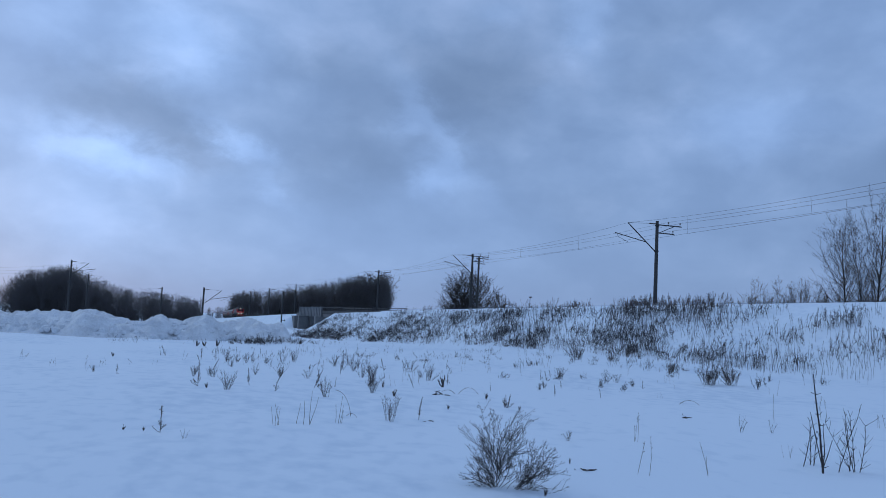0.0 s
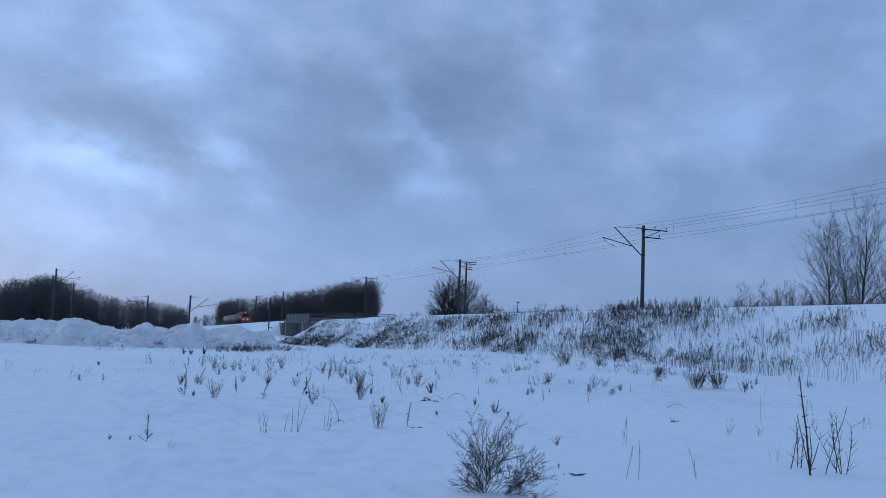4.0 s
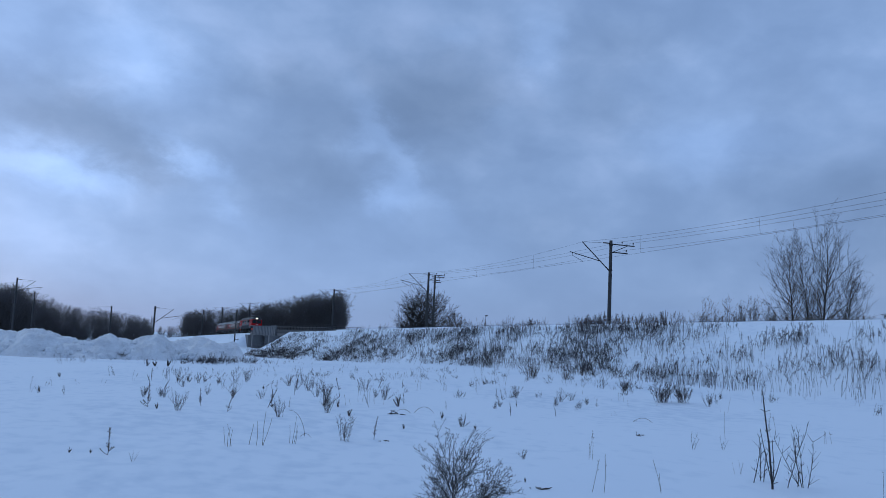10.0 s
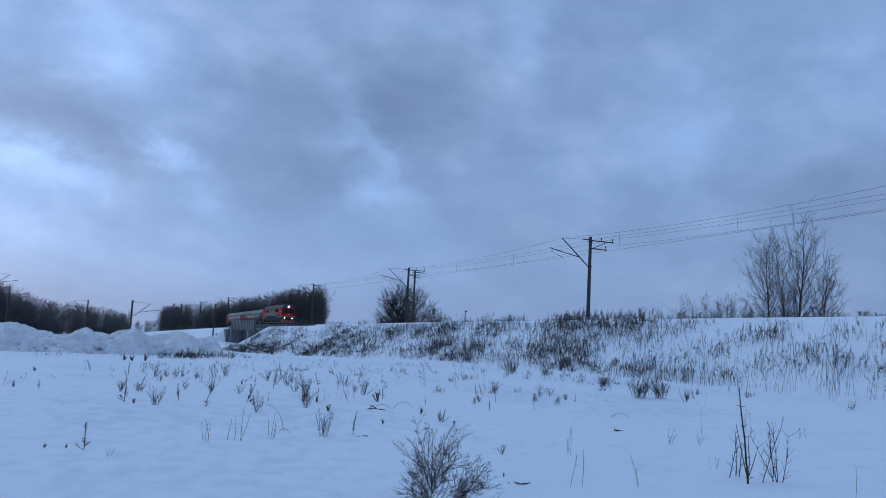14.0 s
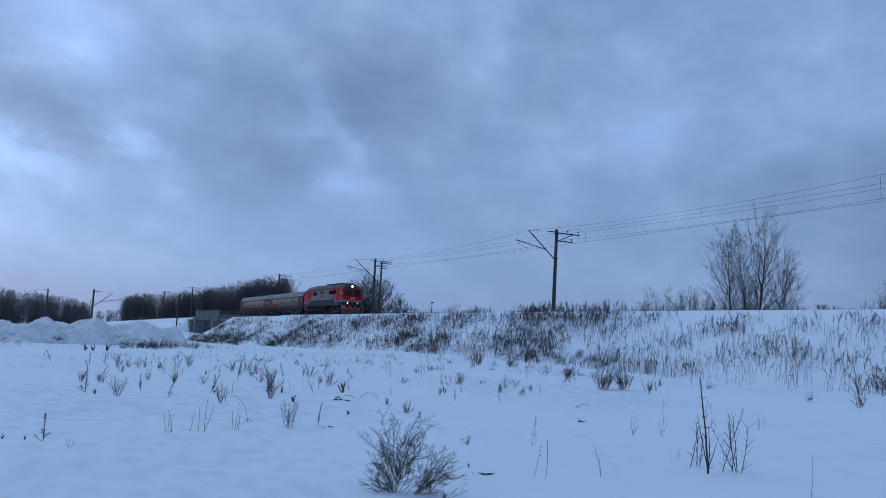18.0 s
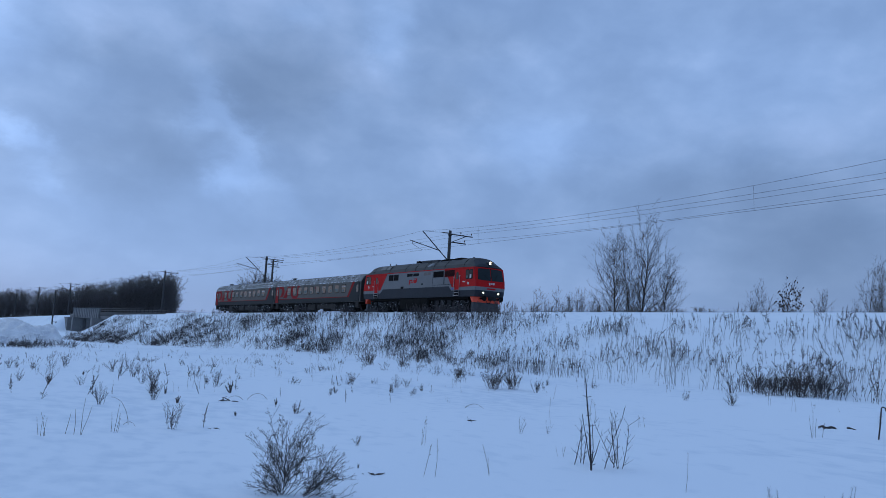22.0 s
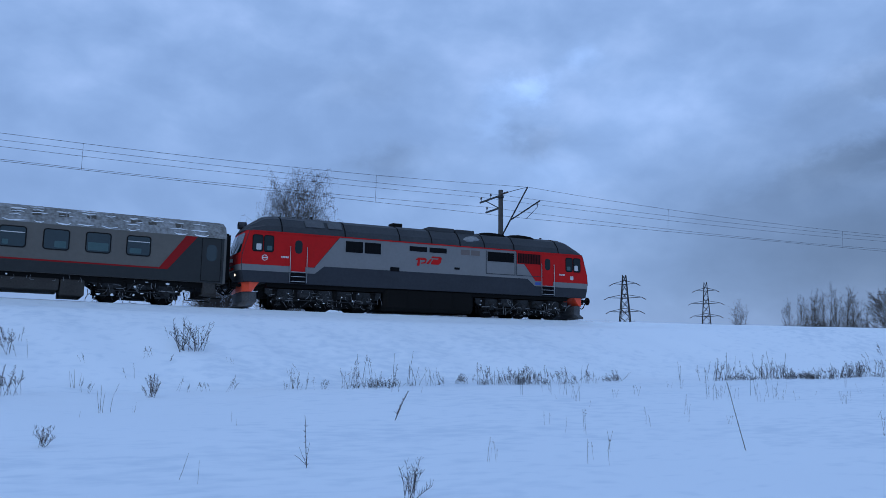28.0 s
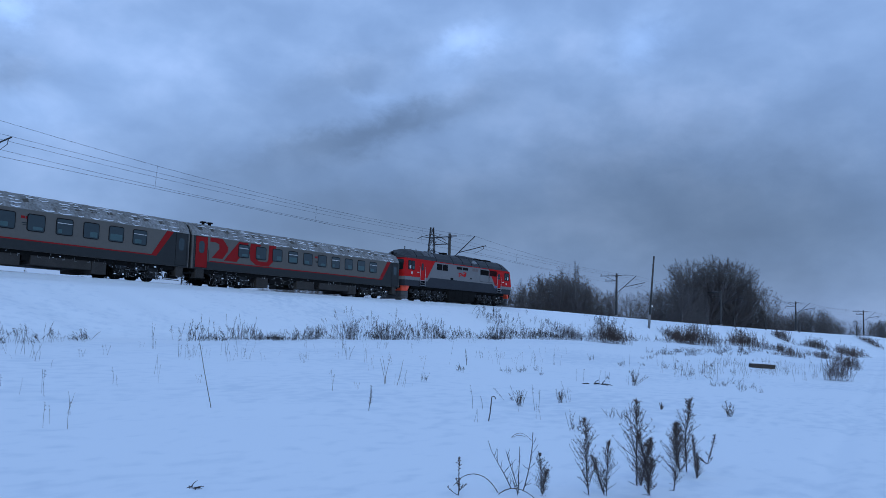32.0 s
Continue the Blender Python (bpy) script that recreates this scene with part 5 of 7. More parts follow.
    for x0, x1, z0, y0, y1, m in ((-1.6, 0.5, 0.16, -1.42, -0.7, DUSTY), (-1.6, 0.5, 0.16, 0.7, 1.42, DUSTY), (1.1, 4.9, 0.26, -1.42, 1.42, DUSTY), (-4.6, -2.0, 0.42, -1.38, 1.38, BLACK), (0.6, 1.05, 0.45, -1.38, 1.38, BLACK), (-5.9, -4.7, 0.05, -1.38, 1.38, DUSTY), (4.95, 5.95, 0.06, -1.40, 1.40, DUSTY)):
        bm = bmesh.new()
        box(bm, x0, x1, y0, y1, z0, 0.77, bevel=0.05)
        part("equipment_box", bm, m, top)
    bm = bmesh.new()
    rod(bm, (-5.5, -1.2, 0.66), (5.5, -1.2, 0.66), 0.05)
    rod(bm, (-5.5, 1.2, 0.66), (5.5, 1.2, 0.66), 0.05)
    part("brake_pipe", bm, ICED, top)
    for cx in (-8.3, 8.3):
        bogie(top, cx, (-1.2, 1.2), 0.475, 4.2)
        for s in (-1.3, 1.3):
            ice(top, cx - 2.2, cx + 2.2, s * 1.07, 0.05, 0.85, 44, int(cx * 10 + s * 10), (0.03, 0.08))
    for s in (-1.32, 1.32):
        ice(top, -6, 6, s * 1.09, 0.70, 0.90, 34, int(s * 100), (0.02, 0.05))
        ice(top, -4.6, -2.0, s * 1.07, 0.25, 0.7, 14, int(s * 100) + 3, (0.02, 0.06))
    lift_body(top, 0.13)
    return top


loco = build_loco()
front_coach = build_coach()
rear_coach = copy_thing(front_coach, along(-60))
rear_coach["label"] = "grey passenger coach with a red end at the tail"


# ---- trees ----
def round_env(f):
    return math.sqrt(max(0.0, 1 - ((f - 0.52) / 0.49) ** 2))


def full_env(f):
    return min(1.0, 0.55 + f) * max(0.0, 1 - f ** 8) ** 0.6 + 0.02


def egg_env(f):
    return min(1.0, 0.35 + f * 2.2) * max(0.0, 1 - f ** 2.6) ** 0.8 + 0.03


# wide: crown radius, low: foot of the crown, steep: rise of a limb for its reach,
# limbs, subs on each, twigs on each, twig length, droop of the twigs
ASPEN = dict(env=egg_env, wide=0.215, low=0.10, steep=0.95, limbs=105, subs=6, twigs=6, twig=0.036, droop=-0.45, r=0.0082)
BIRCH_TREE = dict(env=egg_env, wide=0.25, low=0.14, steep=1.3, limbs=190, subs=6, twigs=6, twig=0.105, droop=1.3, r=0.0110)
DOME_BIRCH = dict(env=full_env, wide=0.225, low=0.14, steep=0.75, limbs=170, subs=7, twigs=7, twig=0.055, droop=1.05, r=0.0085)
ROUND = dict(env=round_env, wide=0.31, low=0.16, steep=0.55, limbs=150, subs=7, twigs=10, twig=0.036, droop=-0.25, r=0.0105)
DOME = dict(env=round_env, wide=0.36, low=0.14, steep=0.8, limbs=190, subs=8, twigs=9, twig=0.040, droop=-0.2, r=0.012)
SAPLING = dict(env=egg_env, wide=0.17, low=0.06, steep=1.5, limbs=80, subs=4, twigs=6, twig=0.045, droop=-0.4, r=0.0105)
FAR = dict(env=round_env, wide=0.32, low=0.10, steep=0.5, limbs=36, subs=0, twigs=9, twig=0.064, droop=-0.15, r=0.038, along=0.35)
FAR_FINE = dict(env=round_env, wide=0.34, low=0.04, steep=0.7, limbs=52, subs=0, twigs=9, twig=0.060, droop=-0.3, r=0.027, along=0.45)
FAR_YOUNG = dict(env=egg_env, wide=0.13, low=0.04, steep=1.8, limbs=60, subs=0, twigs=8, twig=0.055, droop=-0.5, r=0.011, along=0.6)
FAR_TALL = dict(env=round_env, wide=0.25, low=0.36, steep=0.6, limbs=44, subs=0, twigs=9, twig=0.058, droop=-0.3, r=0.023, along=0.4)
BROOM = dict(env=egg_env, wide=0.22, low=0.04, steep=1.5, limbs=34, subs=0, twigs=9, twig=0.07, droop=-0.4, r=0.033, along=0.5)


def tree_segs(spec, seed, h, r, lean=0.02):
    """Rods of a bare tree: trunk, and a crown of limbs that reach into its envelope."""
    rnd = random.Random(seed)
    trunk, crown = [], []
    n = 9
    line = [Vector((0, 0, -0.3))]
    d = Vector((rnd.gauss(0, lean), rnd.gauss(0, lean), 1))
    for i in range(n):
        d = (d + Vector((rnd.gauss(0, 0.035), rnd.gauss(0, 0.035), 0.05))).normalized()
        line.append(line[-1] + d * (h * 0.86 / n))
    for i in range(n):
        trunk.append((*line[i], *line[i + 1], r * (1 - i / n * 0.93), r * (1 - (i + 1) / n * 0.93)))

    def at(f):
        f = min(max(f, 0.0), 0.999) * n
        return line[int(f)].lerp(line[int(f) + 1], f - int(f))

    least, tw, drop = spec["r"], spec["twig"] * h, spec["droop"]

    def twig(p, way, k=1.0):
        way = (way.normalized() * spec.get("along", 0.8) + Vector((rnd.gauss(0, 0.6), rnd.gauss(0, 0.6), rnd.gauss(0, 0.45) - drop))).normalized()
        L = tw * k * rnd.uniform(0.6, 1.3)
        if drop < 1:
            crown.append((*p, *(p + way * L), least * 1.1, 0))
            return
        # a long twig that arches over and hangs
        mid = p + (way + Vector((0, 0, 0.55))).normalized() * L * 0.4
        crown.append((*p, *mid, least * 1.1, least * 0.9))
        crown.append((*mid, *(mid + Vector((way.x * 0.25, way.y * 0.25, -1)) * L * 0.8), least * 0.9, 0))

    low = spec["low"]
    k = 0
    while k < spec["limbs"]:
        g = rnd.random()
        w = spec["env"](g)
        if rnd.random() > w + 0.15:
            continue
        k += 1
        a = rnd.uniform(0, 6.283)
        reach = w * spec["wide"] * h * rnd.random() ** 0.42 * rnd.uniform(0.85, 1.06)
        f = low + (1 - low) * g
        fa = max(low * 0.8 + 0.1 * rnd.random(), f - spec["steep"] * reach / h * rnd.uniform(0.8, 1.2))
        fa = min(fa, f - 0.01)
        p0, axis = at(fa), at(f)
        axis.z = f * h
        tip = axis + Vector((math.cos(a) * reach, math.sin(a) * reach, 0))
        out = tip - p0
        bow = p0 + out * 0.5 + Vector((math.cos(a), math.sin(a), -0.3)) * out.length * 0.10 + Vector((rnd.gauss(0, 1), rnd.gauss(0, 1), rnd.gauss(0, 1))) * out.length * 0.05
        r0 = max(least * 1.2, min(r * (1 - 0.93 * fa) * 0.55, out.length * 0.014))
        if spec["subs"] == 0:
            crown.append((*p0, *tip, least * 0.8, 0))
            for _ in range(spec["twigs"]):
                u = rnd.uniform(0.25, 1.0)
                twig(p0.lerp(tip, u), out)
            continue
        quart, three = p0.lerp(bow, 0.6), bow.lerp(tip, 0.5) + Vector((0, 0, 0.02 * out.length))
        pts = [p0, quart, bow, three, tip]
        for i in range(4):
            crown.append((*pts[i], *pts[i + 1], r0 * (1 - i * 0.22), max(least, r0 * (1 - (i + 1) * 0.22)) if i < 3 else 0))
        for _ in range(spec["subs"]):
            u = rnd.uniform(0.8, 3.9)
            q = pts[int(u)].lerp(pts[int(u) + 1], u % 1)
            way = (out.normalized() + Vector((rnd.gauss(0, 0.55), rnd.gauss(0, 0.55), rnd.gauss(0.1, 0.4)))).normalized()
            L = min(out.length * 0.42, 0.11 * h) * rnd.uniform(0.6, 1.2)
            e = q + way * L
            crown.append((*q, *e, least * 1.35, least * 0.6))
            for _ in range(spec["twigs"]):
                v = rnd.uniform(0.15, 1.0)
                twig(q.lerp(e, v), way)
    segs = []
    for g in (trunk, crown):
        segs.append(np.array(g))
    top = max(s[:, 5].max() for s in segs)
    for s in segs:
        s[:, :6] *= h / top
    return segs


def tree(name, spec, seed, x, y, top_z, r, label, category="tree", group="trees beyond the track", bark=BARK, twig=TWIG, thick=1.0):
    g = float(ground(x, y))
    trunk, crown = tree_segs(spec, seed, top_z - g, r)
    crown[:, 6:] *= thick
    t = thing(name, pose(x, y, g), label, category, group)
    part("trunk", bars(trunk, 7), bark, t)
    part("crown", bars(crown, 3), twig, t)
    return t


for seed, x, y, z, r in ((1, -89.9, 86.9, 22.3, 0.17), (2, -88.6, 88.1, 20.0, 0.12), (3, -87.5, 89.3, 24.8, 0.19), (4, -85.2, 91.5, 17.5, 0.14)):
    tree("aspen_tree", ASPEN, seed, x, y, z, r, "tall bare aspen with fine upswept twigs behind the track")
tree("birch_tree", BIRCH_TREE, 21, -17.4, 72.7, 20.6, 0.30, "large bare weeping birch with drooping twigs", thick=1.2)
tree("birch_tree", DOME_BIRCH, 22, 24.4, 81.3, 21.8, 0.27, "bare birch with a rounded frosted crown", twig=FARTWIG, thick=1.1)
tree("birch_tree", BIRCH_TREE, 23, 18.9, 84.0, 14.0, 0.15, "small bare birch beside a larger one")
for seed, x, y, z in ((31, -179.7, 62.3, 16.8), (32, -178.0, 65.6, 15.6), (33, -181.0, 63.4, 13.6), (34, -176.0, 71.2, 10.6), (35, -169.1, 86.7, 9.3), (36, -162.3, 98.8, 10.6), (37, -172.8, 79.0, 7.8)):
    tree("round_tree", ROUND, seed, x, y, z, 0.3 if z > 12 else 0.16, "bare round-crowned tree standing beyond the track", thick=1.15)
tree("round_tree", ROUND, 38, 125.0, 82.8, 15.1, 0.16, "small bare round-crowned tree beyond the bend", twig=PALETWIG, thick=1.2)
YOUNG_WEST = ((41, -89.5, 120.4, 15.9), (42, -91.0, 119.2, 14.2), (43, -86.1, 122.8, 16.6), (44, -82.2, 125.5, 14.4), (45, -76.9, 128.8, 20.4), (46, -73.9, 130.5, 20.0), (47, -75.5, 131.5, 18.2), (48, -70.8, 132.2, 14.5), (49, -118.0, 92.6, 12.4), (50, -116.7, 94.3, 12.8), (51, -115.6, 95.6, 13.2), (52, -112.3, 99.4, 13.2), (53, -113.6, 98.0, 12.0), (54, -110.6, 101.2, 12.2))
YOUNG_EAST = ((55, 124.0, 101.9, 14.6), (56, 125.3, 100.0, 15.4), (57, 126.0, 98.6, 16.1), (58, 127.7, 96.4, 17.3), (59, 129.3, 94.2, 16.6), (60, 130.3, 92.8, 15.6), (61, 131.2, 91.8, 14.2), (62, 127.0, 97.6, 15.2), (71, 117.9, 108.2, 14.5),
                      (63, 51.5, 119.4, 13.4), (64, 52.8, 118.9, 15.0), (65, 57.3, 116.7, 14.8), (66, 59.4, 115.7, 13.8), (67, 61.3, 114.6, 14.6), (68, 63.3, 113.6, 15.6), (69, 65.2, 112.4, 14.5), (70, 66.8, 111.4, 14.2))
for seed, x, y, z in YOUNG_WEST + YOUNG_EAST:
    t = tree("young_tree", SAPLING, seed, x, y, z, 0.13, "slender bare young tree behind the embankment" if seed != 43 else "slender young tree with dead leaves still hanging on it", twig=PALETWIG)
    if seed == 43:
        rnd = random.Random(9)
        tips = tree_segs(SAPLING, seed, z - float(ground(x, y)), 0.13)[1]
        tips = tips[tips[:, 7] == 0][::5]
        part("leaves", bars([(*p[3:6], *(p[3:6] + np.array([rnd.gauss(0, 0.1), rnd.gauss(0, 0.1), -0.28])), 0.11, 0.05) for p in tips], 4), SEED, t, "dead brown leaves")["kind"] = "stuff"


def copies(variants, places):
    """Joins turned and scaled copies of rod sets: places (x, y, z, scale, turn, pick)."""
    out = []
    for x, y, z, k, a, v in places:
        s = variants[v % len(variants)].copy()
        c, n = math.cos(a), math.sin(a)
        for o in (0, 3):
            px, py = s[:, o].copy(), s[:, o + 1].copy()
            s[:, o], s[:, o + 1], s[:, o + 2] = (px * c - py * n) * k + x, (px * n + py * c) * k + y, s[:, o + 2] * k + z
        s[:, 6:] *= k
        out.append(s)
    return np.concatenate(out)


FAR_SET = []
for i in range(7):
    a, b = tree_segs(FAR, 100 + i, 10.0, 0.14)
    FAR_SET.append(np.concatenate([a, b]))
FINE_SET = []
for i in range(8):
    a, b = tree_segs(FAR_FINE, 120 + i, 10.0, 0.12)
    FINE_SET.append(np.concatenate([a, b]))
YOUNG_SET = []
for i in range(6):
    a, b = tree_segs(FAR_YOUNG, 170 + i, 10.0, 0.07)
    YOUNG_SET.append(np.concatenate([a, b]))
TALL_SET, TRUNK_SET = [], []
for i in range(6):
    a, b = tree_segs(FAR_TALL, 150 + i, 10.0, 0.13)
    TALL_SET.append(b)
    TRUNK_SET.append(a)
SCRUB_SET = []
for i in range(5):
    a, b = tree_segs(BROOM, 200 + i, 10.0, 0.10)
    SCRUB_SET.append(np.concatenate([a, b]))


def wood(name, label, line, tops, count, depth, seed, sets, under=0, mat=FARTWIG):
    """A strip of bare wood along line ((x, y), ...) whose tops follow tops."""
    rnd = random.Random(seed)
    places = []
    n = len(line) - 1
    for i in range(count + under):
        f = rnd.random() * n
        k = min(int(f), n - 1)
        u = f - k
        x, y = [line[k][c] + (line[k + 1][c] - line[k][c]) * u for c in (0, 1)]
        top = tops[k] + (tops[k + 1] - tops[k]) * u
        dist = math.hypot(x, y)
        back = rnd.random() * depth
        x, y = x * (1 + back / dist), y * (1 + back / dist)
        g = float(ground(x, y))
        h = (top - 1.6) * (1 + back / dist) + 1.6 - g
        h *= rnd.choice((rnd.uniform(0.76, 0.92), rnd.uniform(0.88, 1.0), rnd.uniform(0.94, 1.03))) if i < count else rnd.uniform(0.35, 0.6)
        places.append((x, y, g - 0.2, h / 10.0, rnd.uniform(0, 6.28), rnd.randrange(9)))
    ob = part(name, bars(copies(sets, places), 3), mat)
    tagged(ob, label, "wood", kind="stuff")


def skyline(far, rows):
    """Ground line and tops of a wood at a distance, from bearing and lift of its tops in degrees."""
    line = [(math.sin(radians(a)) * far, math.cos(radians(a)) * far) for a, _ in rows]
    return line, [EYE[2] + far * math.tan(radians(e)) for _, e in rows]


WEST_WOOD = skyline(330, ((-112.0, 1.5), (-103.0, 1.5), (-99.4, 1.75), (-98.6, 2.25), (-97.5, 2.5), (-96.6, 2.6), (-95.9, 2.45), (-94.6, 1.85), (-92.9, 1.5), (-91.5, 1.38), (-90.1, 1.26), (-89.0, 1.05), (-88.3, 0.7)))
BRIDGE_WOOD = skyline(485, ((-86.3, 1.4), (-85.5, 1.75), (-84.4, 1.9), (-82.9, 1.95), (-82.1, 2.15), (-80.6, 2.6), (-79.1, 2.95), (-77.6, 3.35), (-76.4, 3.55), (-76.0, 3.45)))
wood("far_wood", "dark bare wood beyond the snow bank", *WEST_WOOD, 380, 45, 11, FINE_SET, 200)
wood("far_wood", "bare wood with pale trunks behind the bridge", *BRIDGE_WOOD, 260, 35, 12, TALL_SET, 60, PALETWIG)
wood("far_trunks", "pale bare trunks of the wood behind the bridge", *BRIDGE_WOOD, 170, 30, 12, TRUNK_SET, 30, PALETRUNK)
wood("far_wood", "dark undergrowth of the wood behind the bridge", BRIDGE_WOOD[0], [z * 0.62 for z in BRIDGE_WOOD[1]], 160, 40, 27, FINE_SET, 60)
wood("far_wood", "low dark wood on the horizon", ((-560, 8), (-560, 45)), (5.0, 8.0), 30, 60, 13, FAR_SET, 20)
wood("roadside_scrub", "low bare scrub behind the embankment", ((-118.7, 91.7), (-112.3, 99.4), (-107, 105), (-100.3, 111.5), (-95, 116)), (9.4, 10.6, 10.4, 10.4, 10.8), 90, 14, 14, SCRUB_SET)
wood("roadside_scrub", "low bare scrub behind the track", ((-94, 117), (-82.2, 125.5), (-66, 134), (-52, 140)), (10.6, 10.6, 11.5, 10.6), 80, 12, 15, SCRUB_SET)
EAST_WOOD = skyline(215, ((63.5, 2.35), (64.6, 3.3), (65.4, 3.8), (67.3, 3.9), (68.3, 3.35), (69.3, 4.4), (70.4, 4.7), (71.6, 4.8), (72.3, 4.9), (72.9, 4.4), (73.4, 3.75), (74.9, 3.6), (76.8, 3.6), (77.8, 3.95), (78.9, 4.1), (80.5, 3.9)))
DOME_WOOD = skyline(256, ((79.7, 4.4), (80.2, 5.2), (80.8, 5.65), (81.8, 5.7), (82.8, 5.3), (83.8, 4.6), (84.5, 3.9), (85.0, 2.7)))
LOW_WOOD = skyline(330, ((84.5, 2.2), (85.6, 2.15), (86.6, 2.55), (87.6, 2.5), (88.8, 2.0), (92.0, 1.9), (97.0, 2.0), (110.0, 2.0)))
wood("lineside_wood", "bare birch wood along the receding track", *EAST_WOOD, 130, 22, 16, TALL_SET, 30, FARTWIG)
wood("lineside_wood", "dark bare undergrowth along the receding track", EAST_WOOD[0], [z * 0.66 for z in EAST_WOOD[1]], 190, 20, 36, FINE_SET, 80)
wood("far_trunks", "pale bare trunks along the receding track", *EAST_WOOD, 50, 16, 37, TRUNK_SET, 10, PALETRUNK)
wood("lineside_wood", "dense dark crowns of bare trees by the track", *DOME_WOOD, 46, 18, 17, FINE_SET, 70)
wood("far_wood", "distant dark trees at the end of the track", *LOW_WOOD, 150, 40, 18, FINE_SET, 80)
wood("far_wood", "distant dark trees on the horizon", ((450, -2), (450, -14), (450, -40), (430, -90)), (16.0, 17.0, 16.0, 15.0), 50, 60, 19, FAR_SET, 20)
for seed, x, y, z in ((71, 201.0, 75.5, 19.6), (72, 203.6, 70.0, 21.0), (73, 204.8, 65.6, 22.4), (74, 200.0, 78.5, 17.5), (75, 212.5, 40.5, 21.5)):
    tree("birch_tree", ASPEN, seed, x, y, z, 0.16, "bare pale-barked birch at the edge of the wood", bark=BIRCH, thick=1.6, group="lineside trees", twig=FARTWIG)
for seed, x, y, z, r in ((81, 252.0, 46.5, 27.5, 0.5), (82, 253.0, 40.0, 28.5, 0.5), (83, 254.0, 34.0, 28.0, 0.5)):
    tree("broad_tree", DOME, seed, x, y, z, r, "broad bare tree with a dense dark crown", thick=1.9, group="lineside trees", twig=FARTWIG)

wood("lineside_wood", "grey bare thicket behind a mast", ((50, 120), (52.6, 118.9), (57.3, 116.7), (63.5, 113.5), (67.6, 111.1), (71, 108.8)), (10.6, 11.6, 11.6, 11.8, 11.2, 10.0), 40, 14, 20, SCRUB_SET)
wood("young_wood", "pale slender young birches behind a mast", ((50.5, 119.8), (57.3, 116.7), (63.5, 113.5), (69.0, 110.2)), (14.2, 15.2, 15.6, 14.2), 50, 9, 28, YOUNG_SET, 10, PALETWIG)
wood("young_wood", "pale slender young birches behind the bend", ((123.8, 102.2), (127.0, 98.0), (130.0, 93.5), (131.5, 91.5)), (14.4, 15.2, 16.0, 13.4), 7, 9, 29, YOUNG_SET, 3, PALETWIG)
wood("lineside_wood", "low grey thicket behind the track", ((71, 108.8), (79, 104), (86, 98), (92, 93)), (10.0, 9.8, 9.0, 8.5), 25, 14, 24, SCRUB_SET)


# lamp on a short pole behind the track
lamp = thing("street_lamp", pose(-137.0, 61.0, float(ground(-137.0, 61.0))), "small dark street lamp on a thin pole", "street lamp")
bm = bmesh.new()
rod(bm, (0, 0, -0.3), (0, 0, 7.4 - float(ground(-137.0, 61.0))), 0.07, 0.05, 8)
part("pole", bm, STEEL, lamp)
bm = bmesh.new()
box(bm, -0.25, 0.55, -0.12, 0.12, 7.3 - float(ground(-137.0, 61.0)), 7.5 - float(ground(-137.0, 61.0)), bevel=0.03)
part("lamp_head", bm, STEEL, lamp)


# ---- ploughed snow bank ----
def build_bank():
    """A long heap of ploughed snow with clods, seen against the wood."""
    rnd = random.Random(3)
    n, m = 320, 56
    vs = []
    for i in range(n):
        f = i / (n - 1)
        a = radians(-106 + 24.2 * f)
        R = 80 + 3 * math.sin(f * 9)
        ends = smooth(f, 0, 0.05) * (1 - smooth(f, 0.955, 1.0))
        hump = 1.70 + 0.12 * math.sin(f * 17 + 1) + 0.30 * math.exp(-((f - 0.875) / 0.035) ** 2) + 0.40 * math.exp(-((f - 0.465) / 0.045) ** 4) + 0.12 * math.sin(f * 61)
        for j in range(m):
            u = j / (m - 1) * 2 - 1
            rr = R + u * 5.2 + 0.5 * math.sin(f * 40)
            x, y = math.sin(a) * rr, math.cos(a) * rr
            g = float(ground(x, y))
            prof = max(0.0, 1 - abs(u) ** 1.7)
            warp = 0.5 * noise.noise(Vector((x * 0.8, y * 0.8, 1)))
            near, _ = noise.voronoi(Vector((x * 0.85 + warp, y * 0.85, 2)))
            small, _ = noise.voronoi(Vector((x * 2.3, y * 2.3 + warp, 5)))
            lump = noise.fractal(Vector((x * 0.45, y * 0.45, 3)), 0.9, 2.0, 5) * 0.30 + 0.42 * (0.40 - near[0]) + 0.26 * (0.35 - small[0])
            vs.append((x, y, g - 0.08 + ends * (prof * hump * 1.12 + lump * min(1, prof * 3))))
    idx = np.arange(n * m).reshape(n, m)
    fs = np.stack([idx[:-1, :-1], idx[1:, :-1], idx[1:, 1:], idx[:-1, 1:]], -1).reshape(-1, 4)
    ob = part("snow_bank", raw_mesh(vs, fs, "snow_bank"), SNOW_OLD)
    tagged(ob, "long lumpy ploughed snow bank with grey dirt", "snow bank")
    segs = bmesh.new()
    for _ in range(330):
        f = rnd.uniform(0.02, 0.95)
        a = radians(-106 + 24.2 * f)
        rr = 80 + 3 * math.sin(f * 9) - rnd.uniform(0.5, 5.0)
        x, y = math.sin(a) * rr, math.cos(a) * rr
        u = abs((80 + 3 * math.sin(f * 9) - rr) / 5.2)
        z = float(ground(x, y)) + max(0.0, 1 - u ** 1.7) * 1.3
        s = rnd.uniform(0.12, 0.45)
        k = bmesh.ops.create_icosphere(segs, subdivisions=1, radius=s)["verts"]
        for v in k:
            v.co = v.co * rnd.uniform(0.7, 1.25) + Vector((x, y, z))
    ob = part("snow_clods", segs, SNOW_OLD)
    tagged(ob, "loose dirty snow clods on the ploughed bank", "snow clods", kind="stuff")


build_bank()


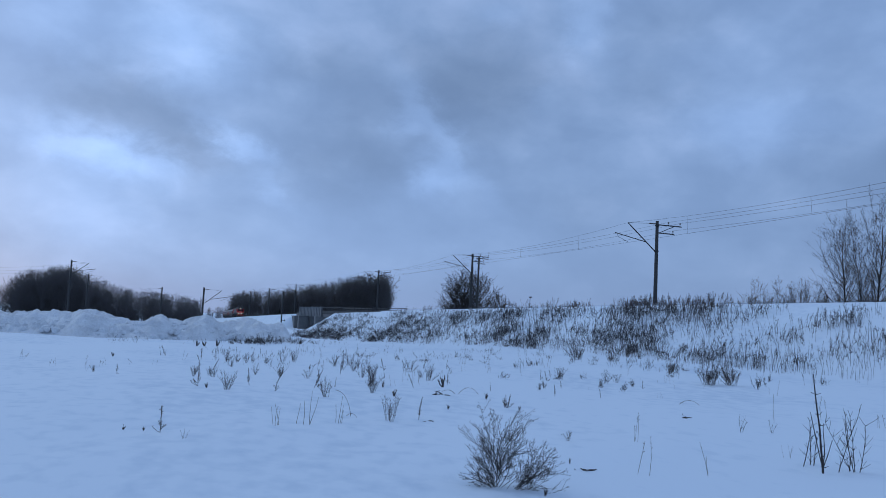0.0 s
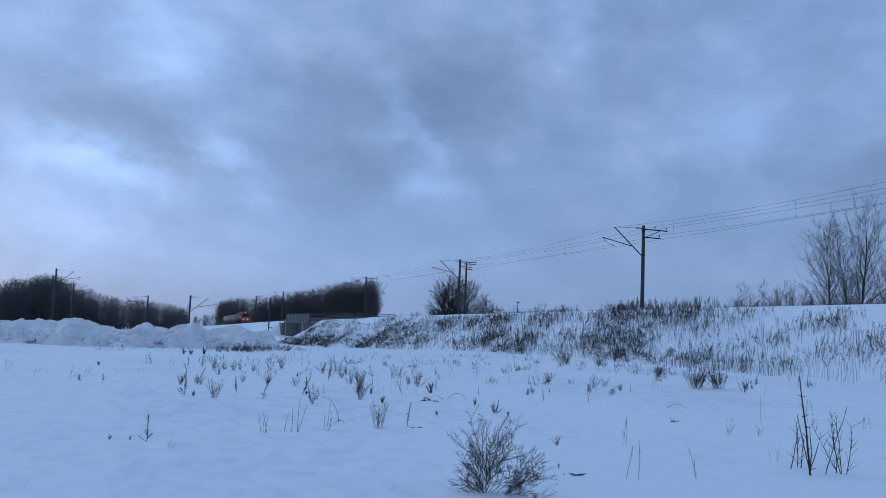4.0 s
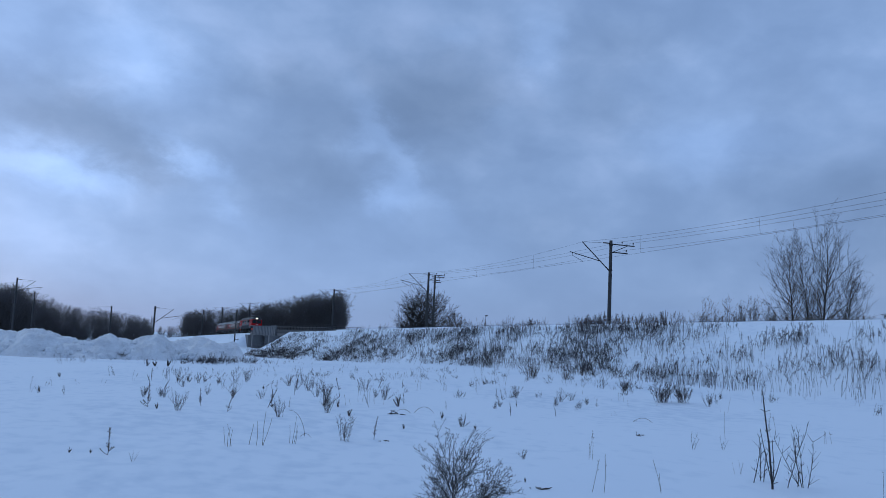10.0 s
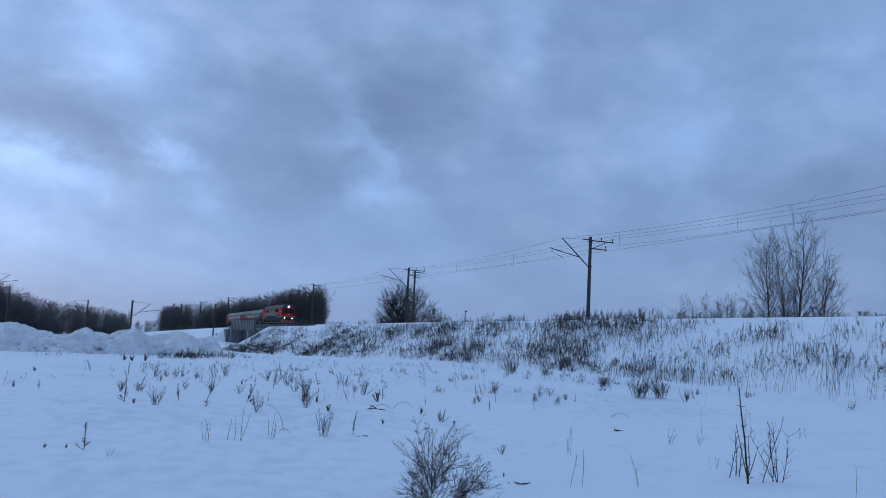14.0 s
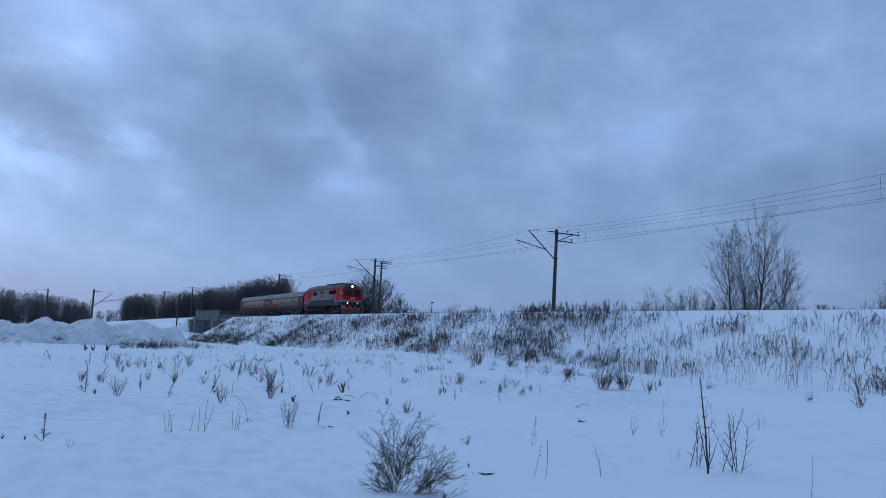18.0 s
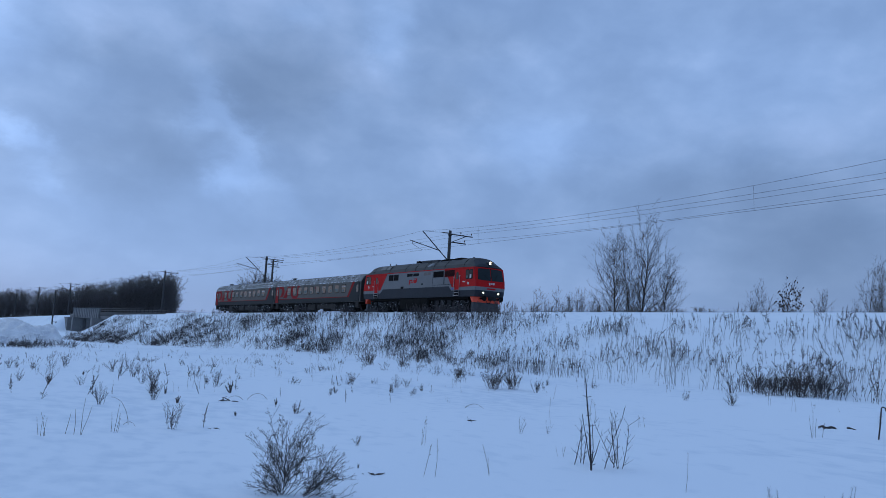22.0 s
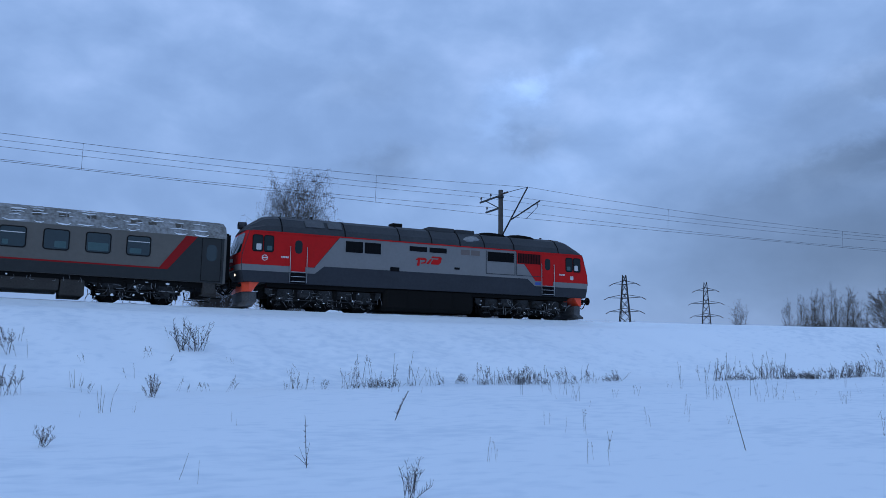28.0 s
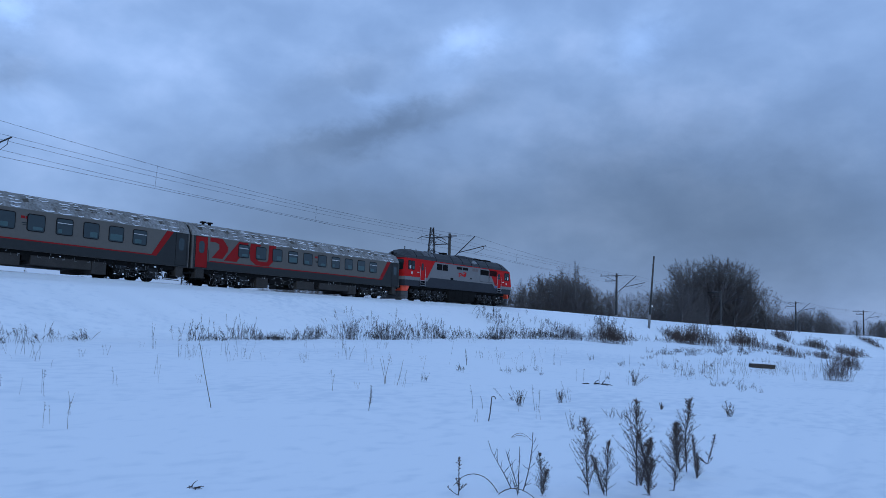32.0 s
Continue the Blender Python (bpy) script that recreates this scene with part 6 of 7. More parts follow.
# ---- dry plants ----
def curve(p, d, L, n, droop, rnd, wob=0.08):
    """Points of a bending stem."""
    pts = [Vector(p)]
    d = Vector(d).normalized()
    for i in range(n):
        d = (d + Vector((rnd.gauss(0, wob), rnd.gauss(0, wob), -droop))).normalized()
        pts.append(pts[-1] + d * (L / n))
    return pts


def stem(segs, pts, r0, r1):
    n = len(pts) - 1
    for i in range(n):
        a, b = r0 + (r1 - r0) * i / n, r0 + (r1 - r0) * (i + 1) / n
        segs.append((*pts[i], *pts[i + 1], a, b))


def tilt(rnd, k):
    return Vector((rnd.gauss(0, k), rnd.gauss(0, k), 1))


def grow_plant(kind, seed):
    """Rods of a plant about one metre high: (stems, seed heads)."""
    rnd = random.Random(seed)
    st, hd = [], []
    if kind == "bush":
        def spray(base, aim, L, thick):
            d = Vector(aim).normalized()
            p = Vector(base)
            n = 6
            for i in range(n):
                d = (d + Vector((rnd.gauss(0, 0.20), rnd.gauss(0, 0.20), rnd.gauss(0.0, 0.16)))).normalized()
                q = p + d * (L / n)
                a, b = thick * (1 - i / n * 0.75), thick * (1 - (i + 1) / n * 0.75)
                st.append((*p, *q, a, b))
                if i:
                    for _ in range(3):
                        e = q + (d * 0.45 + Vector((rnd.gauss(0, 0.6), rnd.gauss(0, 0.6), rnd.gauss(0.15, 0.45)))).normalized() * rnd.uniform(0.06, 0.19)
                        m = p.lerp(q, rnd.random())
                        st.append((*m, *e, 0.0018, 0.0013))
                        for _ in range(3):
                            v = m.lerp(e, rnd.uniform(0.35, 1.0))
                            w = v + Vector((rnd.gauss(0, 1), rnd.gauss(0, 1), rnd.gauss(0.5, 0.8))).normalized() * rnd.uniform(0.015, 0.045)
                            st.append((*v, *w, 0.0013, 0.0010))
                            hd.append((*w, *(w + Vector((rnd.gauss(0, 0.004), rnd.gauss(0, 0.004), 0.010))), 0.0048, 0.0025))
                p = q
        for k in range(30):
            spray((-0.10 + rnd.gauss(0, 0.02), rnd.gauss(0, 0.02), rnd.uniform(-0.05, 0.3)), (rnd.gauss(0, 0.42), rnd.gauss(0, 0.42), 1), rnd.uniform(0.55, 0.95), 0.0042)
        for k in range(17):
            spray((0.12 + rnd.gauss(0, 0.05), rnd.gauss(0, 0.04), -0.05), (rnd.uniform(0.2, 2.0), rnd.gauss(0, 0.3), 1), rnd.uniform(0.5, 0.88), 0.0036)
        for k in range(12):
            spray((-0.14 + rnd.gauss(0, 0.04), rnd.gauss(0, 0.04), -0.05), (rnd.uniform(-2.2, -0.4), rnd.gauss(0, 0.35), 1), rnd.uniform(0.40, 0.66), 0.0034)
    elif kind == "goldenrod":
        for k in range(rnd.choice((1, 2, 2))):
            top = 1.1 if k == 0 else rnd.uniform(0.6, 0.85)
            pts = curve((rnd.gauss(0, 0.03) * k, rnd.gauss(0, 0.03) * k, -0.1), tilt(rnd, 0.06 + 0.1 * k), top, 12, 0.0, rnd, 0.03)
            stem(st, pts, 0.009, 0.003)
            for i in range(3, 13):
                f = (i - 3) / 9
                L = 0.04 + 0.37 * (1 - f) ** 0.8 * min(1.0, 0.45 + 2.2 * f) * top
                for _ in range(9):
                    p = pts[i].lerp(pts[i - 1], rnd.random())
                    b = curve(p, Vector((rnd.gauss(0, 0.56), rnd.gauss(0, 0.56), 0.95)), L * rnd.uniform(0.5, 1.15), 4, -0.03, rnd, 0.08)
                    stem(st, b, 0.0024, 0.0012)
                    for q in b[1:]:
                        for _ in range(3):
                            e = q + Vector((rnd.gauss(0, 0.018), rnd.gauss(0, 0.018), rnd.uniform(0.0, 0.035)))
                            hd.append((*q, *e, 0.0030, 0.0012))
            for _ in range(8):
                i = rnd.randrange(1, 5)
                b = curve(pts[i], Vector((rnd.gauss(0, 0.7), rnd.gauss(0, 0.7), 0.5)), rnd.uniform(0.05, 0.14), 3, 0.1, rnd)
                stem(hd, b, 0.004, 0.002)
    elif kind == "spike":
        pts = curve((0, 0, -0.1), tilt(rnd, 0.08), 1.1, 10, 0.0, rnd, 0.03)
        stem(st, pts, 0.011, 0.006)
        for i in range(4, 11):
            for _ in range(9):
                p = pts[i].lerp(pts[i - 1], rnd.random())
                e = p + Vector((rnd.gauss(0, 0.035), rnd.gauss(0, 0.035), rnd.gauss(0.02, 0.02)))
                hd.append((*p, *e, 0.010, 0.006))
        for _ in range(6):
            b = curve(pts[rnd.randrange(1, 4)], Vector((rnd.gauss(0, 1), rnd.gauss(0, 1), 0.35)), rnd.uniform(0.22, 0.42), 5, -0.14, rnd)
            stem(st, b, 0.006, 0.003)
            for q in b[3:]:
                for _ in range(4):
                    e = q + Vector((rnd.gauss(0, 0.02), rnd.gauss(0, 0.02), rnd.gauss(0.02, 0.015)))
                    hd.append((*q, *e, 0.008, 0.005))
    elif kind in ("plume", "hook"):
        lean = Vector((rnd.gauss(0.25, 0.2), rnd.gauss(0, 0.25), 1)) if kind == "plume" else Vector((-0.05, 0.05, 1))
        pts = curve((0, 0, -0.05), lean, 1.15, 9, 0.03 if kind == "plume" else 0.0, rnd, 0.04)
        if kind == "hook":
            end = pts[-1]
            pts += [end + Vector((-0.06, 0.03, 0.05)), end + Vector((-0.14, 0.06, 0.02)), end + Vector((-0.17, 0.08, -0.09))]
        stem(st, pts, 0.012 if kind == "plume" else 0.028, 0.006 if kind == "plume" else 0.02)
        for i in range(3 if kind == "plume" else 5, len(pts)):
            q = pts[i]
            for _ in range(18 if kind == "plume" else 8):
                b = curve(q.lerp(pts[i - 1], rnd.random()), Vector((rnd.gauss(0.2, 0.4), rnd.gauss(0, 0.4), 0.8)), rnd.uniform(0.05, 0.17) * (1.25 - i / 10), 3, 0.09, rnd)
                stem(hd, b, 0.0052, 0.0026)
    elif kind in ("tuft", "clump", "stub"):
        n = {"tuft": 14, "clump": 34, "stub": 7}[kind]
        w = {"tuft": 0.3, "clump": 0.42, "stub": 0.12}[kind]
        for _ in range(n):
            p = (rnd.gauss(0, w * 0.35), rnd.gauss(0, w * 0.35), -0.05)
            pts = curve(p, tilt(rnd, 0.33 if kind != "stub" else 0.25), rnd.uniform(0.5, 1.08), 5, 0.03, rnd, 0.08)
            stem(st, pts, 0.0055 if kind != "stub" else 0.035, 0.0030 if kind != "stub" else 0.02)
            for q in pts[2:]:
                for _ in range(7 if kind != "stub" else 4):
                    b = curve(q + Vector((0, 0, rnd.uniform(-0.1, 0.05))), Vector((rnd.gauss(0.1, 0.5), rnd.gauss(0, 0.5), 0.7)), rnd.uniform(0.05, 0.16), 2, 0.06, rnd)
                    stem(hd, b, 0.0042 if kind != "stub" else 0.026, 0.002)
    elif kind == "fern":
        for _ in range(11):
            pts = curve((rnd.gauss(0, 0.10), rnd.gauss(0, 0.10), -0.05), tilt(rnd, 0.34), rnd.uniform(0.6, 1.15), 7, 0.02, rnd, 0.06)
            stem(st, pts, 0.006, 0.0025)
            for q in pts[2:]:
                for _ in range(3):
                    b = curve(q, Vector((rnd.gauss(0, 0.55), rnd.gauss(0, 0.55), 0.9)), rnd.uniform(0.07, 0.24), 2, -0.02, rnd)
                    stem(st, b, 0.0035, 0.0018)
    elif kind in ("grass", "reed"):
        for _ in range(4 if kind == "grass" else 13):
            w = 0.16 if kind == "grass" else 0.30
            pts = curve((rnd.gauss(0, w), rnd.gauss(0, w), -0.05), tilt(rnd, 0.10) + Vector((0.08, 0.0, 0.0)), rnd.uniform(0.5, 1.1), 6, 0.015, rnd, 0.05)
            stem(st, pts, 0.006 if kind == "grass" else 0.0045, 0.003)
            if kind == "reed":
                for q in pts[3:]:
                    for _ in range(9):
                        b = curve(q + Vector((0, 0, rnd.uniform(-0.08, 0.08))), Vector((rnd.gauss(0.15, 0.45), rnd.gauss(0, 0.45), 0.8)), rnd.uniform(0.04, 0.11), 2, 0.05, rnd)
                        stem(hd, b, 0.0034, 0.0018)
    elif kind == "curl":
        for _ in range(2):
            pts = curve((rnd.gauss(0, 0.1), rnd.gauss(0, 0.1), -0.05), (rnd.gauss(0, 0.4), rnd.gauss(0, 0.4), 1), 1.9, 12, 0.22, rnd, 0.04)
            stem(st, [q for q in pts if q.z > -0.06], 0.009, 0.005)
    elif kind in ("stalk", "stick"):
        pts = curve((0, 0, -0.05), tilt(rnd, 0.05 if kind == "stalk" else 0.16), 1.06, 10, 0.012, rnd, 0.025)
        stem(st, pts, 0.012 if kind == "stalk" else 0.007, 0.005)
        if kind == "stalk":
            for q in pts[1:9]:
                for _ in range(4):
                    b = curve(q, Vector((rnd.gauss(0, 1), rnd.gauss(0, 1), 0.6)), rnd.uniform(0.02, 0.07), 2, 0, rnd)
                    stem(st, b, 0.004, 0.002)
            for _ in range(3):
                b = curve(pts[1], Vector((rnd.gauss(0, 0.5), rnd.gauss(0, 0.5), 1)), rnd.uniform(0.3, 0.6), 5, 0.02, rnd)
                stem(st, b, 0.006, 0.003)
    elif kind in ("twigs", "shrub"):
        for _ in range(3 if kind == "twigs" else 6):
            pts = curve((rnd.gauss(0, 0.1), rnd.gauss(0, 0.1), -0.05), tilt(rnd, 0.28), rnd.uniform(0.6, 1.1), 7, 0.0, rnd, 0.06)
            stem(st, pts, 0.007, 0.003)
            for q in pts[1:]:
                for _ in range(2):
                    b = curve(q, Vector((rnd.gauss(0, 0.5), rnd.gauss(0, 0.5), 0.9)), rnd.uniform(0.06, 0.24), 3, 0.0, rnd)
                    stem(st, b, 0.0035, 0.0015)
    elif kind == "debris":
        for _ in range(8):
            pts = curve((rnd.gauss(0, 1.2), rnd.gauss(0, 0.6), 0.1), (rnd.gauss(0, 1), rnd.gauss(0, 1), 0.3), rnd.uniform(0.8, 2.0), 4, 0.12, rnd, 0.2)
            stem(st, pts, 0.12, 0.05)
    st, hd = np.array(st).reshape(-1, 8), np.array(hd).reshape(-1, 8)
    if kind in ("stub", "tuft", "plume", "spike", "grass", "curl", "twigs", "fern"):
        st[:, 6:] *= 1.5
        hd[:, 6:] *= 1.4
    return st, hd


LABELS = {
    "bush": ("bush", "small round leafless bush with fine budded twigs in snow", "bush", BARK),
    "goldenrod": ("goldenrod", "dry brown goldenrod with a feathery seed head", "weed", WEED),
    "spike": ("seed_spike", "dark dry seed spike standing in snow", "weed", WEED),
    "plume": ("plume_weed", "dry dark plume weed leaning over the snow", "weed", WEED),
    "hook": ("bent_stalk", "thick dark stalk bent over like a hook", "weed", WEED),
    "tuft": ("weed_tuft", "small dark tuft of dry weeds in snow", "weed", WEED),
    "clump": ("weed_clump", "dense dark clump of dry weeds", "weed", WEED),
    "stub": ("weed_stub", "short dark weed stub poking from snow", "weed", WEED),
    "fern": ("branched_weed", "dry many-branched weed spreading above the snow", "weed", WEED),
    "grass": ("grass_stems", "few thin dry grass stems in snow", "grass", STRAW),
    "reed": ("tall_weeds", "tall dense stand of dry weeds on the slope", "weed", WEED),
    "curl": ("arched_stem", "thin dry stem arching down to the snow", "grass", STRAW),
    "stalk": ("tall_stalk", "tall thin dark stalk with short side twigs", "weed", WEED),
    "stick": ("thin_stick", "single thin dry stick leaning in snow", "weed", STRAW),
    "twigs": ("twigs", "few thin bare twigs poking from snow", "twigs", WEED),
    "shrub": ("twiggy_shrub", "sparse bare shrub of upright dark twigs", "shrub", BARK),
    "debris": ("plant_debris", "flattened dark dead plant lying on snow", "debris", WEED),
}
kit = {}
count = {}


def plant(kind, x, y, h):
    """A dry plant of height h standing in the snow at x, y."""
    i = count[kind] = count.get(kind, 0) + 1
    near = math.hypot(x, y)
    key = (kind, i % 4 if kind not in ("bush", "shrub") else 0)
    name, label, cat, mat = LABELS[kind]
    if key not in kit:
        st, hd = grow_plant(kind, hash_of(kind) + key[1])
        kit[key] = (bars(st, 4), bars(hd, 3) if len(hd) else None)
        kit[key][0].materials.append(mat)
        if kit[key][1]:
            kit[key][1].materials.append(SEED)
    rnd = random.Random(i * 7 + hash_of(kind))
    t = thing(name, Matrix.LocRotScale((x, y, float(ground(x, y))), Euler((0, 0, rnd.uniform(0, 6.28) if kind != "bush" else 1.18)), None) @ Matrix.Scale(h * (1.0 if kind != "bush" else 1.0), 4), label, cat, "dry plants in the snow")
    stalk = part("stalk", kit[key][0], mat, t, keep=True)
    if kind not in ("spike", "hook", "stalk", "stick"):
        stalk["kind"] = "stuff"
    if kit[key][1]:
        part("seed_head", kit[key][1], SEED, t, keep=True)["kind"] = "stuff"
    return t


def hash_of(word):
    return sum((i + 1) * ord(c) for i, c in enumerate(word))


plant("bush", -7.84, 3.29, 0.72)
plant("tuft", -7.44, 3.56, 0.08)
plant("stalk", -8.29, 7.67, 1.19)
plant("shrub", -8.28, 8.12, 0.84)
plant("twigs", -8.74, 7.86, 0.60)
plant("debris", -8.68, 4.65, 0.06)
plant("stub", -9.12, 4.67, 0.06)
plant("tuft", -11.41, 5.81, 0.14)
plant("spike", -12.20, -0.04, 0.37)
plant("stub", -12.44, -0.53, 0.07)
plant("stub", -12.40, -0.26, 0.06)
plant("twigs", -11.35, 0.26, 0.14)
plant("grass", -13.05, 1.63, 0.39)
plant("grass", -13.23, 2.12, 0.51)
plant("grass", -13.49, 2.68, 0.43)
plant("curl", -14.97, 3.17, 0.34)
plant("fern", -14.11, 3.73, 0.43)
plant("plume", -14.41, 4.34, 0.40)
plant("debris", -14.26, 4.50, 0.05)
plant("stub", -16.19, 5.49, 0.10)
plant("stub", -17.98, 7.01, 0.15)
plant("plume", -20.64, 8.16, 0.21)
plant("tuft", -16.43, 6.86, 0.28)
plant("stub", -16.03, 7.01, 0.09)
plant("plume", -21.40, 6.26, 0.34)
plant("stub", -21.84, 7.21, 0.31)
plant("debris", -19.17, 6.20, 0.11)
plant("curl", -19.49, 6.81, 0.40)
plant("stub", -18.93, 5.07, 0.17)
plant("stub", -21.52, 5.44, 0.20)
plant("fern", -21.63, 5.20, 0.68)
plant("fern", -28.83, 5.78, 0.35)
plant("grass", -21.47, 4.07, 0.37)
plant("spike", -21.34, 3.68, 0.45)
plant("stub", -28.43, 4.59, 0.15)
plant("spike", -19.80, 2.41, 0.33)
plant("plume", -21.16, 1.94, 0.32)
plant("fern", -19.61, 1.31, 0.41)
plant("spike", -20.44, 0.69, 0.54)
plant("stub", -19.93, 0.87, 0.13)
plant("tuft", -25.07, -1.97, 0.19)
plant("stub", -34.74, -2.08, 0.17)
plant("twigs", -38.45, -0.22, 0.61)
plant("stub", -53.83, 1.57, 0.42)
plant("stub", -53.76, 2.04, 0.42)
plant("stub", -54.33, 2.82, 0.46)
plant("tuft", -32.61, 2.49, 0.30)
plant("tuft", -32.91, 3.08, 0.26)
plant("tuft", -31.61, 3.48, 0.29)
plant("fern", -32.04, 4.12, 0.36)
plant("fern", -35.09, 5.00, 0.54)
plant("tuft", -25.48, 12.55, 0.43)
plant("fern", -24.28, 13.63, 0.38)
plant("clump", -40.61, 20.97, 0.91)
plant("clump", -38.42, 21.86, 0.55)
plant("tuft", -48.55, 28.80, 0.55)
plant("tuft", -44.06, 26.95, 0.51)
plant("clump", -29.43, 19.49, 0.64)
plant("clump", -22.75, 16.49, 0.79)
plant("clump", -22.71, 17.22, 0.74)
plant("fern", -21.25, 17.14, 0.38)
plant("curl", -16.95, 11.52, 0.39)
plant("debris", -13.71, 9.45, 0.06)
plant("twigs", -11.75, 9.17, 0.28)
plant("twigs", -11.60, 9.66, 0.23)
plant("grass", -9.33, 8.02, 0.22)
plant("fern", -21.36, 26.90, 0.78)
plant("clump", -22.11, 29.35, 1.07)
plant("clump", -20.56, 28.57, 1.17)
plant("clump", -19.49, 28.35, 1.27)
plant("clump", -19.90, 30.30, 1.19)
plant("fern", -19.39, 31.10, 0.71)
plant("tuft", -15.82, 19.94, 0.42)
plant("hook", -8.99, 15.54, 0.55)
plant("goldenrod", -8.72, 15.88, 0.80)
plant("goldenrod", -8.45, 16.1, 0.62)
plant("fern", -8.26, 15.93, 0.76)
plant("goldenrod", -7.95, 16.7, 0.86)
plant("goldenrod", -7.80, 16.9, 0.62)
plant("debris", -7.90, 16.29, 0.10)
plant("debris", -10.69, 16.72, 0.18)
plant("grass", -9.41, 14.28, 0.49)
plant("grass", -5.93, 13.62, 0.37)
plant("plume", -4.74, 17.62, 0.55)
plant("twigs", -5.44, 7.48, 0.28)
plant("twigs", -5.52, 8.46, 0.15)
plant("twigs", -5.31, 8.65, 0.24)
plant("curl", -4.29, 9.03, 0.23)
plant("curl", -4.12, 9.33, 0.22)
plant("grass", -17.76, 30.91, 1.69)
plant("plume", -15.60, 30.66, 1.25)
plant("clump", -13.93, 30.85, 0.69)
plant("plume", -12.43, 31.32, 1.61)
plant("reed", -9.6, 31.3, 1.60)
plant("reed", -8.7, 31.5, 1.75)
plant("reed", -6.4, 33.4, 1.0)
plant("reed", -5.2, 33.8, 0.9)
plant("reed", -12.0, 33.5, 1.0)
plant("clump", -6.74, 31.28, 0.75)
plant("stalk", -1.23, 12.49, 1.09)
plant("stub", -1.50, 14.22, 0.23)
plant("tuft", 0.70, 14.68, 0.35)
plant("tuft", -0.19, 27.25, 0.62)
plant("plume", -2.01, 31.39, 0.89)
plant("grass", 2.45, 31.66, 0.72)
plant("tuft", 4.09, 26.28, 0.66)
plant("grass", 2.34, 21.52, 0.67)
plant("grass", 2.96, 21.40, 0.25)
plant("grass", 10.18, 30.87, 0.88)
plant("fern", 6.49, 34.50, 1.17)
plant("fern", 7.15, 34.57, 1.06)
plant("tuft", -0.75, 35.74, 0.59)
plant("stalk", 3.99, 11.58, 0.74)
plant("plume", 7.93, 17.15, 0.65)
plant("stick", 2.14, 11.15, 0.36)
plant("stick", 2.31, 10.81, 0.29)
plant("fern", 4.26, 8.72, 0.42)
plant("stick", 11.60, 10.50, 1.18)
plant("stick", 9.41, 11.49, 0.40)
plant("spike", 7.99, 3.81, 0.40)
plant("goldenrod", 8.51, 3.07, 0.48)
plant("goldenrod", 8.86, 2.67, 0.81)
plant("goldenrod", 8.95, 2.51, 0.58)
plant("goldenrod", 9.86, 2.40, 0.97)
plant("goldenrod", 9.27, 2.10, 0.70)
plant("goldenrod", 9.76, 1.96, 0.75)
plant("goldenrod", 11.36, 2.11, 0.94)
plant("goldenrod", 10.93, 1.91, 0.53)
plant("spike", 12.29, 2.00, 0.44)
plant("stalk", 8.37, 3.30, 0.50)
plant("curl", 8.27, 3.54, 0.42)
plant("curl", 12.93, 5.23, 0.35)
plant("hook", 14.62, 6.38, 0.41)
plant("tuft", 17.82, 7.01, 0.37)
plant("tuft", 19.75, 6.70, 0.36)
plant("tuft", 28.30, 7.00, 0.51)
plant("stub", 20.14, 4.33, 0.18)
plant("tuft", 19.51, 2.70, 0.35)
plant("debris", 27.71, 8.04, 0.19)
plant("plume", 30.37, 14.27, 0.59)
plant("plume", 13.77, 8.53, 0.47)
plant("grass", 19.04, 11.13, 0.96)
plant("stick", 9.40, 11.56, 0.37)
plant("debris", 6.34, 5.89, 0.05)
plant("twigs", 8.70, 3.43, 0.61)


# feathery tufts in a loose band across the field
rnd = random.Random(61)
for i in range(34):
    d, b = rnd.uniform(19, 34), radians(rnd.uniform(-88.5, -71.0))
    plant(rnd.choice(("fern", "fern", "plume", "tuft", "spike", "fern")), math.sin(b) * d, math.cos(b) * d, rnd.uniform(0.22, 0.5))
for i in range(12):
    d, b = rnd.uniform(20, 30), radians(rnd.uniform(-71.0, -58.0))
    plant(rnd.choice(("plume", "tuft", "spike", "fern")), math.sin(b) * d, math.cos(b) * d, rnd.uniform(0.18, 0.4))

# old plank lying by the path
g = float(ground(58.2, 6.0))
plank = thing("plank", pose(58.2, 6.0, g + 0.02, 0, 2, -62), "snow-capped dark wooden beam lying in the field", "beam")
bm = bmesh.new()
box(bm, -0.8, 0.8, -0.2, 0.2, 0.0, 0.26, bevel=0.02)
part("beam", bm, BARK, plank)
bm = bmesh.new()
box(bm, -0.79, 0.79, -0.2, 0.2, 0.262, 0.40, bevel=0.06)
part("snow_cap", bm, SNOW, plank, "soft snow cap")


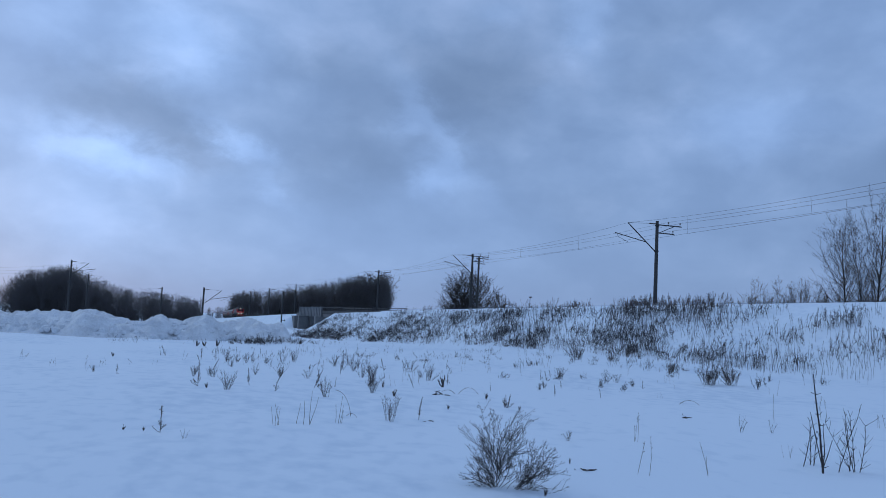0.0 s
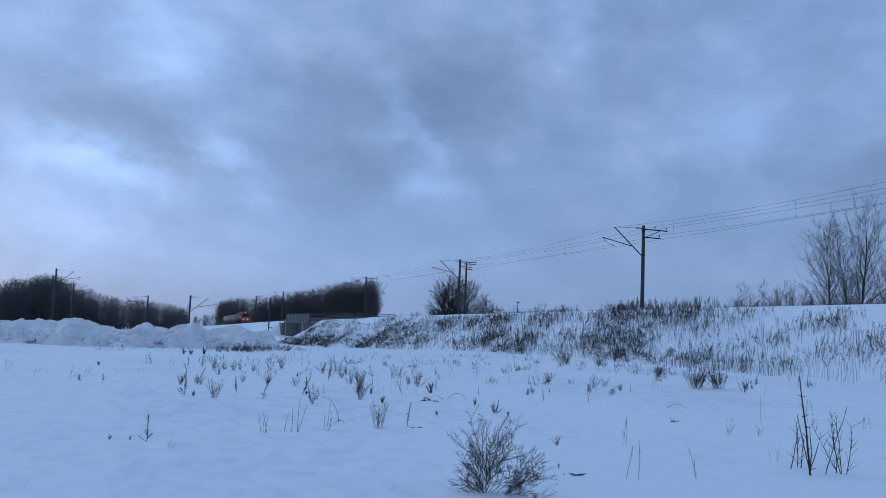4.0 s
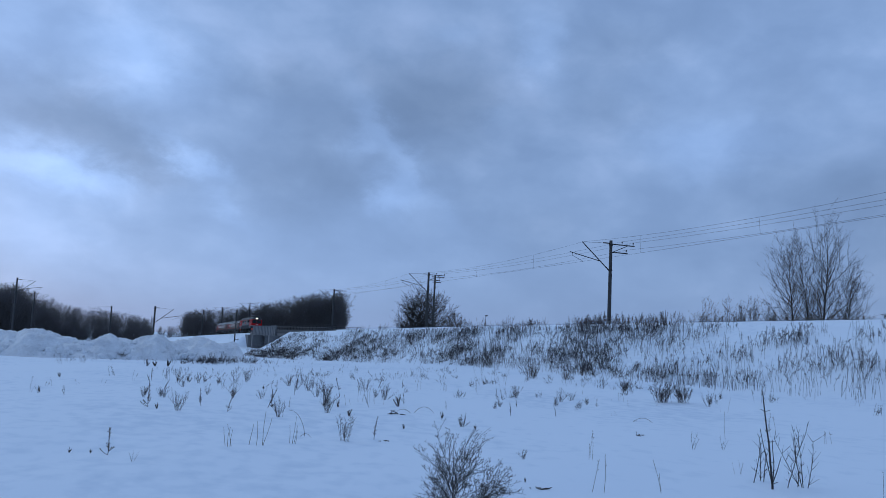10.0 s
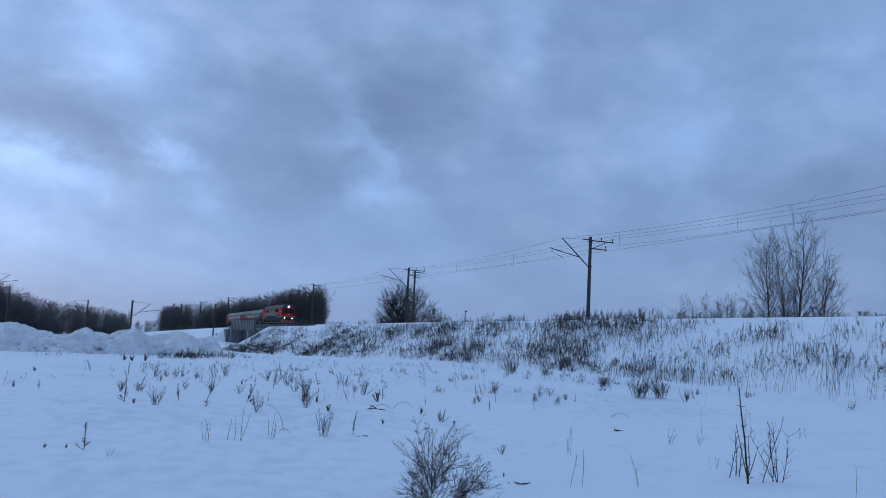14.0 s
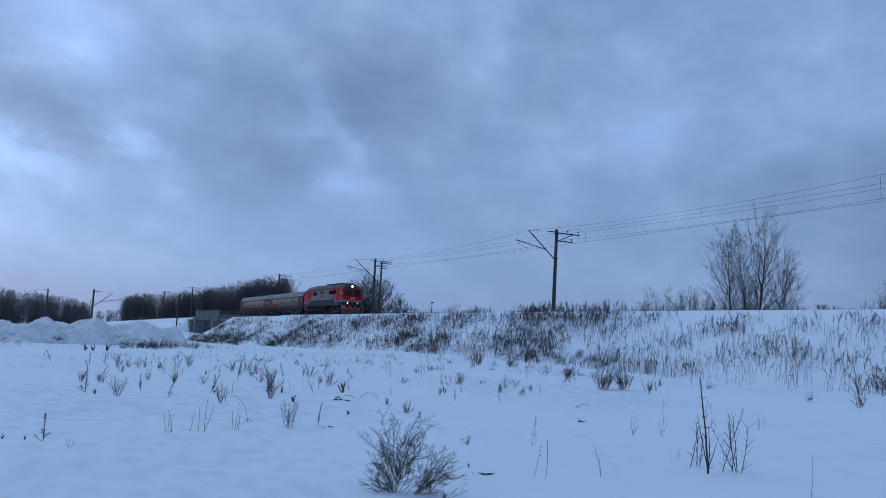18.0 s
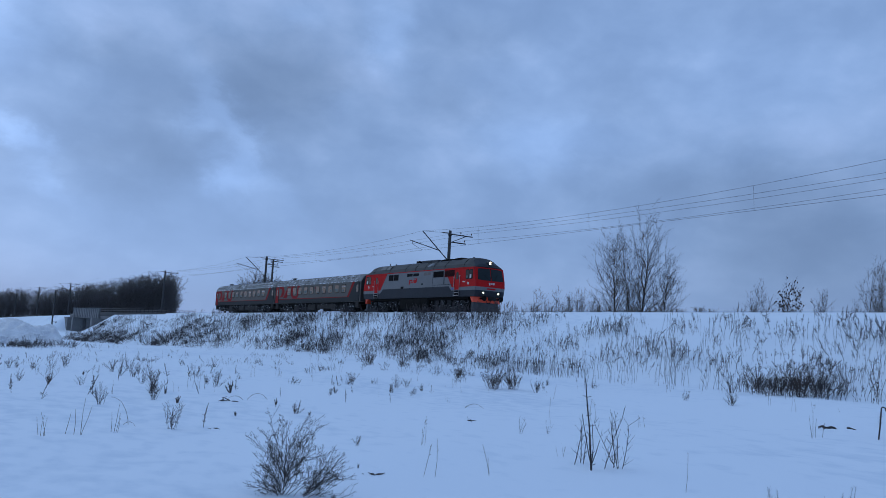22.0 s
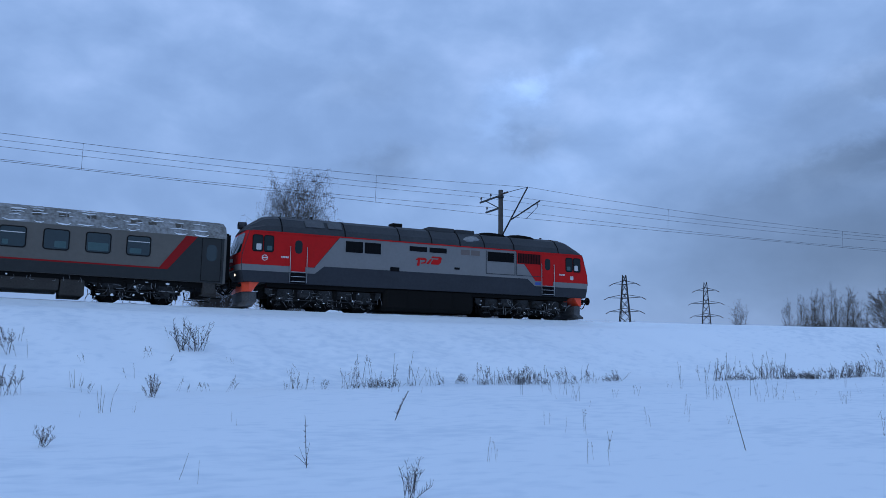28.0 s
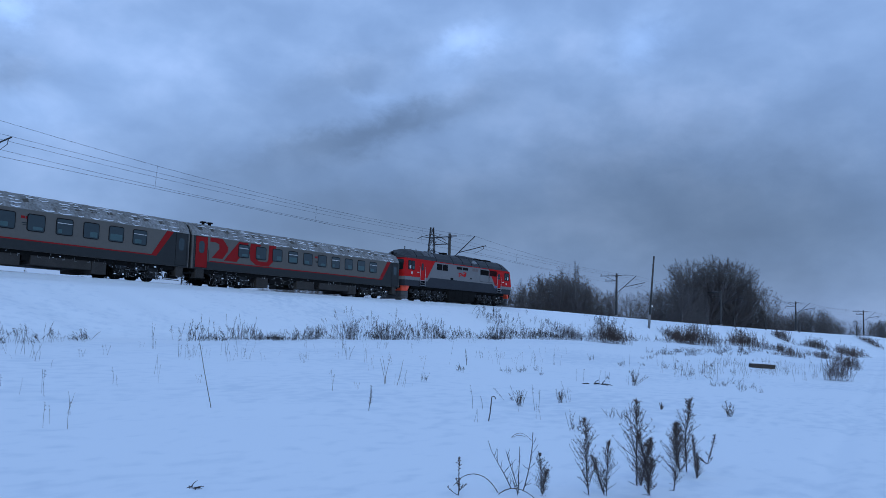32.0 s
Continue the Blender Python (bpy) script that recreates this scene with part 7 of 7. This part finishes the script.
# ---- weeds of the slope and field, too many to count ----
def slope_plant(seed, heads, stems=(2, 3, 4), bend=0.22, plume=1.0, low=0.55):
    """A light weed for the mass of the slope: leaning stems with nodding feathered tops."""
    rnd = random.Random(seed)
    out = []
    lean = Vector((rnd.gauss(0.05, bend * 0.7), rnd.gauss(0, bend * 0.7), 0))
    for _ in range(rnd.choice(stems)):
        pts = curve((rnd.gauss(0, 0.20), rnd.gauss(0, 0.20), -0.08), tilt(rnd, bend * 0.6) + lean, rnd.uniform(0.5, 1.1), 4, rnd.choice((0.0, 0.05, 0.14)), rnd, 0.08)
        for a, b, r0, r1 in ((0, 2, 0.0060, 0.0052), (2, 4, 0.0052, 0.0035)):
            out.append((*pts[a], *pts[b], r0, r1))
        size = plume * rnd.choice((0.5, 0.9, 1.2, 1.5))
        n = heads + 6
        nod = Vector((rnd.gauss(0.25, 0.4), rnd.gauss(0, 0.4), 0))
        for i in range(n):
            g = (i + rnd.random()) / n
            f = low + (1 - low) * g
            q = pts[0].lerp(pts[2], f * 2) if f < 0.5 else pts[2].lerp(pts[4], f * 2 - 1)
            way = Vector((rnd.gauss(0, 0.7), rnd.gauss(0, 0.7), 0.55)) + nod
            b = curve(q, way, rnd.uniform(0.06, 0.13) * size * (1.25 - 0.8 * g), 1, 0.0, rnd)
            stem(out, b, 0.0088, 0.0050)
    return np.array(out)


STEMS = [slope_plant(i, 5) for i in range(12)] + [slope_plant(20 + i, 9) for i in range(12)]
BARE = [slope_plant(50 + i, -2, (1, 2, 3), 0.10, 0.5, 0.7) for i in range(10)]
LOW = [slope_plant(80 + i, 8, (5, 7, 9), 0.45, 1.1, 0.3) for i in range(8)]


def weeds(label, sets, n, where, seed, mat=WEED, heights=(0.5, 1.2), clump=0.0, loose=1.3):
    """Scatters plants: where(rnd) gives x, y and a height factor."""
    rnd = random.Random(seed)
    places = []
    while len(places) < n:
        x, y, k = where(rnd)
        for _ in range(1 + int(rnd.expovariate(1 / clump)) if clump else 1):
            px, py = x + rnd.gauss(0, loose if clump else 0), y + rnd.gauss(0, loose * 0.6 if clump else 0)
            places.append((px, py, float(ground(px, py)), k * rnd.uniform(*heights), rnd.uniform(0, 6.28), rnd.randrange(97)))
    ob = part("slope_weeds", bars(copies(sets, places), 3), mat)
    tagged(ob, label, "weeds", kind="stuff")


def on_slope(x0, x1, d0, d1, k=1.0, power=1.0):
    """Between d0 and d1 metres down from the crest of the bank."""
    def f(rnd):
        x = x0 + (x1 - x0) * rnd.random() ** power
        d = rnd.uniform(d0, d1)
        return x, float(track_y(x)) - 3.2 - d, k
    return f


weeds("dark dry weeds at the foot of the slope by the bridge", LOW, 300, on_slope(-203, -140, 6.2, 8.4), 31, heights=(0.5, 1.1), clump=2)
weeds("scattered dry weeds on the slope by the bridge", STEMS, 260, on_slope(-200, -150, 1.0, 8), 32, heights=(0.5, 1.2), clump=4)
weeds("thick dry weeds on the embankment slope near the bridge", STEMS, 900, on_slope(-185, -110, 1.0, 8), 1, heights=(0.5, 1.2), clump=8, loose=1.4)
weeds("dark low scrub along the foot of the embankment", LOW, 320, on_slope(-178, -105, 6.0, 8.6), 2, heights=(0.5, 1.15), clump=3)
weeds("dark low scrub along the foot of the embankment", LOW, 130, on_slope(-105, -40, 6.4, 8.6), 35, heights=(0.4, 1.0), clump=5)
weeds("thick tall dry weeds covering the embankment slope", STEMS, 2250, on_slope(-125, -48, 0.4, 7.6), 3, heights=(0.45, 1.25), clump=9, loose=1.2)
weeds("tall dry weeds standing up along the crest of the embankment", STEMS, 260, on_slope(-93, -49, -0.1, 1.3), 23, heights=(0.8, 1.5), clump=9, loose=1.1)
weeds("small dark weed heads in the snowy field", LOW, 44, lambda r: (r.uniform(-46, -18), r.uniform(9, 23), 1.0), 24, heights=(0.25, 0.5), clump=0.7)
weeds("pale thin stems covering the embankment slope", BARE, 700, on_slope(-110, -10, 1.0, 8.8), 4, WEED, (0.6, 1.3), 5, 0.9)
weeds("dry weeds scattered over the snowy slope", STEMS, 560, on_slope(-54, -18, 0.8, 8.6), 5, heights=(0.4, 1.15), clump=7, loose=1.0)
weeds("dry weeds scattered over the snowy slope", STEMS, 330, on_slope(-24, 2, 1.0, 9.5), 6, heights=(0.4, 1.1), clump=7, loose=0.9)
weeds("tall thin weeds at the foot of the slope", BARE, 330, on_slope(-40, -6, 6, 11.5), 7, WEED, (0.7, 1.3), 5)
weeds("sparse dry weeds on the bare snowy slope", STEMS, 30, on_slope(-2, 22, 3.0, 9.5), 8, heights=(0.3, 0.7), clump=1.5)
weeds("low dark weeds in a row along the foot of the slope", LOW, 150, on_slope(9, 62, 7.6, 10.1), 9, heights=(0.3, 0.7), clump=7.0, loose=0.8)
weeds("dry weeds in a row along the foot of the slope", STEMS, 190, on_slope(8, 62, 6.8, 10.2), 19, heights=(0.35, 1.05), clump=9, loose=0.7)
weeds("tall thin stems along the foot of the slope", BARE, 230, on_slope(10, 70, 6.6, 9.8), 10, WEED, (0.7, 1.6), 8, 0.5)
weeds("dark weed heads scattered in the snow by the path", LOW, 36, lambda r: (r.uniform(16, 60), r.uniform(3.5, 13), 1.0), 33, heights=(0.2, 0.5), clump=0.8)
weeds("thin grass stems in the snow before the bank", BARE, 120, lambda r: (r.uniform(8, 60), r.uniform(6, 24), 1.0), 34, WEED, (0.3, 0.8), 2.0)
weeds("dry weeds along the foot of the bank", STEMS, 260, on_slope(46, 104, 4.0, 9.5), 11, heights=(0.5, 1.3), clump=6)
weeds("low dark weeds along the foot of the bank", LOW, 16, on_slope(60, 130, 5.0, 11), 12, heights=(0.4, 0.9), clump=2)
weeds("bare brushwood beside the receding track", STEMS, 260, on_slope(66, 215, 2.5, 14), 13, heights=(0.6, 1.5), clump=10)
weeds("pale dry grass in the field by the track", BARE, 150, lambda r: (r.uniform(40, 75), r.uniform(2.5, 9), 1.0), 14, STRAW, (0.4, 0.9), 6)
weeds("dark weeds in the far field by the path", LOW, 60, lambda r: (r.uniform(62, 110), r.uniform(11, 14), 1.0), 15, heights=(0.4, 0.9), clump=2)
weeds("thin grass stems scattered in the snowy field", BARE, 90, lambda r: (r.uniform(-45, 30), r.uniform(6, 27), 1.0), 16, STRAW, (0.2, 0.6), 1.5)
weeds("small weed tufts scattered in the far field", STEMS, 230, lambda r: (r.uniform(-75, -24), r.uniform(-4, 24), 1.0), 17, heights=(0.2, 0.5), clump=2)
weeds("dry bushes at the foot of the snow bank", LOW, 40, lambda r: (r.uniform(-73, -67), r.uniform(5.5, 10.5), 1.0), 18, heights=(0.6, 1.1), clump=2)


# ---- brush growing through the snow beside the receding track ----
BRUSH = material("reddish_brush", (0.105, 0.070, 0.058), 0.9, second=(0.045, 0.030, 0.026), bump=0, spread=0.2)
BRUSH_SET = [slope_plant(120 + i, 5, (3, 4, 5), 0.13, 1.0, 0.35) for i in range(8)]


def brush(x, y, w, h, seed, deep=0.45):
    """A mound of upright bare twigs, w wide and h high."""
    rnd = random.Random(seed)
    places = []
    n = int(16 + 11 * w)
    k = math.hypot(x, y)
    ux, uy = -y / k, x / k
    for _ in range(n):
        a, b = min(max(rnd.gauss(0, 0.27), -0.55), 0.55), rnd.gauss(0, 0.25) * deep
        px, py = x + (ux * a + x / k * b) * w, y + (uy * a + y / k * b) * w
        z = float(ground(px, py))
        places.append((px - x, py - y, z - float(ground(x, y)), 1.35 * h * (1 - 2.2 * a * a) * rnd.uniform(0.4, 1.0), rnd.uniform(0, 6.28), rnd.randrange(8)))
    t = thing("brush_clump", pose(x, y, float(ground(x, y))), "dense reddish bare brush growing through the snow", "brush", "brush beside the track")
    c = copies(BRUSH_SET, places)
    c[:, 6:] *= 0.55 if k < 90 else 0.85
    part("brushwood", bars(c, 3), BRUSH, t)["kind"] = "stuff"


for i, (x, y, w, h) in enumerate(((73.7, 20.4, 3.7, 2.3), (101.9, 18.3, 6.0, 2.5), (119.1, 24.1, 3.3, 1.7), (121.8, 14.7, 5.9, 2.4), (176.7, 14.3, 3.4, 2.2), (166.3, 7.9, 5.1, 2.0), (107.4, 7.8, 3.7, 1.2),
                                 (126.2, 5.5, 4.3, 1.3), (173.1, 2.8, 7.1, 1.9), (46.3, 1.4, 1.6, 1.4), (71.1, 1.2, 1.9, 1.8), (123.8, 10.4, 4.3, 1.1), (234.9, -1.4, 6.4, 1.7), (84.0, 27.5, 3.0, 1.6), (93.0, 25.5, 2.5, 1.4))):
    brush(x, y, w, h, 300 + i)


# ---- what moves ----
def run(t):
    """Way of the locomotive's middle along the track."""
    u = (t - 20) / 10
    return ((((0.46 * u + 0.561) * u + -3.326) * u + -6.656) * u + 157.048) * u + -99.588 + 0.6 * math.exp(-((t - 30.3) / 1.3) ** 2)


def motions():
    for ob, back in ((loco, 0), (front_coach, 23.30), (rear_coach, 47.85)):
        walk(ob, [(t, along(run(t) - back)) for t in np.arange(0, 32.01, 0.5).tolist()])
    # wheels roll as far as the train goes
    steps = np.arange(0, 32.001, 1 / 30).tolist()
    for ob in (loco, front_coach, rear_coach):
        for w in ob.children_recursive:
            if w.name.startswith("wheelset"):
                x, _, r = w.location
                walk(w, [(t, pose(x, 0, r, 0, math.degrees(run(t) / r), 0)) for t in steps])


motions()
